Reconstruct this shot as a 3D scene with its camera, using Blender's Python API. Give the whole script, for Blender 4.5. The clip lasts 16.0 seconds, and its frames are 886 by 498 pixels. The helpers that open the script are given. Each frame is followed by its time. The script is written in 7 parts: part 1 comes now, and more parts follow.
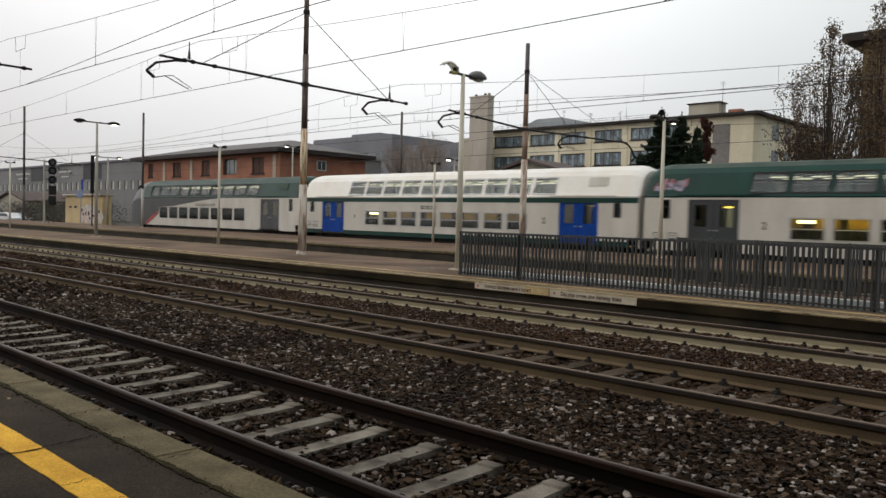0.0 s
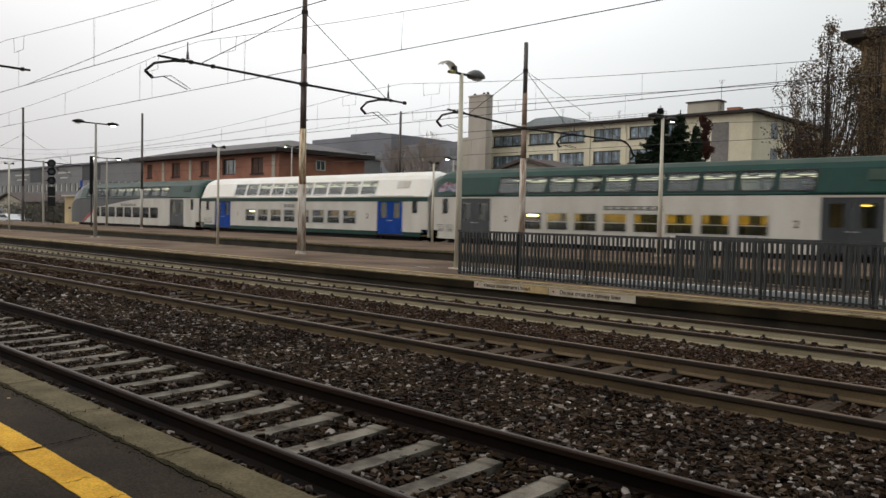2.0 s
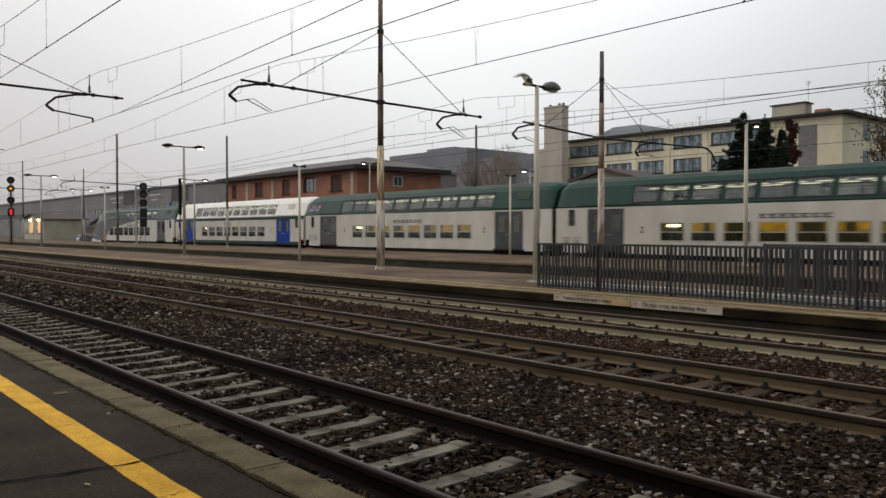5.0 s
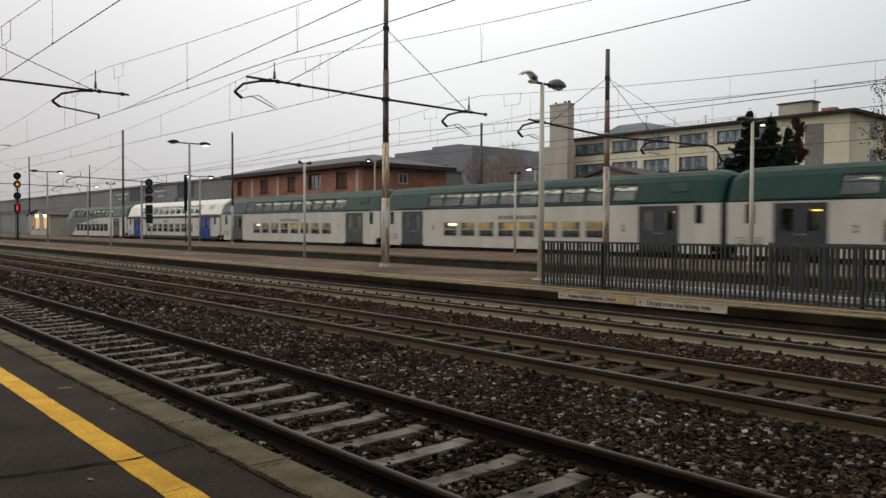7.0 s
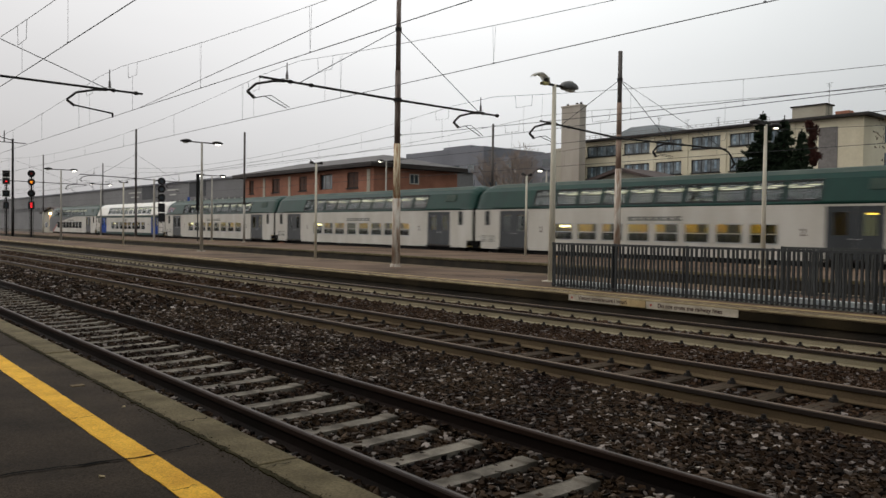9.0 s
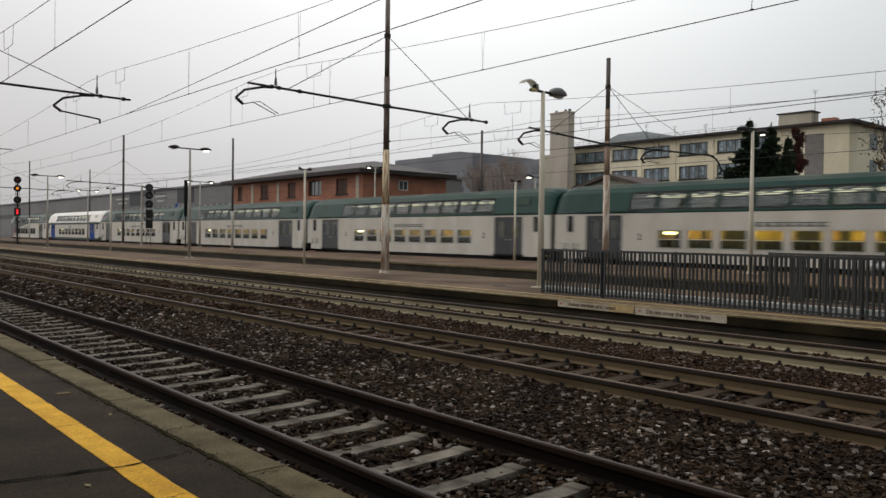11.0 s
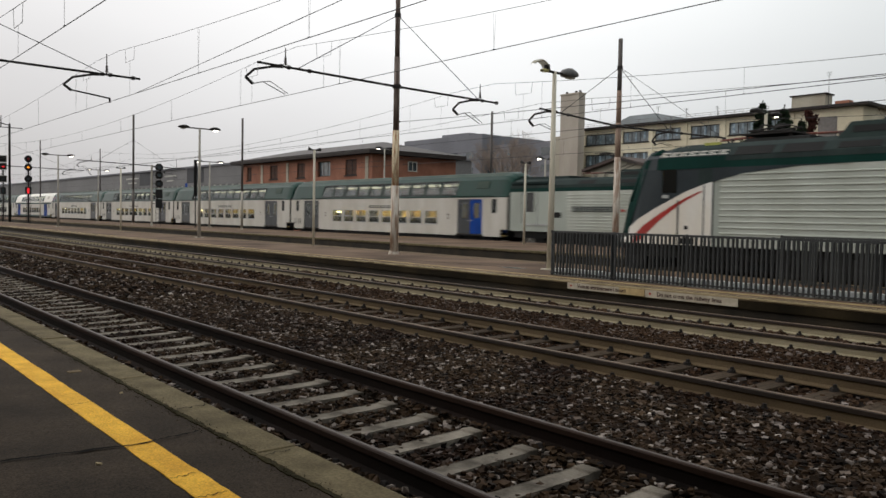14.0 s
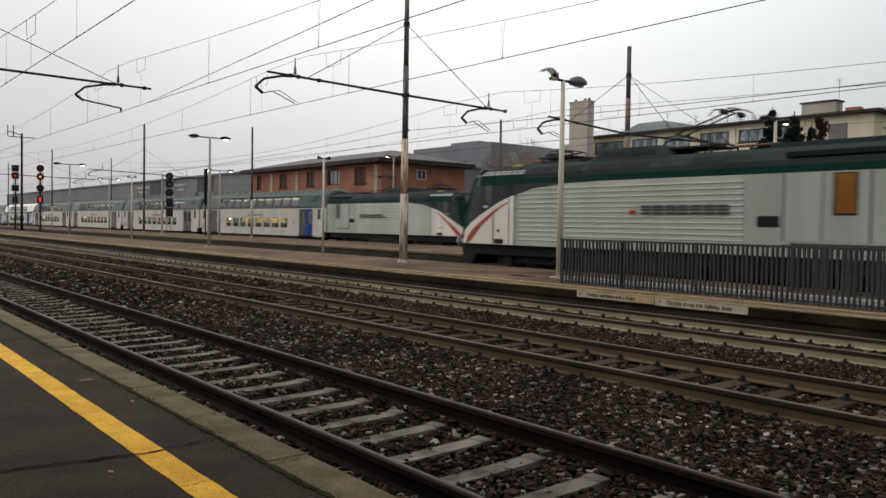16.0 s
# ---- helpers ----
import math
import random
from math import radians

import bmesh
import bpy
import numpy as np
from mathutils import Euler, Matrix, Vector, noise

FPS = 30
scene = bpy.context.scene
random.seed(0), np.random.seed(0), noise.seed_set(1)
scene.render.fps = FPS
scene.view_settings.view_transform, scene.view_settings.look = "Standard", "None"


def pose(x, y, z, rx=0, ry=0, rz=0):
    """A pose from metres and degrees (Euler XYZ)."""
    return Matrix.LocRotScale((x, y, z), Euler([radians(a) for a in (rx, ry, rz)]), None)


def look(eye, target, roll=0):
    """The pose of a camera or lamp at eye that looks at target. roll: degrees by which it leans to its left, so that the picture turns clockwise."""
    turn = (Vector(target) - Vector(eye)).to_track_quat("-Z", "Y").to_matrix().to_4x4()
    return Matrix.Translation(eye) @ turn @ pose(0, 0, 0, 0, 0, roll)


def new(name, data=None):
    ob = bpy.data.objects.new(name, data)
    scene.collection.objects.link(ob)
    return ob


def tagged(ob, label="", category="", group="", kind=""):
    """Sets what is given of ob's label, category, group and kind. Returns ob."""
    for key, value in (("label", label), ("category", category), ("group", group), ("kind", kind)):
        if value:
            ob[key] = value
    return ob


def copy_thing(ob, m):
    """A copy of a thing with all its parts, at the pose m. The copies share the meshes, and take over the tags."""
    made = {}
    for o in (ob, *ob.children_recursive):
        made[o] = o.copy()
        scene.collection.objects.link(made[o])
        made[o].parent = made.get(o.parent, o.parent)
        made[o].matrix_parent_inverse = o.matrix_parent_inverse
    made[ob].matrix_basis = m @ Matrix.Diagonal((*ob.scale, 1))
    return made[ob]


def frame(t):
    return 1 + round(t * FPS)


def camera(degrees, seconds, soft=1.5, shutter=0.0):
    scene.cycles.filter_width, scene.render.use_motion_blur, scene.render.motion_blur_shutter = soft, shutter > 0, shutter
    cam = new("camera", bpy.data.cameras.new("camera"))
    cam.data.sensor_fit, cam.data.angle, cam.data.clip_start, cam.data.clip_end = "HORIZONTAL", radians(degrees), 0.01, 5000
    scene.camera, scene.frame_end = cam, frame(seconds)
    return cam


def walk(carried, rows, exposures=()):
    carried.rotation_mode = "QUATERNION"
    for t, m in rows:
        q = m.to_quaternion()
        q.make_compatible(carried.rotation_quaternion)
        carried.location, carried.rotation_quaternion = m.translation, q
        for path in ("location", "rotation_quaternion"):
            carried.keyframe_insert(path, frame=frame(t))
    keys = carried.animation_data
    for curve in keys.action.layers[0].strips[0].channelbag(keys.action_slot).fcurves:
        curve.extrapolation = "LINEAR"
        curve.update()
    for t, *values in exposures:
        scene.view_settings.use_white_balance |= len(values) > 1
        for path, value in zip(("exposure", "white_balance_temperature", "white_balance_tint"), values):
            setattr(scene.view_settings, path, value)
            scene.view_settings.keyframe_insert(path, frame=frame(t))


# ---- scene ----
cam = camera(58.76, 16.0, soft=1.5, shutter=0.9)
PATH = [
    (0.0, pose(0, 0, 1.619, 87.881, -1.509, 43.679)),
    (0.5, pose(0.018, -0.004, 1.624, 88.075, -1.474, 43.672)),
    (1, pose(0.018, -0.011, 1.621, 87.905, -1.314, 44.054)),
    (1.5, pose(0.011, 0.004, 1.618, 87.777, -1.303, 43.900)),
    (2, pose(0.018, -0.004, 1.611, 87.840, -1.263, 43.634)),
    (2.5, pose(0.014, 0.001, 1.629, 87.922, -1.466, 43.949)),
    (3, pose(-0.005, -0.015, 1.617, 87.663, -0.773, 45.347)),
    (3.5, pose(0.004, -0.013, 1.621, 87.820, -0.794, 46.672)),
    (4, pose(0.002, -0.020, 1.630, 88.268, -0.444, 47.760)),
    (6.5, pose(0.001, -0.003, 1.617, 88.754, -0.204, 49.969)),
    (7, pose(0.005, -0.004, 1.624, 88.550, -0.289, 49.602)),
    (7.5, pose(0.006, -0.018, 1.621, 88.250, -0.581, 49.804)),
    (8, pose(0.015, -0.011, 1.627, 88.579, -0.679, 50.484)),
    (10.5, pose(0.003, -0.014, 1.630, 88.821, -0.844, 49.915)),
    (11, pose(-0.001, -0.006, 1.627, 89.072, -0.729, 49.580)),
    (11.5, pose(-0.066, 0.046, 1.624, 88.938, -0.856, 49.419)),
    (12, pose(-0.029, 0.010, 1.624, 88.749, -1.008, 49.400)),
    (12.5, pose(-0.038, 0.006, 1.622, 88.497, -1.002, 49.576)),
    (13, pose(-0.033, 0.003, 1.624, 88.257, -1.064, 49.803)),
    (13.5, pose(-0.038, 0.007, 1.623, 87.913, -1.156, 49.901)),
    (14, pose(-0.050, 0.010, 1.619, 87.717, -1.070, 50.232)),
    (14.5, pose(-0.046, 0.008, 1.623, 87.576, -0.972, 50.453)),
    (15, pose(-0.054, 0.013, 1.624, 87.767, -0.759, 50.588)),
    (15.5, pose(-0.029, -0.002, 1.627, 88.041, -0.937, 50.784)),
    (16, pose(-0.033, -0.002, 1.627, 88.281, -0.941, 50.894)),
]
EXPOSURES = [(0.0, -0.03, 6600, 10), (3.0, -0.03, 6600, 10), (5.0, -0.2, 6600, 10), (12.5, -0.24, 6600, 10), (14.0, -0.12, 6600, 10), (16.0, -0.14, 6600, 10)]
walk(cam, PATH, EXPOSURES)


def lin(r, g, b):
    """Linear colour from display values 0-255."""
    return tuple((v / 255 / 12.92) if v < 10.3 else ((v / 255 + 0.055) / 1.055) ** 2.4 for v in (r, g, b)) + (1.0,)


# ---- world and sun: a thick overcast ----
SUN_EL, SUN_AZ = 32.0, -125.0
world = bpy.data.worlds.new("sky")
scene.world = world
world.use_nodes = True
wn, wl = world.node_tree.nodes, world.node_tree.links
wn.clear()
w_out = wn.new("ShaderNodeOutputWorld")
w_bg = wn.new("ShaderNodeBackground")
w_sky = wn.new("ShaderNodeTexSky")
w_sky.sky_type = "NISHITA"
w_sky.sun_disc = False
w_sky.sun_elevation, w_sky.sun_rotation = radians(SUN_EL), radians(SUN_AZ)
w_sky.dust_density, w_sky.air_density = 4.0, 1.0
w_co = wn.new("ShaderNodeTexCoord")
w_noise = wn.new("ShaderNodeTexNoise")
w_noise.inputs["Scale"].default_value = 1.4
w_noise.inputs["Detail"].default_value = 4
w_map = wn.new("ShaderNodeMapping")
w_map.inputs["Scale"].default_value = (1, 1, 3.0)
w_sep = wn.new("ShaderNodeSeparateXYZ")
w_ramp = wn.new("ShaderNodeValToRGB")
w_ramp.color_ramp.elements[0].position, w_ramp.color_ramp.elements[0].color = 0.0, (5.7, 5.75, 5.95, 1)
w_ramp.color_ramp.elements[1].position, w_ramp.color_ramp.elements[1].color = 0.36, (12.6, 12.95, 13.1, 1)
w_cl = wn.new("ShaderNodeMix")
w_cl.data_type, w_cl.blend_type = "RGBA", "MULTIPLY"
w_cl.inputs[0].default_value = 0.22
w_mix = wn.new("ShaderNodeMix")
w_mix.data_type = "RGBA"
w_mix.inputs[0].default_value = 0.93
wl.new(w_co.outputs["Generated"], w_map.inputs["Vector"])
wl.new(w_map.outputs[0], w_noise.inputs["Vector"])
wl.new(w_co.outputs["Generated"], w_sep.inputs[0])
wl.new(w_sep.outputs["Z"], w_ramp.inputs[0])
wl.new(w_ramp.outputs[0], w_cl.inputs[6])
wl.new(w_noise.outputs["Fac"], w_cl.inputs[7])
wl.new(w_sky.outputs[0], w_mix.inputs[6])
w_dot = wn.new("ShaderNodeVectorMath")
w_dot.operation = "DOT_PRODUCT"
w_dot.inputs[1].default_value = (math.sin(radians(SUN_AZ)) * 0.9, math.cos(radians(SUN_AZ)) * 0.9, 0.42)
wl.new(w_co.outputs["Generated"], w_dot.inputs[0])
w_pow = wn.new("ShaderNodeMath")
w_pow.operation, w_pow.use_clamp = "MULTIPLY_ADD", True
w_pow.inputs[1].default_value, w_pow.inputs[2].default_value = 0.5, 0.5
wl.new(w_dot.outputs["Value"], w_pow.inputs[0])
w_p2 = wn.new("ShaderNodeMath")
w_p2.operation, w_p2.inputs[1].default_value = "POWER", 0.6
wl.new(w_pow.outputs[0], w_p2.inputs[0])
w_gain = wn.new("ShaderNodeMath")
w_gain.operation, w_gain.inputs[1].default_value, w_gain.inputs[2].default_value = "MULTIPLY_ADD", 0.62, 0.60
wl.new(w_p2.outputs[0], w_gain.inputs[0])
w_sc = wn.new("ShaderNodeVectorMath")
w_sc.operation = "SCALE"
wl.new(w_cl.outputs[2], w_sc.inputs[0])
w_lobe = wn.new("ShaderNodeVectorMath")
w_lobe.operation = "DOT_PRODUCT"
w_lobe.inputs[1].default_value = (math.sin(radians(-46)), math.cos(radians(-46)), 0.18)
wl.new(w_co.outputs["Generated"], w_lobe.inputs[0])
w_l0 = wn.new("ShaderNodeMath")
w_l0.operation, w_l0.inputs[1].default_value = "MAXIMUM", 0.0
wl.new(w_lobe.outputs["Value"], w_l0.inputs[0])
w_l1 = wn.new("ShaderNodeMath")
w_l1.operation, w_l1.inputs[1].default_value = "POWER", 9.0
wl.new(w_l0.outputs[0], w_l1.inputs[0])
w_l2 = wn.new("ShaderNodeMath")
w_l2.operation, w_l2.inputs[1].default_value, w_l2.inputs[2].default_value = "MULTIPLY_ADD", 0.34, 0.80
wl.new(w_l1.outputs[0], w_l2.inputs[0])
w_l3 = wn.new("ShaderNodeMath")
w_l3.operation = "MULTIPLY"
wl.new(w_gain.outputs[0], w_l3.inputs[0])
wl.new(w_l2.outputs[0], w_l3.inputs[1])
wl.new(w_l3.outputs[0], w_sc.inputs["Scale"])
w_tint = wn.new("ShaderNodeMix")
w_tint.data_type = "RGBA"
w_tint.inputs[6].default_value, w_tint.inputs[7].default_value = (0.94, 1.0, 0.995, 1), (1.035, 0.99, 0.985, 1)
wl.new(w_pow.outputs[0], w_tint.inputs[0])
w_col = wn.new("ShaderNodeVectorMath")
w_col.operation = "MULTIPLY"
wl.new(w_sc.outputs[0], w_col.inputs[0])
wl.new(w_tint.outputs[2], w_col.inputs[1])
wl.new(w_col.outputs[0], w_mix.inputs[7])
wl.new(w_mix.outputs[2], w_bg.inputs["Color"])
w_bg.inputs["Strength"].default_value = 0.105
wl.new(w_bg.outputs[0], w_out.inputs["Surface"])

sun_data = bpy.data.lights.new("sun", "SUN")
sun_data.energy, sun_data.angle, sun_data.color = 0.85, radians(75), (1.0, 0.97, 0.93)
sun = new("sun", sun_data)
sun.matrix_basis = look((60 * math.sin(radians(SUN_AZ)), 60 * math.cos(radians(SUN_AZ)), 60 * math.tan(radians(SUN_EL))), (0, 0, 0))


# ---- materials ----
def surface(name, c, c2=None, rough=0.7, metal=0.0, grain=30.0, blotch=1.5, bump=0.15, vary=0.0, island=0.0, streak=(1, 1, 1), contrast=0.5, spec=0.4, fine_amp=0.16, pale=0.0):
    m = bpy.data.materials.new(name)
    m.use_nodes = True
    n, l = m.node_tree.nodes, m.node_tree.links
    p = n["Principled BSDF"]
    c2 = c2 or tuple(v * 0.62 for v in c[:3]) + (1,)
    co = n.new("ShaderNodeTexCoord")
    mp = n.new("ShaderNodeMapping")
    mp.inputs["Scale"].default_value = streak
    l.new(co.outputs["Object"], mp.inputs["Vector"])
    big = n.new("ShaderNodeTexNoise")
    big.inputs["Scale"].default_value, big.inputs["Detail"].default_value = blotch, 6
    l.new(mp.outputs[0], big.inputs["Vector"])
    ramp = n.new("ShaderNodeMapRange")
    ramp.inputs[1].default_value, ramp.inputs[2].default_value = 0.5 - contrast * 0.4, 0.5 + contrast * 0.4
    l.new(big.outputs["Fac"], ramp.inputs[0])
    mix = n.new("ShaderNodeMix")
    mix.data_type = "RGBA"
    mix.inputs[6].default_value, mix.inputs[7].default_value = c, c2
    l.new(ramp.outputs[0], mix.inputs[0])
    fine = n.new("ShaderNodeTexNoise")
    fine.inputs["Scale"].default_value, fine.inputs["Detail"].default_value = grain, 4
    l.new(co.outputs["Object"], fine.inputs["Vector"])
    fr = n.new("ShaderNodeMapRange")
    fr.inputs[1].default_value, fr.inputs[2].default_value = 0.3, 0.7
    fr.inputs[3].default_value, fr.inputs[4].default_value = 1 - fine_amp, 1 + fine_amp * 0.9
    l.new(fine.outputs["Fac"], fr.inputs[0])
    val = fr.outputs[0]
    for amount, node, out in ((vary, "ShaderNodeObjectInfo", "Random"), (island, "ShaderNodeNewGeometry", "Random Per Island")):
        if amount:
            src = n.new(node)
            r = n.new("ShaderNodeMapRange")
            r.inputs[3].default_value, r.inputs[4].default_value = 1 - amount, 1 + amount
            l.new(src.outputs[out], r.inputs[0])
            mul = n.new("ShaderNodeMath")
            mul.operation = "MULTIPLY"
            l.new(val, mul.inputs[0])
            l.new(r.outputs[0], mul.inputs[1])
            val = mul.outputs[0]
    if pale:
        src = n.new("ShaderNodeNewGeometry")
        r = n.new("ShaderNodeMapRange")
        r.inputs[1].default_value, r.inputs[2].default_value, r.inputs[4].default_value = 0.86, 1.0, pale
        l.new(src.outputs["Random Per Island"], r.inputs[0])
        add = n.new("ShaderNodeMath")
        l.new(val, add.inputs[0])
        l.new(r.outputs[0], add.inputs[1])
        val = add.outputs[0]
        less = n.new("ShaderNodeMapRange")
        less.inputs[1].default_value, less.inputs[2].default_value, less.inputs[3].default_value, less.inputs[4].default_value = 0.86, 0.93, 1.0, 0.35
        l.new(src.outputs["Random Per Island"], less.inputs[0])
    hs = n.new("ShaderNodeHueSaturation")
    if pale:
        l.new(less.outputs[0], hs.inputs["Saturation"])
    l.new(mix.outputs[2], hs.inputs["Color"])
    l.new(val, hs.inputs["Value"])
    l.new(hs.outputs[0], p.inputs["Base Color"])
    p.inputs["Roughness"].default_value, p.inputs["Metallic"].default_value = rough, metal
    p.inputs["Specular IOR Level"].default_value = spec
    if bump:
        b = n.new("ShaderNodeBump")
        b.inputs["Strength"].default_value, b.inputs["Distance"].default_value = bump, 0.02
        l.new(fine.outputs["Fac"], b.inputs["Height"])
        l.new(b.outputs[0], p.inputs["Normal"])
    return m


def glass(name, tint, clear):
    """A window pane: part clear, part tinted gloss."""
    m = bpy.data.materials.new(name)
    m.use_nodes = True
    n, l = m.node_tree.nodes, m.node_tree.links
    n.clear()
    o, mx, tr, gl = (n.new("ShaderNode" + k) for k in ("OutputMaterial", "MixShader", "BsdfTransparent", "BsdfGlossy"))
    fz = n.new("ShaderNodeLayerWeight")
    fz.inputs["Blend"].default_value = 0.25
    ad = n.new("ShaderNodeMath")
    ad.operation = "MULTIPLY_ADD"
    ad.inputs[1].default_value, ad.inputs[2].default_value = 0.12, 1 - clear
    tr.inputs[0].default_value = tint
    gl.inputs["Color"].default_value, gl.inputs["Roughness"].default_value = (0.55, 0.58, 0.6, 1), 0.05
    l.new(fz.outputs["Facing"], ad.inputs[0])
    l.new(ad.outputs[0], mx.inputs[0])
    l.new(tr.outputs[0], mx.inputs[1])
    l.new(gl.outputs[0], mx.inputs[2])
    l.new(mx.outputs[0], o.inputs[0])
    return m


def glow(name, c, power):
    m = bpy.data.materials.new(name)
    m.use_nodes = True
    p = m.node_tree.nodes["Principled BSDF"]
    p.inputs["Base Color"].default_value = c
    p.inputs["Emission Color"].default_value, p.inputs["Emission Strength"].default_value = c, power
    return m


# Near-black: shade in the gaps between loose stones is put into this colour.
M_BALLAST = surface("shade-dark ballast bed", lin(25, 17, 11), lin(12, 8, 5), 0.95, grain=16, blotch=0.7, bump=1.0, spec=0.1)
M_STONE = surface("ballast stone", lin(58, 45, 32), lin(34, 21, 12), 0.8, contrast=0.3, grain=40, blotch=0.9, bump=0.3, island=0.9, pale=8.0, spec=0.1)
M_STONE_RUST = surface("rusty ballast stone", lin(70, 54, 41), lin(46, 32, 22), 0.9, grain=40, blotch=1.1, bump=0.3, island=0.7, pale=2.5, spec=0.08)
M_RAILHEAD = surface("rusty rail head", lin(46, 34, 25), lin(28, 21, 15), 0.7, 0.0, grain=60, blotch=3, bump=0.04, streak=(0.2, 1, 1), spec=0.35)
M_RAILOILY = surface("oily brown rail head", lin(50, 34, 25), lin(28, 19, 14), 0.75, 0.0, grain=60, blotch=3, bump=0.04, streak=(0.2, 1, 1), spec=0.12)
# Both running surfaces are paler than the head: the light on top is painted.
M_RAILTOP = surface("worn running surface, lit top painted in", lin(112, 93, 75), lin(78, 63, 50), 0.6, 0.1, grain=60, blotch=3, bump=0.02, streak=(0.2, 1, 1), spec=0.25)
M_RAILTOP_DARK = surface("running surface with painted highlight", lin(76, 64, 56), lin(50, 42, 37), 0.5, 0.2, grain=60, blotch=3, bump=0.02, streak=(0.2, 1, 1), spec=0.25)
M_RAILDARK = surface("oily rusted rail web", lin(30, 18, 12), lin(12, 8, 6), 0.85, 0.0, grain=70, blotch=2, bump=0.2, streak=(0.3, 1, 1), spec=0.15)
M_RAILRUST = surface("dusty rusted rail web", lin(112, 97, 75), lin(77, 64, 48), 0.9, 0.0, grain=60, blotch=2, bump=0.2, streak=(0.3, 1, 1), spec=0.15)
M_RAILPALE = surface("pale dusty rail web", lin(160, 150, 126), lin(126, 116, 94), 0.9, 0.0, grain=60, blotch=2, bump=0.2, streak=(0.3, 1, 1), spec=0.15)
M_CLIP = surface("oily fastening", lin(24, 17, 12), lin(11, 8, 6), 0.8, 0.0, grain=90, blotch=6, bump=0.2)
M_SLEEPER = surface("weathered concrete sleeper", lin(128, 121, 110), lin(74, 68, 60), 0.9, grain=55, blotch=5, bump=0.25, vary=0.16, contrast=0.35, spec=0.15)
M_TIMBER = surface("oil-stained timber sleeper", lin(72, 60, 47), lin(44, 36, 27), 0.9, grain=25, blotch=3, bump=0.3, vary=0.25, streak=(6, 0.6, 1), spec=0.15)
M_ASPHALT = surface("worn platform asphalt", lin(66, 56, 45), lin(37, 31, 24), 0.9, grain=95, blotch=2.2, bump=0.22, spec=0.12, fine_amp=0.55, contrast=0.7)
M_COPING = surface("mossy concrete coping", lin(112, 101, 76), lin(78, 70, 50), 0.9, grain=60, blotch=3.5, bump=0.25, vary=0.08, spec=0.15, fine_amp=0.25)
M_COPING_PALE = surface("pale concrete coping", lin(192, 174, 138), lin(146, 130, 100), 0.85, grain=50, blotch=2.0, bump=0.2, vary=0.06, spec=0.15)
M_COPING_BROWN = surface("brown weathered coping", lin(116, 101, 78), lin(80, 68, 51), 0.9, grain=50, blotch=2.0, bump=0.2, vary=0.08, spec=0.15)
M_YELLOW = surface("worn yellow paint", lin(244, 190, 66), lin(214, 160, 52), 0.8, grain=90, blotch=5, bump=0.3, spec=0.15, fine_amp=0.22)
M_YELLOW_PALE = surface("faded yellow line", lin(176, 154, 108), lin(132, 114, 80), 0.85, grain=50, blotch=3, bump=0.1, spec=0.15)
M_PLATFACE = surface("dark platform face", lin(54, 46, 33), lin(25, 21, 15), 0.9, grain=20, blotch=1.3, bump=0.4, streak=(1, 1, 0.4))
M_COURSE = surface("damp mossy concrete", lin(50, 42, 28), lin(26, 22, 14), 0.9, grain=20, blotch=1.3, bump=0.3, streak=(1, 1, 0.4), spec=0.1)
M_PAVE = surface("damp platform paving", lin(126, 106, 90), lin(64, 52, 43), 0.9, grain=25, blotch=0.4, bump=0.1, spec=0.08, contrast=0.65)
M_GROUND = surface("gravelly ground", lin(71, 66, 61), lin(49, 46, 40), 0.95, grain=4, blotch=0.12, bump=0.5)
M_CRACK = surface("tarred crack", lin(15, 14, 13), None, 0.95, grain=80, blotch=3, bump=0.0, spec=0.05)
M_PUDDLE = surface("rain puddle", lin(52, 48, 44), lin(38, 35, 32), 0.18, grain=3, blotch=1, bump=0.0, spec=1.0)

M_CREAM = surface("grimy off-white coach paint", lin(194, 191, 183), lin(176, 171, 160), 0.45, grain=8, blotch=1.1, bump=0.02, streak=(1, 1, 0.3), fine_amp=0.03, spec=0.3)
M_WHITE = surface("white coach paint", lin(222, 222, 217), lin(213, 205, 191), 0.4, grain=8, blotch=0.8, bump=0.02, streak=(1, 1, 0.4), fine_amp=0.03)
M_GREEN = surface("dark green coach paint", lin(11, 56, 47), lin(6, 42, 38), 0.42, grain=8, blotch=0.8, bump=0.02, streak=(1, 1, 0.4), fine_amp=0.03, spec=0.18)
M_ROOF = surface("pale grey-green roof", lin(66, 78, 68), lin(40, 58, 51), 0.65, grain=8, blotch=0.8, bump=0.05, fine_amp=0.03, spec=0.2)
M_GREYPAINT = surface("dark grey coach paint", lin(52, 56, 59), lin(41, 45, 48), 0.4, grain=8, blotch=1.2, bump=0.02, streak=(1, 1, 0.4), fine_amp=0.03)
M_BLUE = surface("blue door paint", lin(3, 62, 146), lin(2, 50, 118), 0.6, grain=10, blotch=1.5, bump=0.02, fine_amp=0.03, spec=0.12)
M_RED = surface("red stripe paint", lin(168, 40, 29), lin(142, 34, 25), 0.4, grain=10, blotch=1.5, bump=0.0, fine_amp=0.03)
# Base colour dropped to near-black to paint in the shade under the trains.
M_UNDER = surface("sooty running gear with shade painted in", lin(8, 7, 6), lin(3, 3, 3), 0.8, 0.1, grain=20, blotch=2, bump=0.3)
M_RUBBER = surface("black gangway rubber", lin(25, 25, 26), lin(17, 17, 18), 0.7, grain=20, blotch=3, bump=0.2)
M_ALU = surface("dull aluminium frame", lin(178, 180, 178), lin(146, 148, 148), 0.4, 0.6, grain=30, blotch=3, bump=0.02)
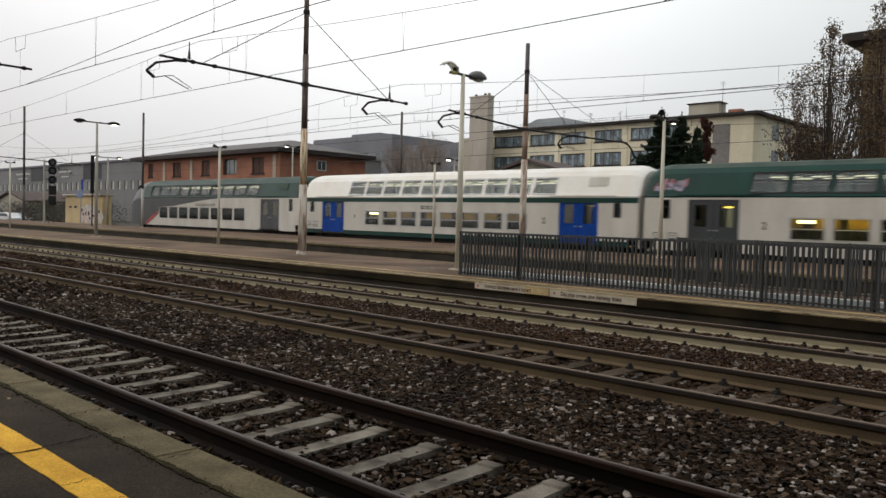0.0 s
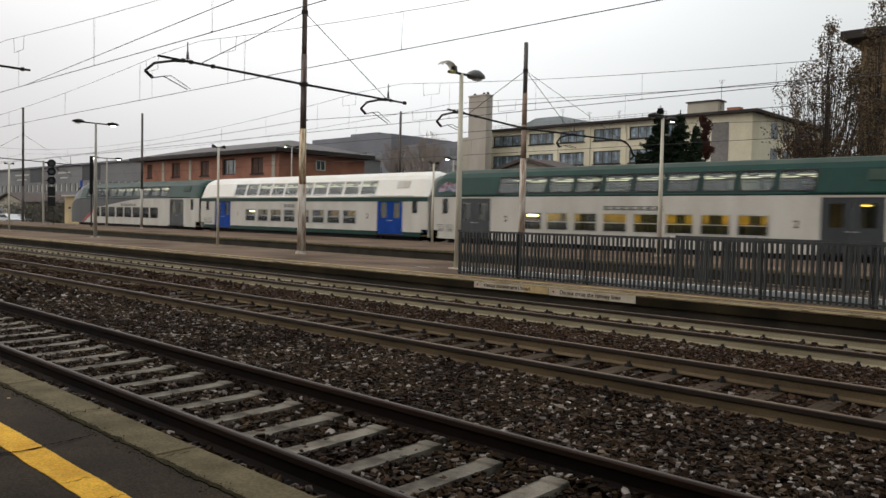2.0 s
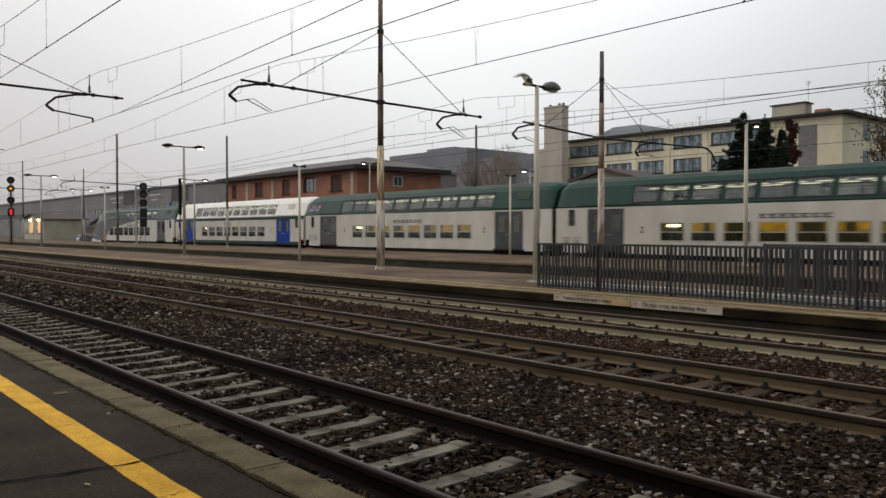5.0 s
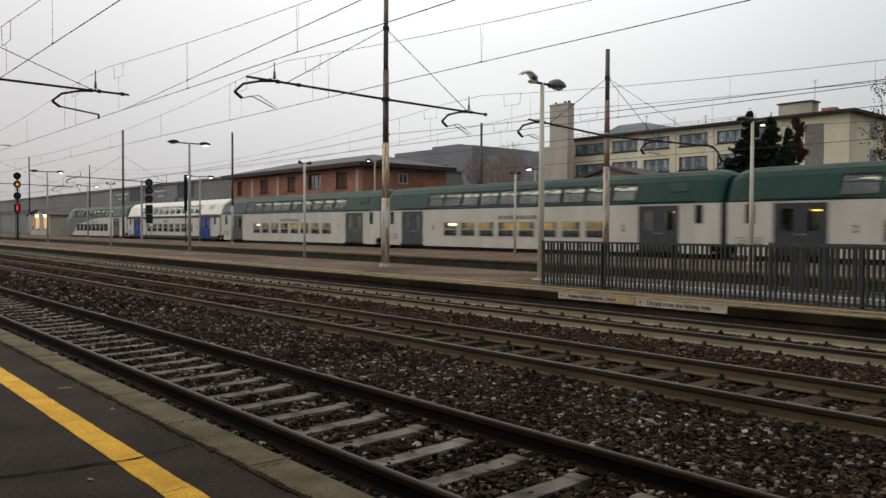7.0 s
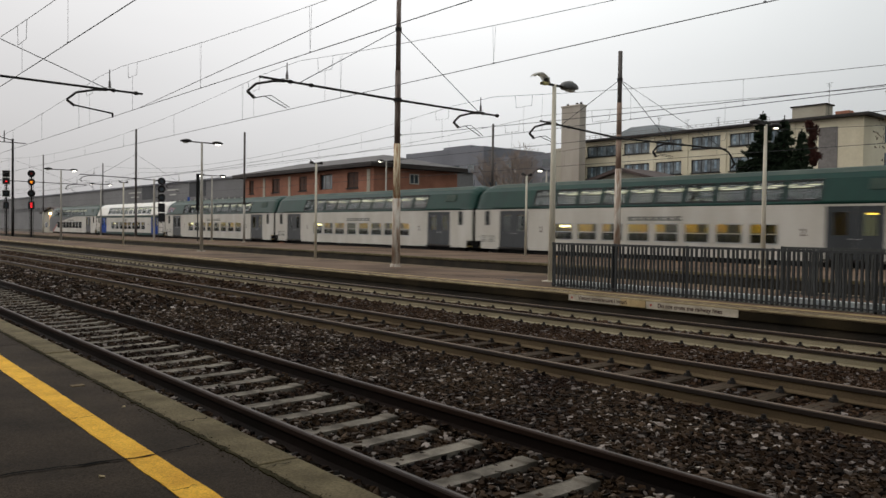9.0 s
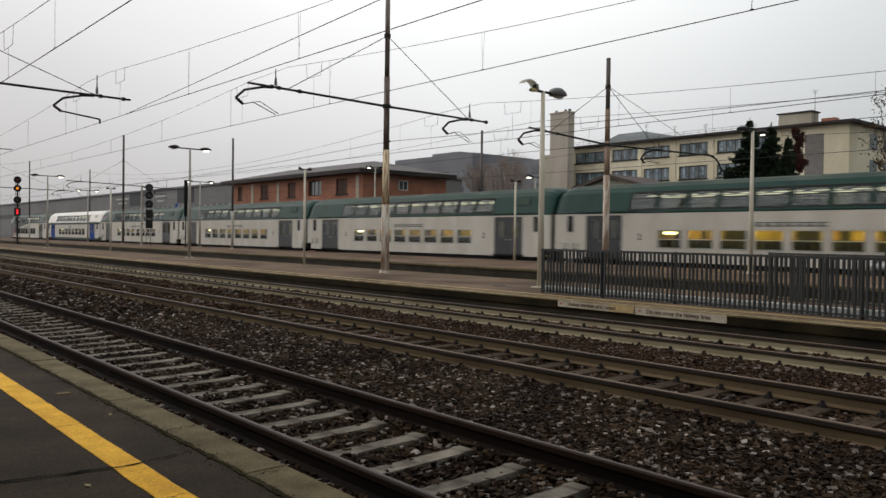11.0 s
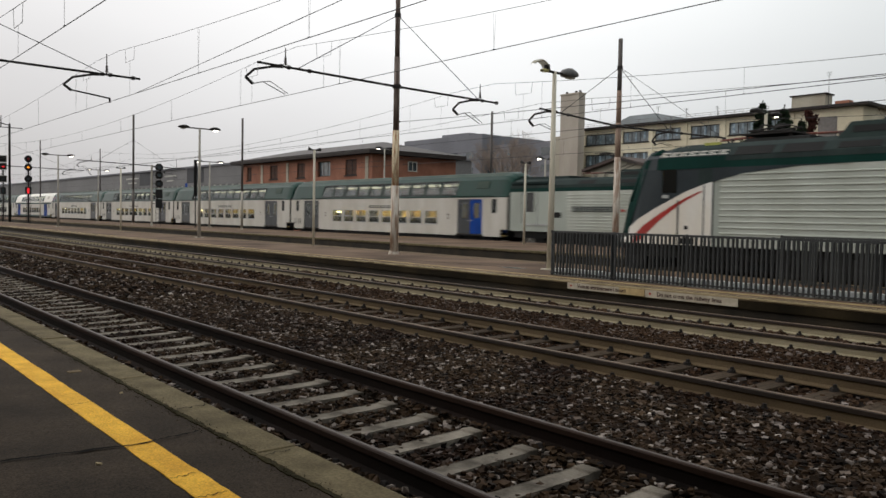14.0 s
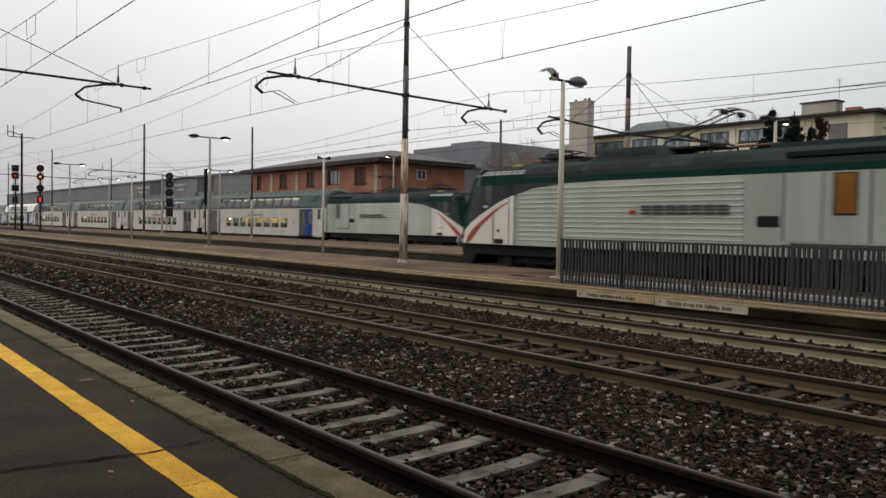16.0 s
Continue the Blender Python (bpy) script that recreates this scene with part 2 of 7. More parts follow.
M_GLASS = glass("coach window glass", (0.78, 0.8, 0.76, 1), 0.96)
M_GLASS_UP = glass("upper coach window glass", (0.70, 0.74, 0.73, 1), 0.95)
M_GLASS_DARK = glass("dark coach window glass", (0.28, 0.3, 0.3, 1), 0.97)
M_SEAT = surface("dark blue-grey seat cloth", lin(42, 44, 50), lin(30, 31, 37), 0.9, grain=60, blotch=4, bump=0.2)
M_INNER = surface("yellow saloon lining and lit-patch boards", lin(178, 154, 90), lin(144, 122, 70), 0.6, grain=15, blotch=2, bump=0.0)
M_GLOW_WARM = glow("warm saloon tube", (1.0, 0.76, 0.15, 1), 20.0)
M_GLOW_VEST = glow("dim vestibule tube", (1.0, 0.7, 0.12, 1), 6.0)
M_LOCOGREY = surface("dark grey cab paint", lin(42, 51, 55), lin(34, 41, 45), 0.5, grain=8, blotch=1.2, bump=0.02, fine_amp=0.03, spec=0.2)
M_LOCOWHITE = surface("white ribbed sheet paint", lin(180, 185, 177), lin(162, 166, 156), 0.45, grain=8, blotch=1.1, bump=0.02, streak=(1, 1, 0.3), fine_amp=0.03, spec=0.3)
M_LOCOPANEL = surface("grey-green locomotive paint", lin(164, 171, 163), lin(146, 152, 143), 0.45, grain=8, blotch=1.1, bump=0.02, streak=(1, 1, 0.3), fine_amp=0.03, spec=0.3)
M_LOCOROOF = surface("sooty green-grey roof paint", lin(46, 57, 55), lin(34, 43, 42), 0.8, grain=8, blotch=1.2, bump=0.02, fine_amp=0.05, spec=0.15)
M_LOCOGREEN = surface("deep green roof edge paint", lin(9, 48, 42), lin(5, 38, 33), 0.7, grain=8, blotch=1.2, bump=0.02, fine_amp=0.03, spec=0.08)
M_CABGLASS = surface("black cab glass", lin(12, 14, 15), lin(8, 9, 10), 0.12, grain=3, blotch=1, bump=0.0, fine_amp=0.02)
M_YELLOWPLATE = surface("faded yellow-green plate", lin(168, 172, 84), lin(140, 142, 66), 0.6, grain=10, blotch=4, bump=0.0, fine_amp=0.05)
M_GLOW_BRIGHT = glow("bright warm saloon tube", (1.0, 0.80, 0.24, 1), 42.0)
M_GLOW_BULB = glow("bright saloon bulb", (1.0, 0.86, 0.45, 1), 7.0)
M_GLOW_COOL = glow("cool saloon tube", (1.0, 0.9, 0.6, 1), 2.5)
M_GLOW_LAMP = glow("lit street lamp glass", (1.0, 0.93, 0.80, 1), 6.0)
M_GLOW_RED = glow("lit red signal lens", (1.0, 0.02, 0.03, 1), 0.8)
M_GLOW_AMBER = glow("lit amber signal lens", (1.0, 0.30, 0.02, 1), 1.2)
M_GLOW_SHOP = glow("lit room window", (1.0, 0.55, 0.22, 1), 0.28)

M_STEEL = surface("weathered dark steel", lin(39, 35, 33), lin(25, 22, 20), 0.65, 0.3, grain=30, blotch=2.5, bump=0.15, streak=(1, 1, 0.3))
M_MAST_RUST = surface("rust-streaked pale mast paint", lin(216, 202, 172), lin(146, 90, 48), 0.75, 0.0, grain=20, blotch=7.0, bump=0.2, streak=(1.8, 1.8, 0.28), contrast=0.24)
M_MAST_GREY = surface("grey mast paint with rust runs", lin(198, 190, 178), lin(140, 114, 94), 0.7, 0.0, grain=20, blotch=6.0, bump=0.15, streak=(1.6, 1.6, 0.25), contrast=0.28)
M_POLE = surface("ivory lamp post paint", lin(210, 204, 187), lin(180, 172, 153), 0.55, 0.0, grain=20, blotch=2.5, bump=0.05, streak=(1, 1, 0.3), fine_amp=0.03)
M_POLE_GREY = surface("galvanised lamp post", lin(178, 173, 162), lin(146, 140, 130), 0.6, 0.0, grain=20, blotch=2.5, bump=0.05, streak=(1, 1, 0.3))
M_SOCKET = surface("yellowed plastic", lin(196, 188, 132), lin(160, 150, 98), 0.5, grain=20, blotch=6, bump=0.02)
M_FENCE = surface("dark grey fence paint", lin(61, 63, 64), lin(44, 46, 47), 0.5, 0.1, grain=25, blotch=2, bump=0.05, vary=0.1)
M_FENCE_PALE = surface("worn grey fence paint", lin(62, 64, 62), lin(46, 48, 47), 0.6, 0.0, grain=25, blotch=2, bump=0.05, vary=0.1)
M_SIGNBLUE = surface("faded blue sign paint", lin(96, 116, 150), lin(78, 96, 128), 0.5, grain=10, blotch=3, bump=0.0, fine_amp=0.05)
M_TILE = surface("white glazed kerb", lin(238, 240, 238), lin(206, 214, 216), 0.3, grain=12, blotch=2, bump=0.02, vary=0.1, fine_amp=0.03)
M_WIRE = surface("tarnished wire", lin(62, 62, 64), lin(48, 48, 50), 0.6, 0.4, grain=10, blotch=1, bump=0.0)
M_INSUL = surface("brown glazed insulator", lin(62, 54, 52), None, 0.3, grain=10, blotch=3, bump=0.0)
M_HEADGREY = surface("grey lamp housing", lin(112, 112, 112), lin(90, 90, 90), 0.5, grain=20, blotch=4, bump=0.02)
M_COVER = surface("milky lamp cover plastic", lin(226, 224, 216), lin(206, 202, 190), 0.7, grain=20, blotch=6, bump=0.0, fine_amp=0.03)
for node in M_COVER.node_tree.nodes:
    if node.type == "BSDF_PRINCIPLED":
        node.inputs["Transmission Weight"].default_value = 0.55
M_SIGN = surface("white sign plate", lin(192, 182, 164), lin(164, 152, 132), 0.5, grain=10, blotch=2, bump=0.0)
M_SIGN_OLD = surface("yellowed sign plate", lin(184, 160, 116), lin(160, 136, 96), 0.5, grain=10, blotch=2, bump=0.0)
M_INK = surface("maroon lettering", lin(62, 31, 28), None, 0.6, grain=10, blotch=3, bump=0.0)

M_BRICK = surface("orange brickwork", lin(160, 110, 89), lin(132, 88, 70), 0.9, grain=14, blotch=0.5, bump=0.2)
M_BRICKROOF = surface("dark roof sheeting", lin(94, 90, 88), lin(76, 72, 71), 0.7, grain=6, blotch=0.5, bump=0.1)
M_PLASTER = surface("cream render", lin(224, 216, 192), lin(198, 188, 162), 0.9, grain=5, blotch=0.25, bump=0.1, streak=(1, 1, 0.4), fine_amp=0.05)
M_PLASTER_GREY = surface("grey cream render", lin(178, 173, 158), lin(158, 150, 134), 0.9, grain=5, blotch=0.3, bump=0.1, streak=(1, 1, 0.4), fine_amp=0.05)
M_OLIVE = surface("ochre brown render", lin(120, 100, 72), lin(101, 84, 58), 0.9, grain=5, blotch=0.3, bump=0.1, fine_amp=0.05)
M_EAVE = surface("brown eaves", lin(49, 42, 38), lin(38, 32, 30), 0.8, grain=6, blotch=0.8, bump=0.1)
M_CONCRETE = surface("weathered concrete", lin(188, 180, 168), lin(159, 150, 139), 0.9, grain=5, blotch=0.3, bump=0.15, streak=(1, 1, 0.3), fine_amp=0.05)
# Grey lightened to put the distance haze into the colour.
M_GREYCLAD = surface("grey cladding paled for haze", lin(123, 122, 122), lin(107, 106, 106), 0.8, grain=3, blotch=0.1, bump=0.1)
M_PANEL = surface("grey wall panel", lin(128, 124, 120), lin(108, 104, 101), 0.8, grain=3, blotch=0.3, bump=0.1)
# Slate tone raised to mid-grey, with haze over far blocks painted in.
M_DARKCLAD = surface("slate cladding paled for haze", lin(126, 127, 133), lin(110, 111, 117), 0.8, grain=3, blotch=0.1, bump=0.1)
M_SLATEDARK = surface("dark wall panel", lin(72, 73, 76), lin(58, 59, 62), 0.8, grain=3, blotch=0.2, bump=0.1)
M_SLATEGREY = surface("dark grey roof sheet", lin(112, 118, 120), lin(94, 100, 102), 0.8, grain=3, blotch=0.1, bump=0.1)
M_WINDOW = surface("dark window glass", lin(74, 86, 92), lin(48, 56, 61), 0.12, grain=2, blotch=0.6, bump=0.0, vary=0.3, spec=0.6)
M_SHUTTER = surface("brown shutter", lin(92, 64, 52), lin(74, 50, 41), 0.8, grain=10, blotch=2, bump=0.1, vary=0.2)
# Pale blotches paint blue-white reflections as well as curtains into the glass.
M_CURTAIN = surface("window glass with curtain and reflection blotches", lin(122, 133, 138), lin(84, 94, 99), 0.2, grain=1.2, blotch=0.9, bump=0.0, vary=0.3, contrast=0.3)
M_BLIND = surface("pale blue-grey blind", lin(150, 168, 178), lin(104, 124, 140), 0.5, grain=6, blotch=2.2, bump=0.0, vary=0.35, contrast=0.3)
M_FRAME = surface("pale window frame", lin(190, 188, 180), lin(160, 158, 150), 0.6, grain=10, blotch=2, bump=0.0)
M_SHED = surface("ochre shed render", lin(196, 174, 132), lin(170, 150, 112), 0.9, grain=6, blotch=0.5, bump=0.1, fine_amp=0.06)
M_TERRACOTTA = surface("grey-brown roof tiles", lin(86, 74, 70), lin(68, 58, 55), 0.9, grain=10, blotch=1, bump=0.3)
M_GRAFFITI = surface("sprayed paint", lin(206, 182, 166), lin(176, 164, 160), 0.7, grain=6, blotch=2, bump=0.0, contrast=0.2)
M_GRAFFITI_RED = surface("pink sprayed paint", lin(156, 66, 70), lin(128, 122, 134), 0.6, grain=14, blotch=3.2, bump=0.0, contrast=0.16)
M_SPRAY_BLUE = surface("pale blue sprayed paint", lin(150, 160, 178), lin(116, 124, 148), 0.6, grain=14, blotch=6, bump=0.0)
M_SPRAY_DARK = surface("dark sprayed outline", lin(44, 34, 44), lin(28, 22, 30), 0.6, grain=14, blotch=6, bump=0.0)
M_BARK = surface("dark bark", lin(70, 60, 54), lin(46, 40, 36), 0.95, grain=20, blotch=3, bump=0.4)
M_LEAF = surface("dry brown-green leaves", lin(102, 88, 66), lin(72, 58, 45), 0.7, grain=5, blotch=0.8, bump=0.0, island=0.4, spec=0.08)
M_NEEDLE = surface("dark conifer needles", lin(46, 58, 42), lin(28, 38, 27), 0.8, grain=5, blotch=0.8, bump=0.0, island=0.4, spec=0.08)
M_REDLEAF = surface("russet creeper leaves", lin(68, 41, 34), lin(49, 29, 25), 0.8, grain=5, blotch=0.8, bump=0.0, island=0.4, spec=0.08)
M_TWIG = surface("grey-brown twigs", lin(150, 136, 126), lin(126, 114, 106), 0.9, grain=5, blotch=0.8, bump=0.0)
M_SCRUB = surface("dull scrub leaves", lin(92, 89, 78), lin(74, 70, 62), 0.9, grain=5, blotch=0.8, bump=0.0, island=0.18)
M_CARWHITE = surface("white car paint", lin(214, 216, 218), lin(200, 202, 204), 0.25, grain=3, blotch=1, bump=0.0, fine_amp=0.03)
M_CARDARK = surface("dark car paint", lin(60, 66, 78), lin(50, 54, 64), 0.25, grain=3, blotch=1, bump=0.0, fine_amp=0.03)


# ---- mesh helpers ----
def quad_faces(bm, vs, faces):
    made = [bm.verts.new(v) for v in vs]
    for f in faces:
        bm.faces.new([made[i] for i in f])


BOXF = ((0, 3, 2, 1), (4, 5, 6, 7), (0, 1, 5, 4), (1, 2, 6, 5), (2, 3, 7, 6), (3, 0, 4, 7))


def box(bm, x0, x1, y0, y1, z0, z1):
    quad_faces(bm, [(x0, y0, z0), (x1, y0, z0), (x1, y1, z0), (x0, y1, z0), (x0, y0, z1), (x1, y0, z1), (x1, y1, z1), (x0, y1, z1)], BOXF)
    return bm


def cyl(bm, p0, p1, r0, r1=None, n=10, caps=True):
    p0, p1 = Vector(p0), Vector(p1)
    r1 = r0 if r1 is None else r1
    d = (p1 - p0).normalized()
    a = d.orthogonal().normalized()
    b = d.cross(a)
    rings = []
    for p, r in ((p0, r0), (p1, r1)):
        rings.append([bm.verts.new(p + (a * math.cos(2 * math.pi * i / n) + b * math.sin(2 * math.pi * i / n)) * r) for i in range(n)])
    for i in range(n):
        j = (i + 1) % n
        bm.faces.new((rings[0][i], rings[0][j], rings[1][j], rings[1][i]))
    if caps:
        bm.faces.new(rings[0][::-1])
        bm.faces.new(rings[1])
    return bm


def tube(bm, pts, r, n=6):
    for a, b in zip(pts, pts[1:]):
        cyl(bm, a, b, r, r, n)
    return bm


def prism(bm, prof, x0, x1, close=True):
    """A profile of (y, z) points drawn along x."""
    a = [bm.verts.new((x0, y, z)) for y, z in prof]
    b = [bm.verts.new((x1, y, z)) for y, z in prof]
    k = len(prof)
    for i in range(k if close else k - 1):
        j = (i + 1) % k
        bm.faces.new((a[i], a[j], b[j], b[i]))
    if close:
        bm.faces.new(a[::-1])
        bm.faces.new(b)
    return bm


def slab_xz(bm, poly, y0, y1):
    """A polygon of (x, z) points with thickness from y0 to y1."""
    a = [bm.verts.new((x, y0, z)) for x, z in poly]
    b = [bm.verts.new((x, y1, z)) for x, z in poly]
    k = len(poly)
    for i in range(k):
        j = (i + 1) % k
        bm.faces.new((a[i], a[j], b[j], b[i]))
    bm.faces.new(a[::-1])
    bm.faces.new(b)
    return bm


def BM():
    return bmesh.new()


def finish(name, bm, material, smooth=False, bevel=0.0):
    if bevel:
        bmesh.ops.bevel(bm, geom=bm.edges[:], offset=bevel, segments=2, affect="EDGES", profile=0.5)
    bmesh.ops.recalc_face_normals(bm, faces=bm.faces[:])
    me = bpy.data.meshes.new(name)
    bm.to_mesh(me)
    bm.free()
    me.materials.append(material)
    if smooth:
        me.polygons.foreach_set("use_smooth", [True] * len(me.polygons))
    return me


def part(name, bm, material, parent, label="", smooth=False, bevel=0.0):
    ob = new(name, finish(name, bm, material, smooth, bevel))
    ob.parent = parent
    if label:
        ob["label"] = label
    return ob


def thing(name, label, category, group="", m=None, kind=""):
    ob = tagged(new(name), label, category, group, kind)
    ob.empty_display_size = 0.2
    if m is not None:
        ob.matrix_basis = m
    return ob


def solid(name, bm, material, label, category="", kind="", smooth=False, bevel=0.0):
    return tagged(new(name, finish(name, bm, material, smooth, bevel)), label, category, "", kind)


def piece(name, mesh, parent, m):
    ob = new(name, mesh)
    ob.parent = parent
    ob.matrix_basis = m
    return ob


# ---- plan: tracks run along x, z = 0 is the rail top ----
GAUGE = 1.507
TRACKS = {"a": 3.138, "b": 7.274, "c": 11.126, "d": 19.70, "e": 31.05}
XW, XE = -330.0, 40.0
P1_EDGE, P1_Z = 2.24, 0.30
P2_EDGE, P2_BACK, P2_Z = 13.45, 18.80, 0.25
P3_EDGE, P3_BACK, P3_Z = 22.10, 30.10, 0.40

solid("ground", box(BM(), -1500, 1500, -300, 2500, -1.2, -0.42), M_GROUND, "flat gravelly grey-brown railway ground", kind="structure")
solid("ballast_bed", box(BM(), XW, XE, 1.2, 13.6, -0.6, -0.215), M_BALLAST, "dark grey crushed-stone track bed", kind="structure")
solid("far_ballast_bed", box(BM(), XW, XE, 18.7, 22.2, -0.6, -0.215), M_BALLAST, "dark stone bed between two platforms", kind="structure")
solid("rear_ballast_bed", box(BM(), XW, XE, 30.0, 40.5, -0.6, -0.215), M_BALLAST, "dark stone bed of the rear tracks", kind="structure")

WEB = [(-0.075, -0.172), (0.075, -0.172), (0.075, -0.16), (0.016, -0.138), (0.014, -0.064), (0.030, -0.052), (-0.030, -0.052), (-0.014, -0.064), (-0.016, -0.138), (-0.075, -0.16)]
HEAD = [(0.030, -0.0515), (0.0365, -0.045), (0.0365, -0.008), (0.026, 0.0), (-0.026, 0.0), (-0.0365, -0.008), (-0.0365, -0.045), (-0.030, -0.0515)]


def sleeper_mesh(concrete):
    bm = BM()
    if concrete:
        prof = [(-0.40, -0.26), (1.32, -0.26), (1.31, -0.15), (1.20, -0.146), (1.185, -0.166), (0.40, -0.174), (0.31, -0.166), (-0.10, -0.166), (-0.40, -0.178)]
        prism(bm, prof, -0.088, 0.088)
        return finish("sleeper", bm, M_SLEEPER, bevel=0.008)
    box(bm, -0.11, 0.11, -0.30, 1.80, -0.26, -0.176)
    return finish("sleeper", bm, M_TIMBER, bevel=0.008)


def fastening(bm, x, y):
    """Clip and bolt on the rail foot."""
    cyl(bm, (x, y, -0.18), (x, y, -0.138), 0.058, 0.044, 6)
    cyl(bm, (x + 0.008, y, -0.138), (x + 0.008, y, -0.102), 0.028, 0.022, 6)


def small_fastening(bm, x, y):
    cyl(bm, (x, y, -0.172), (x, y, -0.142), 0.045, 0.02, 6)


def railway_track(y, web, head, label, concrete, x_from, x_to, phase):
    t = thing("railway_track", label, "railway track", "railway tracks", pose(0, y, 0))
    for dy in (0, GAUGE):
        bm = prism(BM(), [(a + dy, b) for a, b in WEB], XW, XE)
        r = part("rail", bm, web, t)
        part("rail_head", prism(BM(), [(a + dy, b) for a, b in HEAD], XW, XE), head, r, "rust-brown rail head")
        # strip that paints the rail top's highlight, shifted to the far edge on concrete
        part("running_surface", prism(BM(), [(dy + a, b) for a, b in (((-0.012, -0.001), (0.024, -0.001), (0.020, 0.003), (-0.008, 0.003)) if concrete else ((-0.029, -0.003), (0.029, -0.003), (0.025, 0.003), (-0.025, 0.003)))], XW, XE), M_RAILTOP_DARK if concrete else M_RAILTOP, r, "worn steel running surface, highlight in its colour")
    me = sleeper_mesh(concrete)
    clips = BM()
    one = BM()
    make = small_fastening if concrete else fastening
    make(one, 0, 0)
    clip_mesh = finish("fastening", one, M_CLIP)
    for k in range(int((x_to - x_from) / 0.6032)):
        x = phase - k * 0.6032
        for dy in (-0.092, 0.092, GAUGE - 0.092, GAUGE + 0.092):
            if -24 < x < 2:
                piece("fastening", clip_mesh, t, pose(x, dy, 0))
            elif x > -70:
                make(clips, x, dy)
        if k < 175:
            piece("sleeper", me, t, pose(x, 0, random.uniform(-0.006, 0.004), 0, 0, random.uniform(-0.6, 0.6)))
    tagged(part("fastening", clips, M_CLIP, t, "dark greasy rail clips and bolts"), kind="stuff")
    return t


railway_track(TRACKS["a"], M_RAILDARK, M_RAILOILY, "track with dark rails on pale concrete sleepers", True, -100, 8, 3.581)
railway_track(TRACKS["b"], M_RAILRUST, M_RAILHEAD, "track with dusty brown rails on stained timber sleepers", False, -100, 8, 4.03)
railway_track(TRACKS["c"], M_RAILPALE, M_RAILHEAD, "track with pale dusty rails along the island platform", False, -100, 8, 4.19)
railway_track(TRACKS["d"], M_RAILRUST, M_RAILHEAD, "brown railed track behind the island platform", False, -60, 8, 4.2)
railway_track(TRACKS["e"], M_RAILRUST, M_RAILHEAD, "rear track under the double-deck train", False, -60, 8, 4.2)


# ---- platforms ----
def coping_run(parent, y0, y1, z0, z1, material, x_from, x_to, length):
    bm = BM()
    box(bm, -length / 2 + 0.006, length / 2 - 0.006, y0, y1, z0, z1)
    me = finish("coping_stone", bm, material, bevel=0.012)
    x = x_to
    while x > x_from:
        piece("coping_stone", me, parent, pose(x - length / 2, 0, random.uniform(-0.004, 0.004)))
        x -= length


def ragged_strip(x0, x1, y0, y1, z, step, rag, seed):
    """A painted or grown strip with uneven long edges."""
    bm = BM()
    rr = random.Random(seed)
    last = None
    lo = hi = 0.0
    for k in range(int((x1 - x0) / step) + 1):
        lo, hi = lo * 0.7 + rr.uniform(-rag, rag), hi * 0.7 + rr.uniform(-rag, rag)
        row = [bm.verts.new((x0 + k * step, y, zz)) for y, zz in ((y0 + lo, z - 0.03), (y0 + lo, z), (y1 + hi, z), (y1 + hi, z - 0.03))]
        if last:
            for i in range(3):
                bm.faces.new((last[i], row[i], row[i + 1], last[i + 1]))
        last = row
    return bm


M_MOSS = surface("dark moss", lin(58, 53, 35), lin(38, 35, 23), 0.95, grain=90, blotch=6, bump=0.5, spec=0.05, fine_amp=0.4)
p1 = solid("platform_near", box(BM(), -150, 25, -9, P1_EDGE - 0.26, -0.6, P1_Z), M_ASPHALT, "dark worn asphalt platform with yellow safety line", kind="structure")
part("platform_wall", box(BM(), -150, 25, P1_EDGE - 0.26, P1_EDGE - 0.05, -0.6, P1_Z - 0.17), M_PLATFACE, p1)
coping_run(p1, P1_EDGE - 0.256, P1_EDGE, P1_Z - 0.16, P1_Z + 0.004, M_COPING, -120, 20, 2.4)
part("safety_line", box(BM(), -150, -20.0, 1.445, 1.61, P1_Z - 0.02, P1_Z + 0.005), M_YELLOW, p1, "worn yellow painted safety line")
part("safety_line", ragged_strip(-20.0, 10.0, 1.446, 1.609, P1_Z + 0.005, 0.025, 0.0025, 3), M_YELLOW, p1, "worn yellow painted safety line")

p2 = solid("platform_island", box(BM(), -150, 25, P2_EDGE + 0.30, P2_BACK - 0.30, -0.6, P2_Z), M_PAVE, "damp brownish island platform paving", kind="structure")
part("platform_wall", box(BM(), -150, 25, P2_EDGE + 0.06, P2_EDGE + 0.30, -0.6, P2_Z - 0.204), M_PLATFACE, p2, "dark concrete face")
part("platform_wall", box(BM(), -150, 25, P2_BACK - 0.30, P2_BACK - 0.04, -0.6, P2_Z - 0.12), M_PLATFACE, p2, "dark concrete face")
part("face_course", box(BM(), -150, 25, P2_EDGE + 0.004, P2_EDGE + 0.295, P2_Z - 0.20, P2_Z - 0.056), M_COURSE, p2, "damp mossy course below the coping")
coping_run(p2, P2_EDGE, P2_EDGE + 0.295, P2_Z - 0.05, P2_Z + 0.004, M_COPING_BROWN, -110, 20, 3.0)
coping_run(p2, P2_BACK - 0.295, P2_BACK, P2_Z - 0.09, P2_Z + 0.004, M_COPING_BROWN, -110, 20, 3.0)
part("coping_edge", ragged_strip(-110, 20, P2_EDGE - 0.004, P2_EDGE + 0.05, P2_Z + 0.010, 0.12, 0.003, 12), M_COPING_PALE, p2, "pale worn coping edge")
part("coping_joint", ragged_strip(-110, 20, P2_EDGE + 0.30, P2_EDGE + 0.335, P2_Z + 0.006, 0.12, 0.005, 13), M_COPING_PALE, p2, "pale mortar joint")
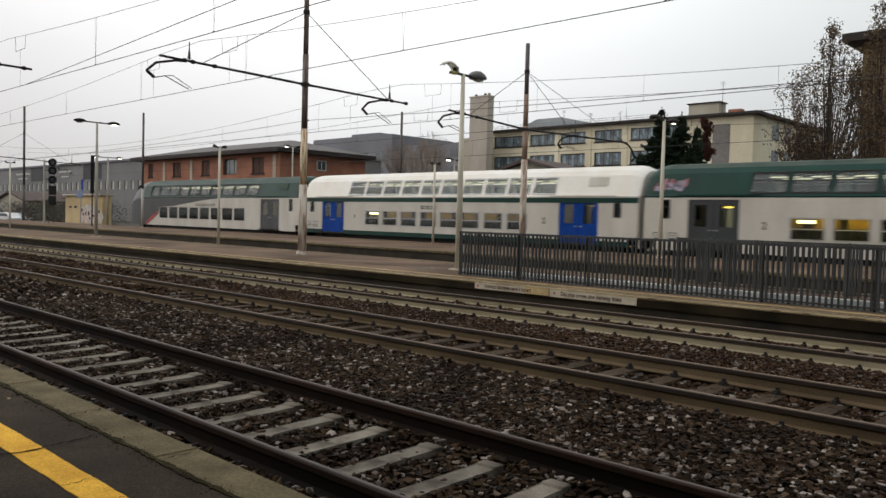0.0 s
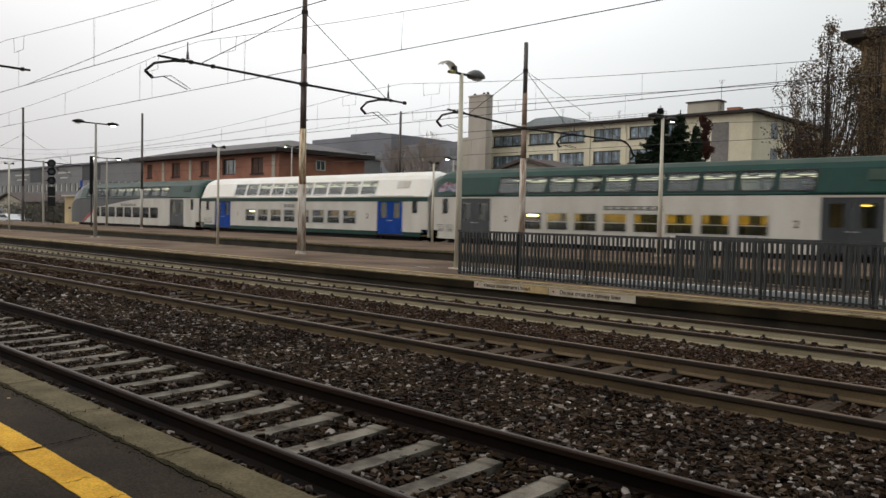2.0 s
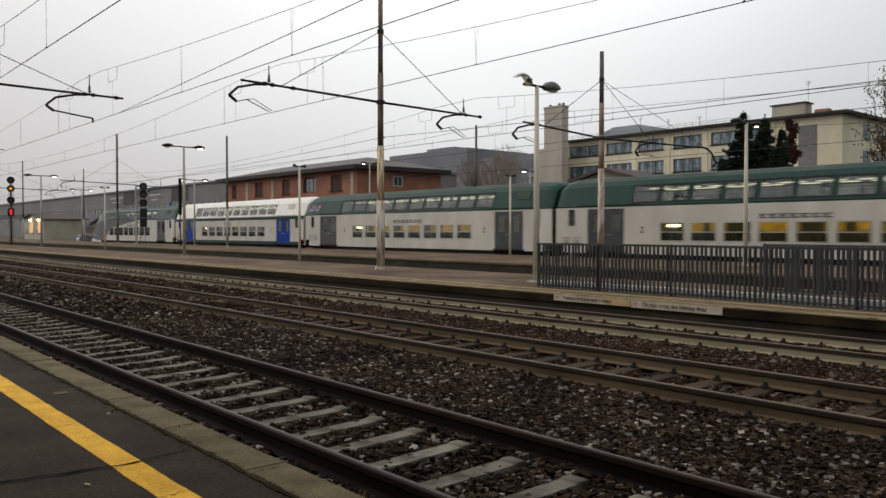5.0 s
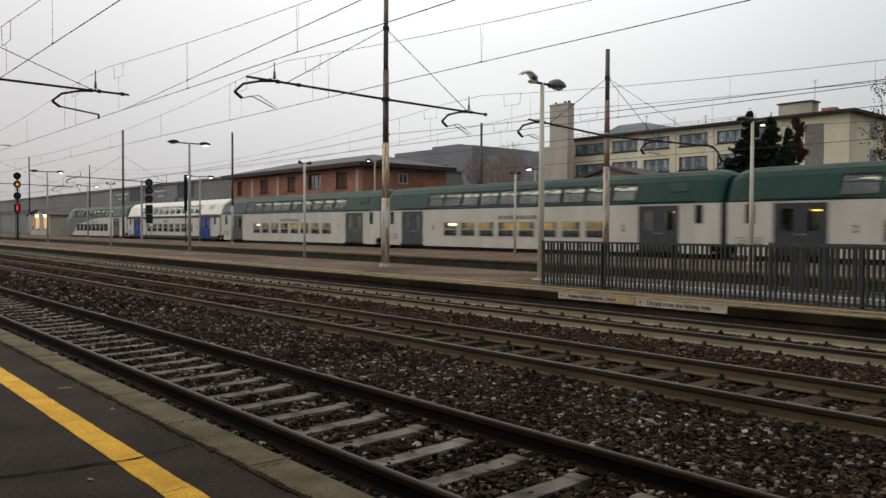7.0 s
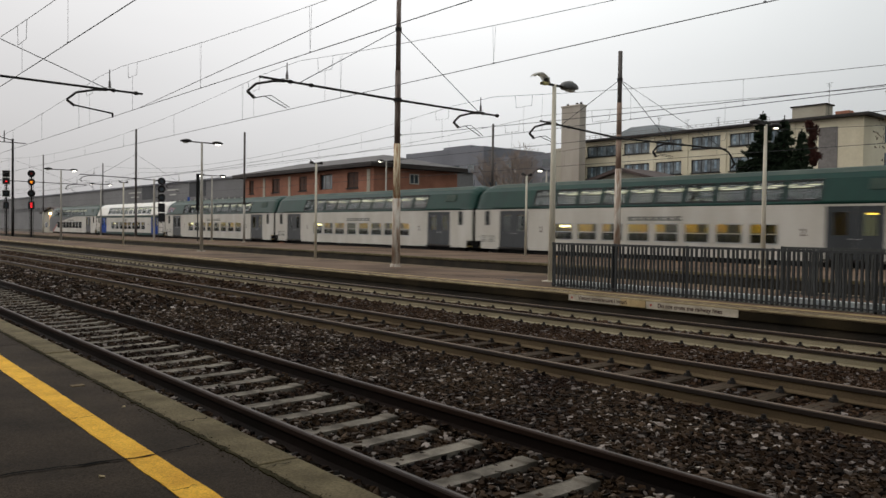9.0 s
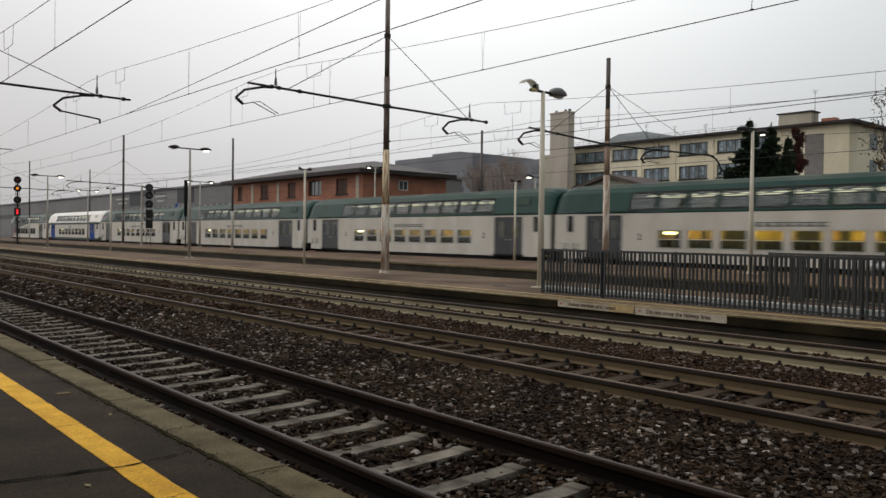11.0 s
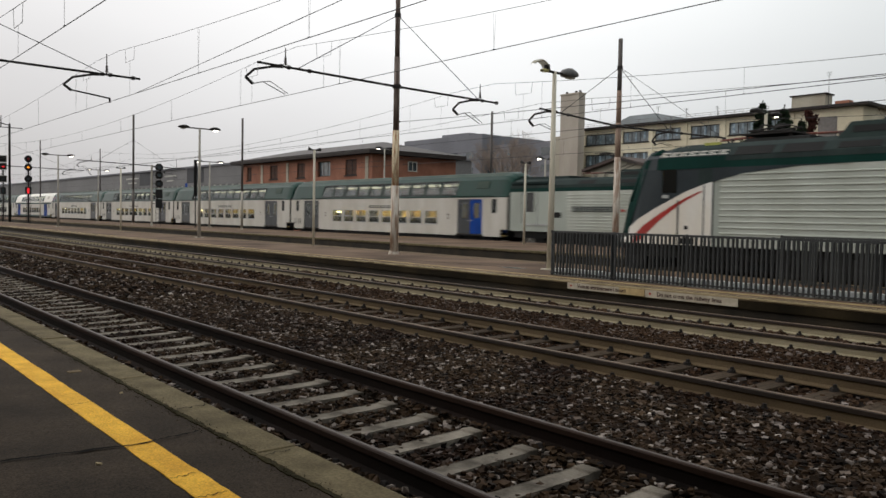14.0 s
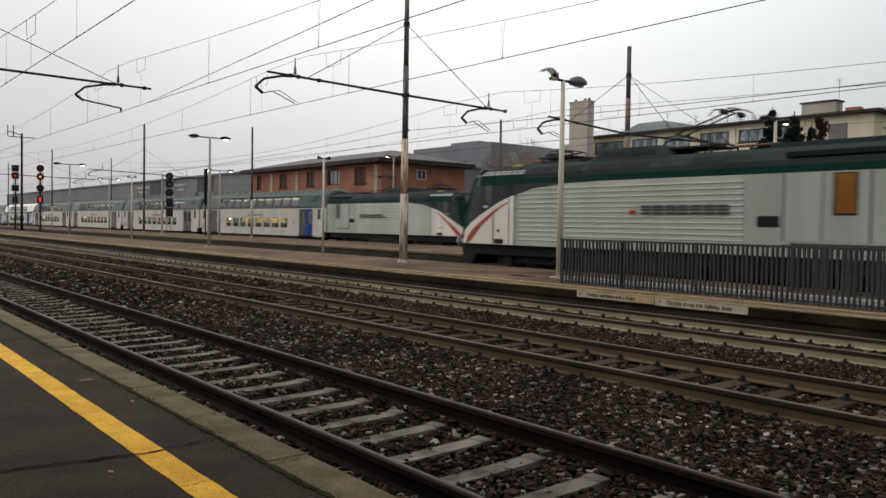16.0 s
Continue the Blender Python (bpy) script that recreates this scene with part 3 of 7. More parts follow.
part("coping_joint", ragged_strip(-110, 20, P2_EDGE + 0.345, P2_EDGE + 0.41, P2_Z + 0.005, 0.12, 0.008, 23), M_CRACK, p2, "dark open joint behind the coping")
part("coping_joint", ragged_strip(-110, 20, P2_EDGE + 0.075, P2_EDGE + 0.10, P2_Z + 0.008, 0.12, 0.004, 24), M_CRACK, p2, "dark groove along the coping edge")
part("safety_line", box(BM(), -150, 25, P2_EDGE + 0.62, P2_EDGE + 0.80, P2_Z - 0.02, P2_Z + 0.005), M_YELLOW_PALE, p2, "faded yellow line")
part("safety_line", box(BM(), -150, 25, P2_BACK - 0.80, P2_BACK - 0.62, P2_Z - 0.02, P2_Z + 0.005), M_COPING_BROWN, p2, "faded yellow line")

p3 = solid("platform_rear", box(BM(), -150, 25, P3_EDGE + 0.30, P3_BACK, -0.6, P3_Z), M_PAVE, "damp brownish rear island platform", kind="structure")
part("platform_wall", box(BM(), -150, 25, P3_EDGE + 0.04, P3_EDGE + 0.30, -0.6, P3_Z - 0.12), M_PLATFACE, p3, "dark concrete face")
coping_run(p3, P3_EDGE, P3_EDGE + 0.295, P3_Z - 0.09, P3_Z + 0.004, M_COPING, -110, 20, 3.0)


# ---- trains ----
M_MARK = surface("dark green-grey marking", lin(48, 58, 57), lin(36, 44, 43), 0.5, grain=10, blotch=3, bump=0.0, fine_amp=0.03)


def lettering(name, text, x, z, size, parent, y):
    c = bpy.data.curves.new(name, "FONT")
    c.body, c.size, c.extrude, c.offset = text, size, 0.001, size * 0.020
    c.materials.append(M_INK)
    ob = new(name, c)
    ob.parent = parent
    ob.matrix_basis = pose(x, y, z, 90, 0, 0)
    return ob


COACH = 24.4
WALL_Y = 1.40
TAPER = 0.75
UP0, UP1 = (1.375, 2.93), (1.07, 3.81)


def strip_wall(bm, spans, gaps, z0, z1, y0, y1):
    """Wall boxes over the spans of x left between the gaps."""
    x = spans[0]
    for g0, g1 in sorted(gaps):
        if g0 > x:
            box(bm, x, g0, y0, y1, z0, z1)
        x = g1
    if x < spans[1]:
        box(bm, x, spans[1], y0, y1, z0, z1)


def slant(bm, x0, x1, s, inset=0.0, depth=0.04, lo=0.0, hi=1.0):
    """A board on the slanting upper side, s = side, lo to hi up the slope."""
    (ya, za), (yb, zb) = UP0, UP1
    pts = []
    for f, d in ((lo, inset), (hi, inset), (hi, inset + depth), (lo, inset + depth)):
        pts.append((s * (ya + (yb - ya) * f - d), za + (zb - za) * f - d * 0.33))
    prism(bm, pts, x0, x1)


def bogie(parent, x):
    b = BM()
    box(b, x - 1.7, x + 1.7, -1.05, 1.05, 0.45, 0.78)
    for s in (-1, 1):
        box(b, x - 1.9, x + 1.9, s * 1.0 - 0.09, s * 1.0 + 0.09, 0.36, 0.66)
        for dx in (-1.28, 1.28):
            box(b, x + dx - 0.2, x + dx + 0.2, s * 1.06 - 0.12, s * 1.06 + 0.12, 0.28, 0.62)
    f = part("bogie", b, M_UNDER, parent, "sooty bogie frame, shade painted in")
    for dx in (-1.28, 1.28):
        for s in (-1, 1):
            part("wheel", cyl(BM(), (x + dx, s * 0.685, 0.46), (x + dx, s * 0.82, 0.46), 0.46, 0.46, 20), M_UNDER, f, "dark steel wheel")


def double_deck_coach(label, side, top, door_paints, band=None, sill=None, swoosh=False, group="train coaches", tubes=None):
    """A double-deck coach from x = 0 to COACH, rail top at z = 0."""
    t = thing("double_deck_coach", label, "train coach", group)
    a, b = 0.14, COACH - 0.14
    cab = 1.9 if swoosh else 0.0
    doors = [(19.7, 21.9)] if swoosh else [(2.15, 4.3), (20.1, 22.25)]
    wins = [(6.25 + 1.535 * i, 7.50 + 1.535 * i) for i in range(8)]
    ups = [(4.68 + 1.535 * i, 6.06 + 1.535 * i) for i in range(10)]
    if swoosh:
        wins = [(5.2 + 1.6 * i, 6.5 + 1.6 * i) for i in range(8)]
        ups = [(3.35 + 1.6 * i, 4.78 + 1.6 * i) for i in range(10)]
    ends = [(23.05, 23.42)] if swoosh else [(0.98, 1.35), (23.05, 23.42)]
    body, roof, lining = BM(), BM(), BM()
    grey = BM()
    for s in (-1, 1):
        ya, yb = s * WALL_Y, s * (WALL_Y - 0.05)
        y0, y1 = min(ya, yb), max(ya, yb)
        x0 = a + cab
        strip_wall(body, (x0 if swoosh else x0 + 0.5, b - 0.5), doors, 0.60 if not sill else 0.86, 1.02, y0, y1)
        strip_wall(body, (x0, b), doors, 1.02, 1.20, y0, y1)
        strip_wall(body, (x0, b), doors + wins, 1.20, 1.92, y0, y1)
        strip_wall(body, (x0, b), doors + wins + ends, 1.92, 2.06, y0, y1)
        strip_wall(body, (x0, b), doors + ends, 2.06, 2.72, y0, y1)
        box(body, x0, b, y0, y1, 2.72, 2.80)
        # slanting upper side with its window openings
        strip_slant(roof, (x0, b - TAPER) if swoosh else (x0 + TAPER, b - TAPER), ups, s)
        prism(roof, [(s * 1.405, 2.802), (s * 1.42, 2.86), (s * UP0[0], UP0[1]), (s * (UP0[0] - 0.06), UP0[1]), (s * 1.34, 2.802)], x0 if swoosh else x0 + TAPER, b - TAPER)
        prism(roof, [(s * UP1[0], UP1[1]), (s * 0.86, 4.03), (s * 0.81, 4.0), (s * (UP1[0] - 0.06), UP1[1])], x0 if swoosh else x0 + TAPER, b - TAPER)
    crown = BM()
    prism(crown, [(-0.862, 4.032), (-0.46, 4.22), (0, 4.29), (0.46, 4.22), (0.862, 4.032), (0.8, 3.99), (0, 4.2), (-0.8, 3.99)], a + cab if swoosh else a + TAPER, b - TAPER)
    part("body", body, side, t)
    part("roof", roof, top, t)
    part("roof_crown", crown, M_ROOF if top is M_GREEN else top, t, smooth=False)
    # rounded roof ends and end walls
    dome = [(1.405, 2.802), (1.42, 2.86), UP0, UP1, (0.862, 4.032), (0.46, 4.22), (0.0, 4.29)]
    dome = dome + [(-y, z) for y, z in dome[-2::-1]]
    for x, d in (((b, -1),) if swoosh else ((a, 1), (b, -1))):
        e = BM()
        rings = []
        for f in (0.0, 0.3, 0.55, 0.75, 0.9, 1.0):
            k = f ** 2.6
            rings.append([e.verts.new((x + d * TAPER * (1 - f), y * (1 - 0.075 * k), 2.802 + (z - 2.802) * (1 - 0.16 * k))) for y, z in dome])
        for r0, r1 in zip(rings, rings[1:]):
            for i in range(len(dome) - 1):
                e.faces.new((r0[i], r0[i + 1], r1[i + 1], r1[i]))
        e.faces.new(rings[-1])
        part("roof_end", e, top, t, "rounded roof end")
        e = BM()
        box(e, x - 0.04, x + 0.04, -1.34, 1.34, 0.6, 2.9)
        # near-black ends on green-topped coaches paint the shade of the coach gap
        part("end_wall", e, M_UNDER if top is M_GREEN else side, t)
    for x in ((b + 0.03,) if swoosh else (a - 0.03, b + 0.03)):
        g = BM()
        box(g, x - 0.11, x + 0.11, -0.75, 0.75, 1.0, 3.1)
        part("gangway", g, M_RUBBER, t, "black rubber gangway bellows")
    # bands
    if band:
        for s in (-1, 1):
            part("band", box(BM(), a, b, s * 1.402 - 0.006, s * 1.402 + 0.006, 2.56, 2.80), band, t, "dark green waist band")
    if sill:
        for s in (-1, 1):
            bm = BM()
            strip_wall(bm, (a + cab + 0.5, b - 0.5), doors, 0.62, 0.86, s * 1.40 - 0.02, s * 1.40 + 0.02)
            part("sill_band", bm, sill, t, "dark green lower band")
    # windows
    for s in (-1, 1):
        for w0, w1 in wins:
            fr = BM()
            y = s * 1.40
            for q in ((w0, w0 + 0.05, 1.2, 2.06), (w1 - 0.05, w1, 1.2, 2.06), (w0, w1, 1.2, 1.25), (w0, w1, 2.01, 2.06), (w0, w1, 1.60, 1.64)):
                box(fr, q[0], q[1], y - 0.018, y + 0.018, q[2], q[3])
            f = part("window", fr, M_RUBBER if swoosh else M_ALU, t, "framed lower window")
            part("pane", box(BM(), w0 + 0.04, w1 - 0.04, y - 0.006 - s * 0.02, y + 0.006 - s * 0.02, 1.24, 2.02), M_GLASS_DARK if swoosh else M_GLASS, f)
        for w0, w1 in ends:
            fr = BM()
            y = s * 1.40
            for q in ((w0, w0 + 0.03, 1.92, 2.72), (w1 - 0.03, w1, 1.92, 2.72), (w0, w1, 1.92, 1.96), (w0, w1, 2.68, 2.72), (w0, w1, 2.38, 2.42)):
                box(fr, q[0], q[1], y - 0.018, y + 0.018, q[2], q[3])
            f = part("window", fr, M_RUBBER, t, "small end window")
            part("pane", box(BM(), w0 + 0.03, w1 - 0.03, y - 0.006 - s * 0.02, y + 0.006 - s * 0.02, 1.94, 2.70), M_GLASS_DARK, f)
        for w0, w1 in ups:
            fr = BM()
            slant(fr, w0, w1, s, -0.012, 0.04, 0.02, 0.09)
            slant(fr, w0, w1, s, -0.012, 0.04, 0.91, 0.98)
            slant(fr, w0, w1, s, -0.012, 0.04, 0.58, 0.63)
            slant(fr, w0, w0 + 0.05, s, -0.012, 0.04, 0.02, 0.98)
            slant(fr, w1 - 0.05, w1, s, -0.012, 0.04, 0.02, 0.98)
            f = part("window", fr, M_RUBBER if top is M_GREEN else M_ALU, t, "slanting upper window")
            pn = BM()
            slant(pn, w0 + 0.04, w1 - 0.04, s, 0.012, 0.012, 0.05, 0.95)
            part("pane", pn, M_GLASS_UP, f)
        for (d0, d1), paint in zip(doors, door_paints):
            mid = (d0 + d1) / 2
            pair = paint if isinstance(paint, tuple) else (paint, paint)
            for p, q, leaf_paint in ((d0, mid - 0.01, pair[0]), (mid + 0.01, d1, pair[1])):
                lf = BM()
                y0, y1 = sorted((s * 1.36, s * 1.33))
                w0, w1 = p + 0.28, q - 0.28
                box(lf, p, q, y0, y1, 0.72, 1.62)
                box(lf, p, q, y0, y1, 2.50, 2.80)
                box(lf, p, w0, y0, y1, 1.62, 2.50)
                box(lf, w1, q, y0, y1, 1.62, 2.50)
                leaf = part("door", lf, leaf_paint, t, "double-leaf passenger door")
                part("pane", box(BM(), w0 - 0.02, w1 + 0.02, (y0 + y1) / 2 - 0.006, (y0 + y1) / 2 + 0.006, 1.6, 2.52), M_GLASS, leaf)
                hx = mid - 0.2 if q < mid else mid + 0.08
                part("handle", box(BM(), hx, hx + 0.12, s * 1.375 - 0.02, s * 1.375 + 0.02, 1.46, 1.5), M_ALU, leaf, "bright metal handle")
            part("step", box(BM(), d0 - 0.1, d1 + 0.1, min(s * 1.2, s * 1.45), max(s * 1.2, s * 1.45), 0.62, 0.70), M_STEEL, t, "worn metal entrance step")
            part("rain_gutter", box(BM(), d0 - 0.5, d1 + 0.9, s * 1.43 - 0.03, s * 1.43 + 0.03, 2.86, 2.92), top, t)
    if not swoosh:
        for s in (-1, 1):
            for u in (0.62, 1.3):
                gy = sorted((s * 1.40, s * 1.408))
                gr = BM()
                for q in ((u, u + 0.03, 0.98, 1.34), (u + 0.37, u + 0.40, 0.98, 1.34), (u, u + 0.4, 1.31, 1.34), (u, u + 0.4, 0.98, 1.01), (u + 0.1, u + 0.3, 1.06, 1.12), (u + 0.14, u + 0.26, 1.18, 1.23)):
                    box(gr, q[0], q[1], gy[0], gy[1], q[2], q[3])
                part("hatch_frame", gr, M_MARK, t, "grey outlined hatch")
    # saloons
    inn = BM()
    box(inn, a + 0.3 + cab, b - 0.3, -1.3, 1.3, 0.64, 0.70)
    box(inn, a + 0.3 + cab, b - 0.3, -1.3, 1.3, 2.50, 2.62)
    # added boards: yellow patches behind the windows that stand for lamp-lit areas
    for k in range(10):
        u = 5.0 + 1.535 * k + 0.25 * math.sin(k * 2.7)
        box(inn, u, u + 0.98 + 0.2 * math.cos(k * 1.9), 0.03, 0.06, 1.66, 2.5)
        box(inn, u, u + 0.75 + 0.2 * math.cos(k * 1.9), 0.11, 0.14, 1.66, 2.5)
    for x in (4.55, 19.95):
        box(inn, x - 0.03, x + 0.03, -1.3, 1.3, 0.7, 2.5)
    part("lining", inn, M_INNER, t, "yellow saloon lining and lit-patch boards")
    seats = BM()
    x = 5.2
    while x < 19.2:
        for y in (-0.78, 0.78):
            for z in (0.70, 2.62):
                w = 0.44 if z < 1 else 0.28
                box(seats, x, x + 0.12, y - w, y + w, z, z + (0.93 if z < 1 else 0.46))
                box(seats, x + 0.05, x + 0.46, y - w, y + w, z + 0.25, z + 0.38)
        x += 0.7675
    # dark centre board added for the unlit look between the yellow patches
    box(seats, 4.6, 20.0, 0.07, 0.10, 0.7, 2.5)
    rack = BM()
    for y in (-1.02, 1.02):
        for z in (3.42, 3.56):
            box(rack, 4.7, 19.9, y - 0.05, y + 0.05, z, z + 0.02)
    part("luggage_rack", rack, M_FRAME, t, "pale upper-deck luggage rack")
    part("seating", seats, M_SEAT, t, "rows of dark cloth seats")
    for y in (-0.75, 0.75):
        lamp = BM()
        xx = 6.4
        while xx < 18.4:
            box(lamp, xx, xx + 0.95, y - 0.09, y + 0.09, 2.40, 2.44)
            xx += 1.535
        part("saloon_light", lamp, tubes or (M_GLOW_VEST if swoosh else M_GLOW_WARM), t, "warm ceiling tubes")
        lamp = BM()
        xx = 5.2
        while xx < 19.4:
            box(lamp, xx, xx + 1.1, y * 0.9 - 0.04, y * 0.9 + 0.04, 3.60, 3.63)
            xx += 1.535
        part("saloon_light", lamp, M_GLOW_COOL, t, "cool ceiling tubes")
    if not swoosh:
        part("reading_lamp", cyl(BM(), (6.45, -1.12, 1.90), (7.05, -1.12, 1.90), 0.055, 0.055, 8), M_GLOW_BULB, t, "bright lamp behind the first window")
    for y in (-0.5,):
        v = BM()
        for xx in ((3.2, 21.2) if not swoosh else (21.2,)):
            box(v, xx - 0.12, xx + 0.12, -0.1, 0.3, 2.44, 2.47)
        part("saloon_light", v, M_GLOW_VEST, t, "dim vestibule light")
    # roof details, underframe
    for s in (-1, 1):
        vt = BM()
        slant(vt, 21.6, 22.6, s, -0.03, 0.05, 0.45, 0.9)
        part("vent", vt, M_ROOF if top is M_GREEN else M_CREAM, t, "roof vent grille")
        if s < 0:
            for xx, numeral in ((5.25, "1" if band else "2"), (19.2, "2")):
                if not swoosh:
                    lettering("class_numeral", numeral, xx - 0.05, 1.58, 0.40, t, -1.402)
        for k in range(3 if band else 7):
            u = 10.9 + 0.42 * k
            for za, zb in ((2.18, 2.23), (2.25, 2.295), (2.315, 2.36)):
                part("mark_bar", box(BM(), u, u + (0.36 if za != 2.25 else 0.22), s * 1.404 - 0.004, s * 1.404 + 0.004, za, zb), M_MARK, t, "dark operator mark bar")
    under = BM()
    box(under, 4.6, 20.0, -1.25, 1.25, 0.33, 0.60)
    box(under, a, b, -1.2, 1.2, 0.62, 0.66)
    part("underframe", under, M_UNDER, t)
    for x in (3.0, COACH - 3.0):
        bogie(t, x)
    return t


def strip_slant(bm, span, gaps, s):
    x = span[0]
    for g0, g1 in gaps:
        slant(bm, x, g0, s, 0.0, 0.06)
        x = g1
    slant(bm, x, span[1], s, 0.0, 0.06)


def cab_front(t):
    """The sloping driving cab of the leading coach, nose at x = 0, with its swept white livery."""
    prof = [(-1.4, 0.6), (1.4, 0.6), (1.4, 2.8), (1.37, 2.93), (1.09, 3.76), (0.86, 4.03), (0.46, 4.22), (0, 4.28), (-0.46, 4.22), (-0.86, 4.03), (-1.09, 3.76), (-1.37, 2.93), (-1.4, 2.8)]
    bm = BM()
    rings = []
    for x, sx, drop in ((2.1, 1.0, 0.0), (1.2, 0.98, 0.06), (0.4, 0.95, 0.4), (-0.2, 0.9, 0.95), (-0.5, 0.84, 1.6), (-0.6, 0.78, 2.2)):
        top = 4.28 - drop
        rings.append([bm.verts.new((x if z > 1 else x + 0.03, y * sx, min(z, 0.6 + (z - 0.6) * (top - 0.6) / 3.68))) for y, z in prof])
    for r0, r1 in zip(rings, rings[1:]):
        for i in range(len(prof)):
            j = (i + 1) % len(prof)
            bm.faces.new((r0[i], r0[j], r1[j], r1[i]))
    bm.faces.new(rings[-1])
    part("cab", bm, M_GREYPAINT, t, "dark grey driving cab", smooth=False)
    w = BM()
    quad_faces(w, [(-0.38, -1.0, 2.7), (-0.38, 1.0, 2.7), (0.5, 0.9, 3.9), (0.5, -0.9, 3.9), (-0.25, -1.0, 2.7), (-0.25, 1.0, 2.7), (0.65, 0.9, 3.9), (0.65, -0.9, 3.9)], BOXF)
    part("windscreen", w, M_RUBBER, t, "dark windscreen")
    for s in (-1, 1):
        y0, y1 = sorted((s * 1.401, s * 1.409))
        g = BM()
        slab_xz(g, [(2.0, 0.62), (3.0, 0.62), (3.9, 1.0), (5.0, 1.55), (5.15, 2.08), (7.0, 2.12), (9.6, 2.38), (12.0, 2.62), (14.5, 2.78), (14.5, 2.797), (2.0, 2.797)], y0, y1)
        part("side_panel", g, M_GREYPAINT, t, "dark grey swept side panel")
        r = BM()
        y0, y1 = sorted((s * 1.4095, s * 1.414))
        slab_xz(r, [(2.5, 0.66), (2.85, 0.66), (3.85, 1.05), (5.0, 1.62), (5.0, 1.78), (3.7, 1.25)], y0, y1)
        part("stripe", r, M_RED, t, "thin red swept stripe")


def nose_half(x):
    """Half width of the locomotive cab at x."""
    pts = ((-0.5, 0.99), (-0.25, 1.23), (0.2, 1.395), (1.0, 1.478), (2.72, 1.5), (9.0, 1.5))
    for (xa, ya), (xb, yb) in zip(pts, pts[1:]):
        if x <= xb:
            return ya + (yb - ya) * (x - xa) / (xb - xa)
    return 1.5


def nose_skin(name, parent, s, stations, proud, material, label):
    """A thin painted skin that follows the rounded cab side; stations = (x, z low, z high)."""
    bm = BM()
    rows = []
    for x, z0, z1 in stations:
        y = nose_half(x) + proud
        rows.append([bm.verts.new((x, s * yy, z)) for yy, z in ((y, z0), (y, z1), (y - 0.04, z1), (y - 0.04, z0))])
    for r0, r1 in zip(rows, rows[1:]):
        for i in range(4):
            bm.faces.new((r0[i], r0[(i + 1) % 4], r1[(i + 1) % 4], r1[i]))
    bm.faces.new(rows[0])
    bm.faces.new(rows[-1][::-1])
    part(name, bm, material, parent, label)


def locomotive(label, pane_m):
    """A single-cab electric locomotive, nose at x = 0, flat end at x = 15.3."""
    t = thing("locomotive", label, "locomotive", "electric locomotives")
    E = 15.3
    W = 1.50
    sec = [(-W, 0.98), (W, 0.98), (W, 3.08), (1.44, 3.40), (1.20, 3.62), (-1.20, 3.62), (-1.44, 3.40), (-W, 3.08)]
    body = BM()
    prism(body, sec, 2.72, E)
    part("body", body, M_LOCOPANEL, t, "grey-white locomotive body")
    cab = BM()
    rings = []
    for x, sx, lean in ((2.72, 1.0, 0.0), (1.0, 0.985, 0.05), (0.2, 0.93, 0.32), (-0.25, 0.82, 0.62), (-0.5, 0.66, 0.85)):
        rings.append([cab.verts.new((x + lean * max(0.0, (z - 1.5) / 2.1), y * sx, z)) for y, z in sec])
    k = len(sec)
    for r0, r1 in zip(rings, rings[1:]):
        for i in range(k):
            j = (i + 1) % k
            cab.faces.new((r0[i], r0[j], r1[j], r1[i]))
    cab.faces.new(rings[-1])
    part("cab", cab, M_LOCOGREY, t, "dark grey rounded cab")
    # green front pillar and roof edge
    for s in (-1, 1):
        gp = BM()
        tube(gp, [(-0.40, s * 1.0, 1.2), (-0.12, s * 1.08, 2.2), (0.26, s * 1.13, 3.1), (0.55, s * 1.12, 3.45), (0.95, s * 1.18, 3.56)], 0.13, 8)
        part("front_pillar", gp, M_LOCOGREEN, t, "dark green front pillar", smooth=True)
    def on_cab(u, z, s):
        """A point of the cab's skin, u along the unleaned plan."""
        ring = ((-0.5, 0.66, 0.85), (-0.25, 0.82, 0.62), (0.2, 0.93, 0.32), (1.0, 0.985, 0.05), (2.72, 1.0, 0.0))
        for (ua, sa, la), (ub, sb, lb) in zip(ring, ring[1:]):
            if u <= ub:
                f = (u - ua) / (ub - ua)
                sx, lean = sa + (sb - sa) * f, la + (lb - la) * f
                break
        half = W if z < 3.08 else W - 0.06 * (z - 3.08) / 0.32
        return (u + lean * max(0.0, (z - 1.5) / 2.1), s * (half * sx + 0.012), z)

    for s in (-1, 1):
        edge = BM()
        rows = []
        for k in range(12):
            z = 1.15 + 2.22 * k / 11
            u1 = -0.14 + 0.62 * (k / 11) ** 1.4
            rows.append([edge.verts.new(on_cab(-0.5 + (u1 + 0.5) * i / 4, z, s)) for i in range(5)])
        for r0, r1 in zip(rows, rows[1:]):
            for i in range(4):
                edge.faces.new((r0[i], r0[i + 1], r1[i + 1], r1[i]))
        part("nose_edge", edge, M_LOCOGREEN, t, "dark green nose edge")
    ws = BM()
    quad_faces(ws, [(-0.24, -0.9, 2.2), (-0.24, 0.9, 2.2), (0.28, 0.9, 3.45), (0.28, -0.9, 3.45), (-0.1, -0.9, 2.2), (-0.1, 0.9, 2.2), (0.42, 0.9, 3.45), (0.42, -0.9, 3.45)], BOXF)
    part("windscreen", ws, M_WINDOW, t, "dark windscreen")
    for s in (-1, 1):
        def ys(d0, d1):
            return sorted((s * (W + d0), s * (W + d1)))
        gr = BM()
        prism(gr, [(s * 1.508, 3.075), (s * 1.45, 3.40), (s * 1.41, 3.38), (s * 1.47, 3.075)], 0.95, E + 0.01)
        part("roof_edge", gr, M_LOCOGREEN, t, "dark green roof edge")
        gut = BM()
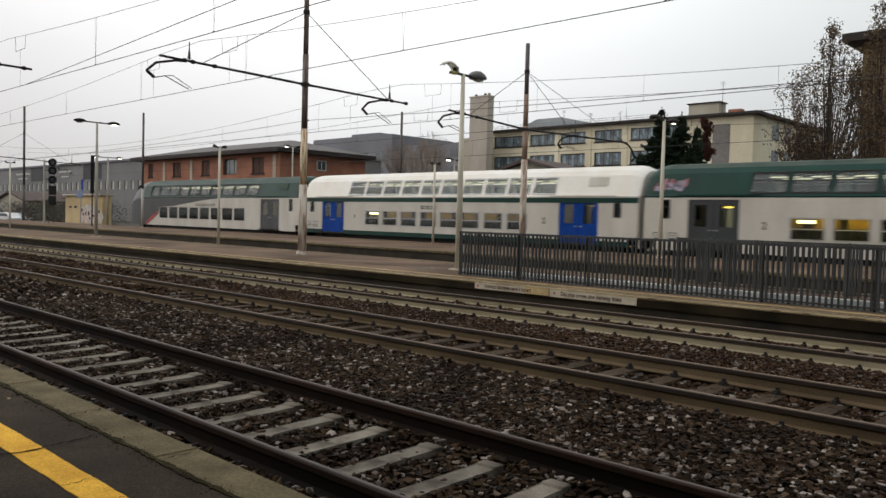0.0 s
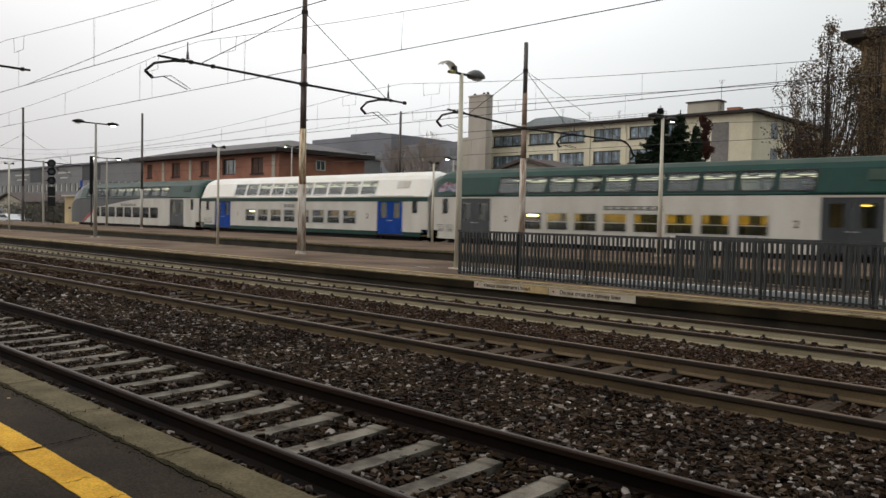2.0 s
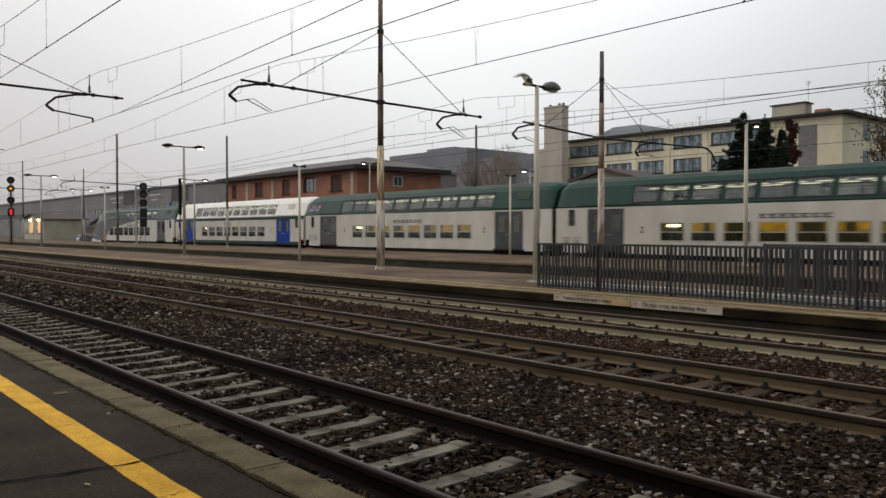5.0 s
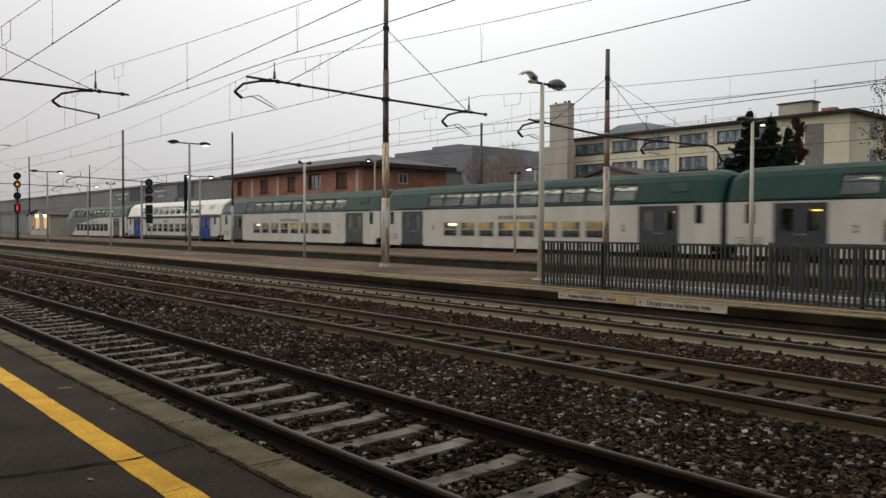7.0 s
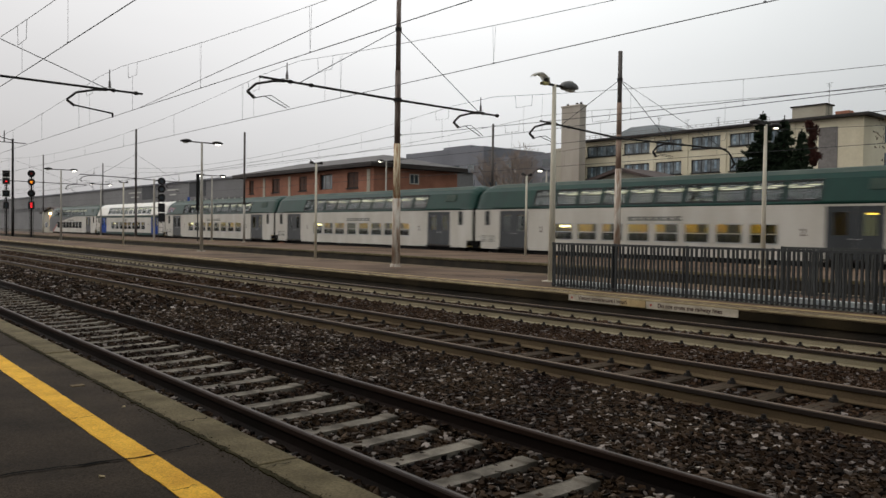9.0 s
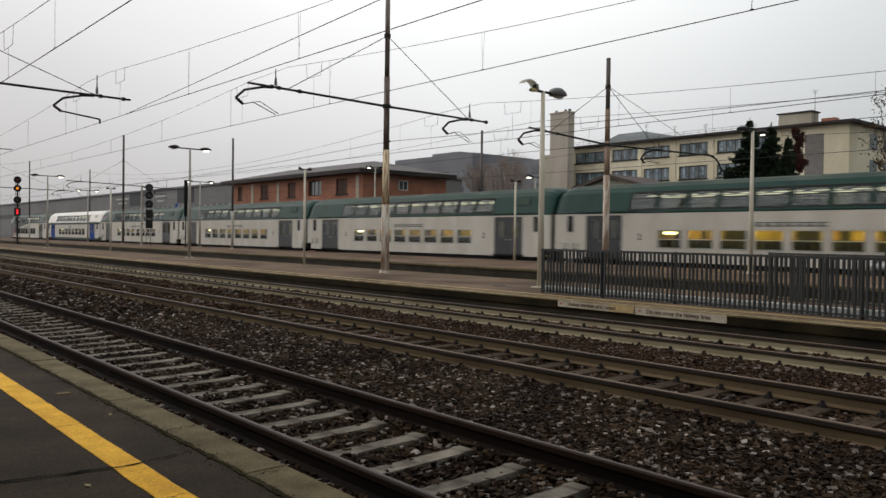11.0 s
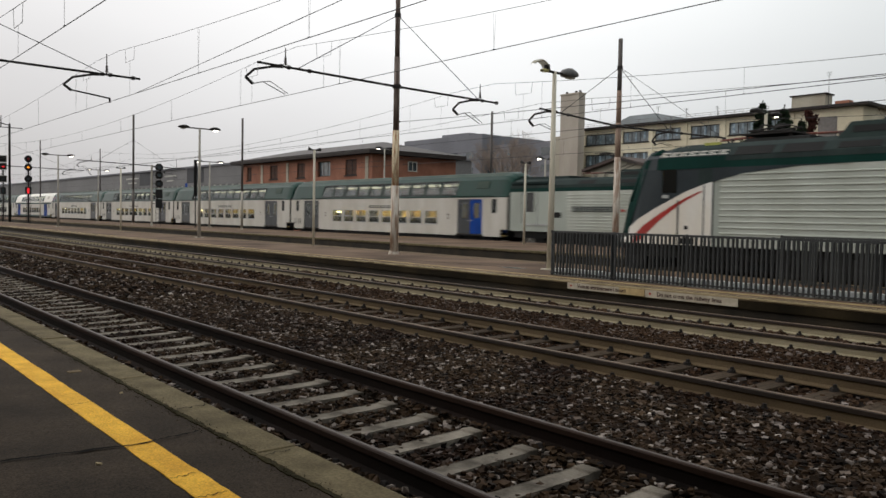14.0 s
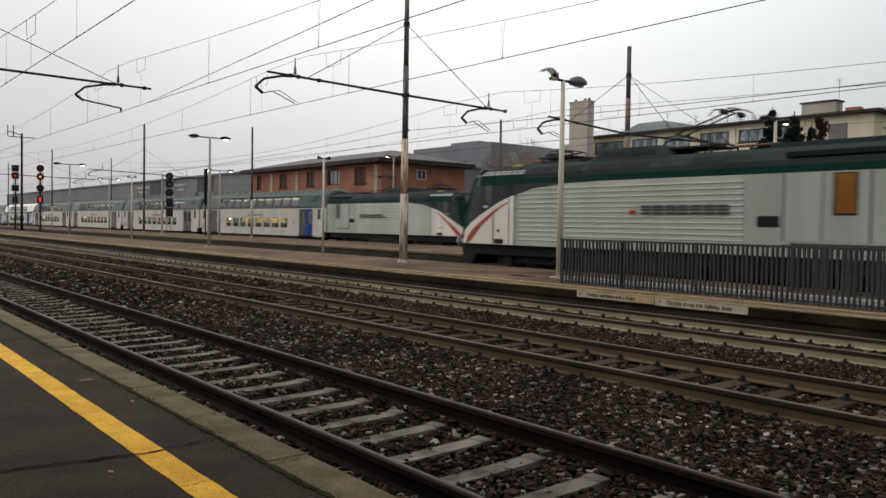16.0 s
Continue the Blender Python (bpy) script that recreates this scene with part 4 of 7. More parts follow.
        prism(gut, [(s * 1.482, 3.26), (s * 1.460, 3.405), (s * 1.42, 3.40), (s * 1.44, 3.26)], 3.05, E - 0.02)
        part("roof_gutter", gut, M_LOCOROOF, t, "sooty gutter above the green edge")
        nose_skin("swept_panel", t, s, [(-0.45, 0.99, 1.12), (-0.3, 0.99, 1.26), (-0.08, 0.99, 1.45), (0.30, 0.99, 1.69), (0.96, 0.99, 2.02), (1.48, 0.99, 2.26), (1.92, 0.99, 2.46), (2.30, 0.99, 2.59), (2.74, 0.99, 2.72)], 0.012, M_WHITE, "white swept nose panel")
        nose_skin("stripe", t, s, [(0.04, 1.0, 1.05), (0.2, 1.0, 1.24), (0.46, 1.12, 1.47), (0.66, 1.30, 1.60), (1.1, 1.67, 1.86), (1.5, 1.95, 2.08), (1.88, 2.19, 2.27), (2.4, 2.44, 2.48)], 0.02, M_RED, "red swept stripe")
        dk = BM()
        y0, y1 = ys(0.0, 0.03)
        slab_xz(dk, [(2.72, 2.70), (3.56, 2.91), (5.05, 3.05), (6.3, 3.078), (2.72, 3.078)], y0, y1)
        part("upper_panel", dk, M_LOCOGREY, t, "dark grey swept upper panel")
        sheet = BM()
        y0, y1 = ys(0.0, 0.008)
        slab_xz(sheet, [(2.95, 1.0), (11.2, 1.0), (11.2, 3.07), (6.3, 3.07), (5.05, 3.045), (3.56, 2.905), (2.95, 2.76)], y0, y1)
        part("side_sheet", sheet, M_LOCOWHITE, t, "off-white side sheet")
        ribs = BM()
        for i in range(12):
            z = 1.16 + 0.155 * i
            x0 = 2.95 if z < 2.72 else 3.0 + (z - 2.72) * 4.2
            prism(ribs, [(s * W, z), (s * (W + 0.034), z + 0.012), (s * (W + 0.034), z + 0.034), (s * W, z + 0.06)], x0, 11.2)
        part("corrugation", ribs, M_LOCOWHITE, t, "ribbed off-white side sheets")
        y0, y1 = ys(0.0, 0.012)
        part("seam", box(BM(), 2.72, 2.76, y0, y1, 1.0, 3.05), M_LOCOGREY, t)
        part("grille", box(BM(), 11.6, 12.2, y0, y1, 1.72, 2.0), M_UNDER, t, "dark ventilation grille")
        for p, q in ((12.32, 13.26), (13.28, 14.34)):
            d = part("door", box(BM(), p, q, y0, y1, 1.38, 3.04), M_LOCOPANEL, t, "grey-white sliding door", bevel=0.004)
            if q > 14:
                yy = sorted((s * (W + 0.010), s * (W + 0.018)))
                part("pane_frame", box(BM(), p + 0.23, p + 0.81, *sorted((s * (W + 0.004), s * (W + 0.0145))), 2.01, 3.03), M_RUBBER, d, "dark window frame")
                part("pane", box(BM(), p + 0.28, p + 0.76, yy[0], yy[1], 2.06, 3.0), pane_m, d, "door window")
        for xx in (12.28, 13.25, 14.36):
            part("seam", box(BM(), xx, xx + 0.03, y0 * 1.001, y1 * 1.001, 1.38, 3.05), M_LOCOGREY, t)
        part("sill", box(BM(), 12.3, 14.4, *sorted((s * 1.45, s * 1.56)), 1.30, 1.37), M_ALU, t, "bright door sill")
        w0 = BM()
        yy = sorted((s * (W * 0.95), s * (W * 0.985 + 0.024)))
        box(w0, 1.14, 1.60, yy[0], yy[1], 2.43, 3.10)
        part("cab_window", w0, M_CABGLASS, t, "dark cab side window", bevel=0.006)
        yy = sorted((s * (W + 0.03), s * (W + 0.05)))
        for i in range(7):
            x = 8.02 + 0.41 * i
            for za, zb in ((2.04, 2.11), (2.14, 2.20), (2.23, 2.30)):
                part("mark_bar", box(BM(), x, x + (0.36 if za != 2.145 else 0.24), yy[0], yy[1], za, zb), M_MARK, t, "dark operator mark bar")
        rs = BM()
        slab_xz(rs, [(7.58, 2.05), (7.84, 2.05), (7.84, 2.17), (7.63, 2.16)], yy[0], yy[1])
        part("operator_badge", rs, M_RED, t, "small red badge")
        part("window_plate", box(BM(), 1.16, 1.36, *sorted((s * 1.44, s * 1.512)), 2.28, 2.37), M_ALU, t, "pale plate below the cab window")
        for xx in (1.66, 2.46):
            part("door_seam", box(BM(), xx, xx + 0.03, *sorted((s * 1.45, s * 1.519)), 1.0, 2.22 if xx < 2 else 2.62), M_MARK, t, "dark cab door seam")
        part("soot_panel", box(BM(), 2.30, 2.72, *sorted((s * 1.44, s * 1.504)), 2.62, 3.06), M_LOCOROOF, t, "sooty louvred panel behind the cab")
        part("roof_plate", box(BM(), 2.16, 2.64, *sorted((s * 1.02, s * 1.06)), 3.66, 3.80), M_YELLOWPLATE, t, "yellow-green warning plate on the roof")
        part("roof_ledge", box(BM(), 12.3, E - 0.05, *sorted((s * 1.15, s * 1.49)), 3.46, 3.60), M_STEELGREEN, t, "grey ledge along the roof edge", bevel=0.02)
        yy = sorted((s * 1.44, s * 1.52))
        part("socket_box", box(BM(), 1.75, 2.2, yy[0], yy[1], 1.02, 1.18), M_UNDER, t, "dark socket box")
        part("filler_cap", box(BM(), 1.9, 2.0, yy[0], yy[1], 1.42, 1.52), M_UNDER, t, "small dark cap")
        for i in range(7):
            x = 1.0 + 0.30 * i
            bar = BM()
            for f0, f1, u0, u1 in ((0.1, 0.28, 0, 0.26), (0.42, 0.55, 0, 0.17), (0.68, 0.85, 0, 0.26)):
                prism(bar, [(s * (1.435 - 0.17 * f0), 3.425 + 0.16 * f0), (s * (1.435 - 0.17 * f1), 3.425 + 0.16 * f1), (s * (1.40 - 0.17 * f1), 3.40 + 0.16 * f1), (s * (1.40 - 0.17 * f0), 3.40 + 0.16 * f0)], x + u0, x + u1)
            part("mark_bar", bar, M_CREAM, t, "white operator mark bar on the roof edge")
    # roof equipment
    rf = BM()
    full = [(-1.45, 3.402), (1.45, 3.402), (1.21, 3.64), (1.0, 3.76), (-1.0, 3.76), (-1.21, 3.64)]
    rings = []
    for x, sy, top in ((0.42, 0.72, 3.44), (0.62, 0.84, 3.55), (0.9, 0.93, 3.66), (1.3, 0.985, 3.735), (1.9, 1.0, 3.76), (E - 0.05, 1.0, 3.76)):
        rings.append([rf.verts.new((x, y * sy, 3.402 + (z - 3.402) * (top - 3.402) / 0.358)) for y, z in full])
    for r0, r1 in zip(rings, rings[1:]):
        for i in range(6):
            j = (i + 1) % 6
            rf.faces.new((r0[i], r0[j], r1[j], r1[i]))
    rf.faces.new(rings[0])
    rf.faces.new(rings[-1][::-1])
    part("roof", rf, M_LOCOROOF, t, "dark grey-green roof")
    def roof_panel(x0, x1, f0, f1, label, parent):
        """Dark panels on both slanting roof sides, f0 to f1 up the slope."""
        for s in (-1, 1):
            b = BM()
            pts = [(s * (1.45 - 0.24 * f + d), 3.402 + 0.238 * f + d) for f, d in ((f0, 0.008), (f1, 0.008), (f1, -0.03), (f0, -0.03))]
            prism(b, pts, x0, x1)
            part("louvre", b, M_UNDER, parent, label)

    for x0, x1, f0, f1 in ((3.28, 4.30, -0.06, 0.9), (4.55, 5.55, -0.06, 0.9), (5.90, 6.86, 0.12, 0.78), (7.02, 8.08, 0.12, 0.78), (9.55, 10.60, 0.1, 0.85)):
        roof_panel(x0, x1, f0, f1, "dark roof louvre", t)
    hood = BM()
    quad_faces(hood, [(5.72, -1.14, 3.66), (8.68, -1.14, 3.66), (8.68, 1.14, 3.66), (5.72, 1.14, 3.66), (5.98, -0.96, 4.09), (8.2, -0.96, 4.09), (8.2, 0.96, 4.09), (5.98, 0.96, 4.09)], BOXF)
    hood = part("roof_hood", hood, M_HOOD, t, "raised dark grey-green roof hood", bevel=0.02)
    for s in (-1, 1):
        for x0, x1 in ((6.08, 7.05), (7.2, 8.14)):
            b = BM()
            prism(b, [(s * 1.086, 3.82), (s * 1.018, 3.98), (s * 0.98, 3.98), (s * 1.04, 3.82)], x0, x1)
            part("louvre", b, M_UNDER, hood, "dark louvre")
    b = BM()
    prism(b, [(-0.98, 3.72), (0.98, 3.72), (0.86, 3.90), (-0.86, 3.90)], 11.6, 15.1)
    part("roof_hood", b, M_STEELGREEN, t, "low grey-green roof hood", bevel=0.02)
    b = BM()
    prism(b, [(-0.7, 3.74), (0.7, 3.74), (0.6, 3.89), (-0.6, 3.89)], 3.1, 4.9)
    part("roof_box", b, M_UNDER, t, "dark roof equipment box", bevel=0.03)
    for x in (2.2, 2.9, 5.2, 8.9, 10.4, 11.2):
        part("roof_insulator", cyl(BM(), (x, 0.3, 3.72), (x, 0.3, 4.02), 0.07, 0.05, 8), M_INSUL, t, "brown roof insulator")
    for px, up_ in ((3.7, False), (9.0, True)):
        pg = BM()
        box(pg, px - 0.7, px + 0.7, -0.6, 0.6, 3.98, 4.03)
        for dx in (-0.6, 0.6):
            for y in (-0.5, 0.5):
                cyl(pg, (px + dx, y, 3.74), (px + dx, y, 3.98), 0.06, 0.04, 8)
        if up_:
            for y in (-0.3, 0.3):
                tube(pg, [(px + 0.6, y, 4.05), (px - 0.75, y * 0.8, 4.45), (px + 0.9, y * 0.6, 4.96)], 0.024, 6)
            for y in (-0.45, 0.45):
                cyl(pg, (px + 0.95, y - 0.12, 4.93), (px + 0.95, y + 0.12, 4.93), 0.09, 0.07, 8)
            hz = 5.02
            hx = px + 0.95
        else:
            for y in (-0.3, 0.3):
                tube(pg, [(px + 0.6, y, 4.05), (px - 0.7, y, 4.12), (px + 0.5, y, 4.2)], 0.025, 6)
            hz, hx = 4.24, px + 0.1
        for dx in (-0.22, 0.22):
            tube(pg, [(hx + dx, -0.85, hz - 0.22), (hx + dx, -0.62, hz - 0.03), (hx + dx, -0.4, hz), (hx + dx, 0.4, hz), (hx + dx, 0.62, hz - 0.03), (hx + dx, 0.85, hz - 0.22)], 0.02, 6)
        tube(pg, [(hx - 0.22, 0, hz), (hx + 0.22, 0, hz)], 0.03, 6)
        part("pantograph", pg, M_STEEL, t, "raised pantograph" if up_ else "folded pantograph")
    bus = BM()
    tube(bus, [(1.85, 0.3, 3.98), (2.9, 0.3, 4.03), (5.4, 0.3, 4.0)], 0.035, 6)
    tube(bus, [(8.7, 0.3, 4.0), (11.2, 0.3, 4.03)], 0.035, 6)
    part("busbar", bus, M_RUSTBAR, t, "brown roof busbar")
    un = BM()
    box(un, 0.35, E - 0.2, -1.3, 1.3, 0.62, 0.98)
    box(un, 5.6, 9.8, -1.35, 1.35, 0.32, 0.70)
    part("underframe", un, M_UNDER, t)
    pl = BM()
    slab_xz(pl, [(-0.4, 0.28), (0.1, 0.22), (0.6, 0.97), (-0.42, 0.97)], -1.1, 1.1)
    part("snow_plough", pl, M_UNDER, t, "black obstacle deflector")
    for y in (-0.87, 0.87):
        bf = BM()
        cyl(bf, (-0.3, y, 1.03), (-0.75, y, 1.03), 0.09, 0.09, 10)
        cyl(bf, (-0.75, y, 1.03), (-0.81, y, 1.03), 0.22, 0.2, 14)
        part("buffer", bf, M_ALU, t, "worn buffer")
        part("headlight", cyl(BM(), (-0.36, y * 0.85, 1.5), (-0.48, y * 0.85, 1.5), 0.12, 0.11, 14), M_GLOW_LAMP, t, "lit headlight")
    for x in (3.4, 11.9):
        bogie(t, x)
    return t


M_STEELGREEN = surface("dusty grey-green hood paint", lin(26, 40, 39), lin(18, 30, 30), 0.75, grain=10, blotch=1.2, bump=0.05, fine_amp=0.03, spec=0.12)
M_HOOD = surface("dusty dark hood paint", lin(44, 57, 54), lin(32, 43, 41), 0.7, grain=10, blotch=1.2, bump=0.05, fine_amp=0.04, spec=0.12)
M_RUSTBAR = surface("brown busbar", lin(122, 70, 56), lin(90, 54, 46), 0.6, grain=10, blotch=2, bump=0.0)
# No emission: the lit room behind the door pane is painted in amber.
M_INTERIOR_LIT = surface("door pane with lit interior painted in", lin(150, 96, 16), lin(104, 66, 14), 0.3, grain=4, blotch=1.5, bump=0.0, fine_amp=0.03)

white_coach = double_deck_coach("white double-deck coach with blue doors and green bands", M_CREAM, M_WHITE, (M_BLUE, M_BLUE), M_GREEN, M_GREEN, tubes=M_GLOW_VEST)
lead_coach = double_deck_coach("leading double-deck driving coach in grey, white and green", M_CREAM, M_GREEN, (M_GREYPAINT,), swoosh=True)
cab_front(lead_coach)
green_coach = double_deck_coach("off-white double-deck coach with green top and grey doors", M_CREAM, M_GREEN, (M_GREYPAINT, M_GREYPAINT))
TRAIN_Y = 31.80
train = [(lead_coach, -2), (white_coach, -1), (green_coach, 0)]
for i in (1, 2):
    train.append((copy_thing(green_coach, pose(0, 0, 0)), i))
last_coach = double_deck_coach("off-white double-deck coach with green top and one blue door leaf", M_CREAM, M_GREEN, (M_GREYPAINT, (M_GREYPAINT, M_BLUE)), tubes=M_GLOW_BRIGHT)
train.append((last_coach, 3))
loco_near = locomotive("off-white and dark green electric locomotive with red stripe, arriving", M_INTERIOR_LIT)
loco_rear = locomotive("off-white and dark green electric locomotive pushing the double-deck train", M_CABGLASS)
rr = random.Random(41)
for paint, inset, word, count, thin in ((M_GRAFFITI_RED, -0.008, "pink sprayed fill", 15, 0.16), (M_SPRAY_BLUE, -0.012, "pale blue sprayed shading", 9, 0.09), (M_SPRAY_DARK, -0.016, "dark sprayed outline", 9, 0.05)):
    tag = BM()
    for k in range(count):
        u = 0.5 + 1.4 * (k + rr.uniform(0, 1)) / count
        lo = rr.uniform(0.14, 0.42)
        hi = lo + rr.uniform(0.22, 0.42) * (1.0 if thin > 0.1 else 0.7)
        slant(tag, u, u + thin * rr.uniform(0.6, 1.5), -1, inset - 0.0005 * k, 0.02, lo, min(hi, 0.88))
        if k % 3 == 0:
            slant(tag, u, u + rr.uniform(0.2, 0.4), -1, inset - 0.0005 * k - 0.0003, 0.02, lo, lo + thin * 0.6)
    part("graffiti", tag, paint, green_coach, word)


# ---- overhead line ----
def overhead_line(y, z, sup, z_sup, sag, label, span=50.0, wire=0.008, first=0.0, pitch=7.1, loop=0.0, extra=()):
    """Contact wire, messenger and droppers of one track; sup = x of a support."""
    t = thing("overhead_line", label, "overhead wire", "overhead wires")
    part("contact_wire", cyl(BM(), (XW, y, z), (XE, y, z), wire, wire, 6), M_WIRE, t)

    def mz(x):
        u = ((x - sup) / span) % 1.0
        return z_sup - sag * 4 * u * (1 - u)
    ms = BM()
    pts = []
    x = -160.0
    while x <= XE:
        pts.append((x, y, mz(x)))
        x += span / 20
    tube(ms, pts, wire * 0.75, 5)
    part("messenger_wire", ms, M_WIRE, t)
    x = first - pitch * int((110 + first) / pitch)
    while x < XE:
        u = ((x - sup) / span) % 1.0
        if 0.06 < u < 0.94:
            d = BM()
            if loop:
                tube(d, [(x - loop, y, mz(x)), (x, y, z), (x + loop, y, mz(x))], 0.003, 4)
            else:
                cyl(d, (x, y, z), (x, y, mz(x)), 0.0035, 0.0035, 4)
            cyl(d, (x - 0.025, y, z + 0.01), (x + 0.025, y, z + 0.01), 0.016, 0.016, 6)
            part("dropper", d, M_WIRE, t)
        x += pitch
    for xx in (sup - 2.4, sup + 2.4) + extra:
        st = BM()
        h = mz(xx)
        tube(st, [(xx - 0.45, y, mz(xx - 0.45)), (xx - 0.4, y, h - 0.42), (xx + 0.4, y, h - 0.42), (xx + 0.45, y, mz(xx + 0.45))], 0.006, 4)
        tube(st, [(xx, y, h - 0.42), (xx, y, z)], 0.004, 4)
        part("stirrup", st, M_WIRE, t)
    return t


overhead_line(3.89, 4.94, -28.8, 6.55, 0.85, "overhead wires above the pale-sleepered track", wire=0.009, first=-15.5, pitch=6.4, extra=(-19.2,))
earth = thing("earth_wire", "sagging earth wire along the masts of the island platform", "overhead wire", "overhead wires")
bm = BM()
ring = None
for k in range(46):
    u = k / 20 % 1.0
    x, z = -73.3 + 2.5 * k, 5.08 - 1.68 * u * (1 - u)
    now = [bm.verts.new((x, 17.2 + 0.009 * math.cos(a * 1.2566), z + 0.009 * math.sin(a * 1.2566))) for a in range(5)]
    if ring:
        for i in range(5):
            bm.faces.new((ring[i], ring[(i + 1) % 5], now[(i + 1) % 5], now[i]))
    ring = now
part("wire", bm, M_WIRE, earth)
part("clamp", cyl(BM(), (-23.3, 17.05, 5.08), (-23.3, 17.24, 5.08), 0.03, 0.03, 8), M_STEEL, earth, "dark wire clamp")
line_b = overhead_line(8.6, 5.40, -28.8, 7.08, 0.85, "overhead wires above the timber-sleepered track", wire=0.009, first=-14.95, pitch=5.89, loop=0.05)
overhead_line(12.55, 5.50, -23.3, 7.04, 1.05, "overhead wires above the island platform track", wire=0.009, first=-13.4, pitch=6.6, loop=0.05)
overhead_line(21.15, 5.32, -23.3, 6.92, 1.2, "overhead wires behind the island platform", wire=0.010, first=-12.06, pitch=3.95)
overhead_line(23.8, 5.16, -21.8, 6.41, 0.75, "overhead wires along the rear platform edge", wire=0.010)
overhead_line(31.9, 5.13, -21.8, 6.34, 0.87, "overhead wires above the double-deck train", wire=0.011)
part("crossover_wire", cyl(BM(), (-25.9, 8.6, 5.40), (15, 5.47, 5.42), 0.008, 0.008, 6), M_WIRE, line_b, "wire that crosses to the next track")


def cantilever(parent, x, y_mast, z, tip, y_wire, z_wire, z_mess, straight=False):
    """A tube arm from the mast with insulator, registration arm and stay; tip = (y, z) of its end."""
    s = 1 if tip[0] > y_mast else -1
    arm = part("arm", cyl(BM(), (x, y_mast, z), (x, tip[0], tip[1]), 0.045, 0.038, 8), M_STEEL, parent, "dark steel tube arm")
    slope = (tip[1] - z) / (tip[0] - y_mast)

    def az(y):
        return z + slope * (y - y_mast)
    ins = BM()
    cyl(ins, (x, y_wire, az(y_wire)), (x, y_wire, z_mess), 0.022, 0.018, 8)
    for k in range(3):
        zz = az(y_wire) + 0.08 + 0.08 * k
        cyl(ins, (x, y_wire, zz), (x, y_wire, zz + 0.07), 0.07 - 0.012 * k, 0.03, 10)
    part("insulator", ins, M_INSUL, arm, "brown ribbed insulator")
    yb = y_wire - 0.9
    reg = BM()
    tube(reg, [(x, y_wire - 0.1, az(y_wire) - 0.02), (x, y_wire - 0.5, az(y_wire) - 0.06), (x, yb - 0.2, az(y_wire) - 0.22), (x, yb - 0.5, az(y_wire) - 0.5)], 0.04, 6)
    tube(reg, [(x, yb - 0.5, az(y_wire) - 0.5), (x, yb - 0.25, az(y_wire) - 0.68)], 0.05, 6)
    if straight:
        tube(reg, [(x, yb - 0.25, az(y_wire) - 0.66), (x, y_wire + 0.1, z_wire + 0.14)], 0.03, 6)
        tube(reg, [(x, y_wire + 0.1, z_wire + 0.15), (x, y_wire + 0.1, z_wire - 0.01)], 0.035, 6)
    else:
        tube(reg, [(x, yb - 0.25, az(y_wire) - 0.68), (x, yb + 0.1, az(y_wire) - 0.58), (x, y_wire, z_wire + 0.03)], 0.016, 6)
        tube(reg, [(x + 0.02, yb + 0.1, az(y_wire) - 0.58), (x + 0.1, yb + 0.3, az(y_wire) - 0.55), (x + 0.1, y_wire + 0.05, z_wire + 0.05)], 0.012, 5)
    part("registration_arm", reg, M_STEEL, arm, "curved registration arm")
    for yy in (y_wire - 0.15, y_wire + 0.12, y_wire + 0.9):
        part("clamp", cyl(BM(), (x, yy - 0.05, az(yy)), (x, yy + 0.05, az(yy)), 0.068, 0.068, 10), M_STEEL, arm)
    stay = BM()
    tube(stay, [(x, y_mast, z + 2.56), (x, y_wire + (0.5 if s < 0 else -0.1), az(y_wire) + 0.03)], 0.014, 5)
    part("stay", stay, M_WIRE, parent, "thin stay wire")


def mast(label, x, y, z0, height, steps, arms, straight=False):
    """A stepped tubular mast; steps = (z, radius, material) upwards."""
    t = thing("catenary_mast", label, "catenary mast", "catenary masts")
    for (za, r, m), (zb, r2, _) in zip(steps, steps[1:] + [(height, steps[-1][1] * 0.85, None)]):
        part("mast_section", cyl(BM(), (x, y, za), (x, y, zb), r, r * 0.94, 14), m, t, smooth=True)
    cb = BM()
    cyl(cb, (x, y, z0), (x, y, z0 + 0.10), steps[0][1] * 1.35, steps[0][1] * 1.25, 14)
    part("foot", cb, M_MAST_GREY, t)
    for zz, r in ([(arms[0][1], 0.155), (arms[0][1] + 2.56, 0.12)] if arms else []):
        part("bracket", cyl(BM(), (x, y, zz - 0.065), (x, y, zz + 0.065), r, r, 12), M_STEEL, t)
    for ym, zz, tip, yw, zw, zm in arms:
        cantilever(t, x, y, zz, tip, yw, zw, zm, straight)
    return t


MX = -23.3
M_MAST_DARK = surface("grey-brown mast paint", lin(96, 91, 88), lin(76, 69, 66), 0.7, 0.1, grain=20, blotch=2.5, bump=0.1, streak=(1, 1, 0.3))
M_MAST_TOP = surface("rust-brown weathered mast paint", lin(124, 111, 103), lin(72, 56, 48), 0.75, 0.0, grain=20, blotch=6, bump=0.15, streak=(1.6, 1.6, 0.25), contrast=0.3)
M_MAST_BROWN = surface("rusty grey-brown mast paint", lin(156, 136, 120), lin(112, 86, 72), 0.75, 0.0, grain=20, blotch=5, bump=0.15, streak=(2, 2, 0.15))
mast("tall rust-streaked catenary mast with two arms on the island platform", MX, 17.06, P2_Z, 10.4,
     [(P2_Z, 0.158, M_MAST_GREY), (2.75, 0.132, M_MAST_RUST), (4.75, 0.112, M_MAST_TOP), (7.4, 0.092, M_MAST_TOP)],
     [(17.06, 6.34, (11.56, 6.46), 12.55, 5.52, 7.04), (17.06, 6.34, (22.07, 6.28), 21.15, 5.34, 6.92)])
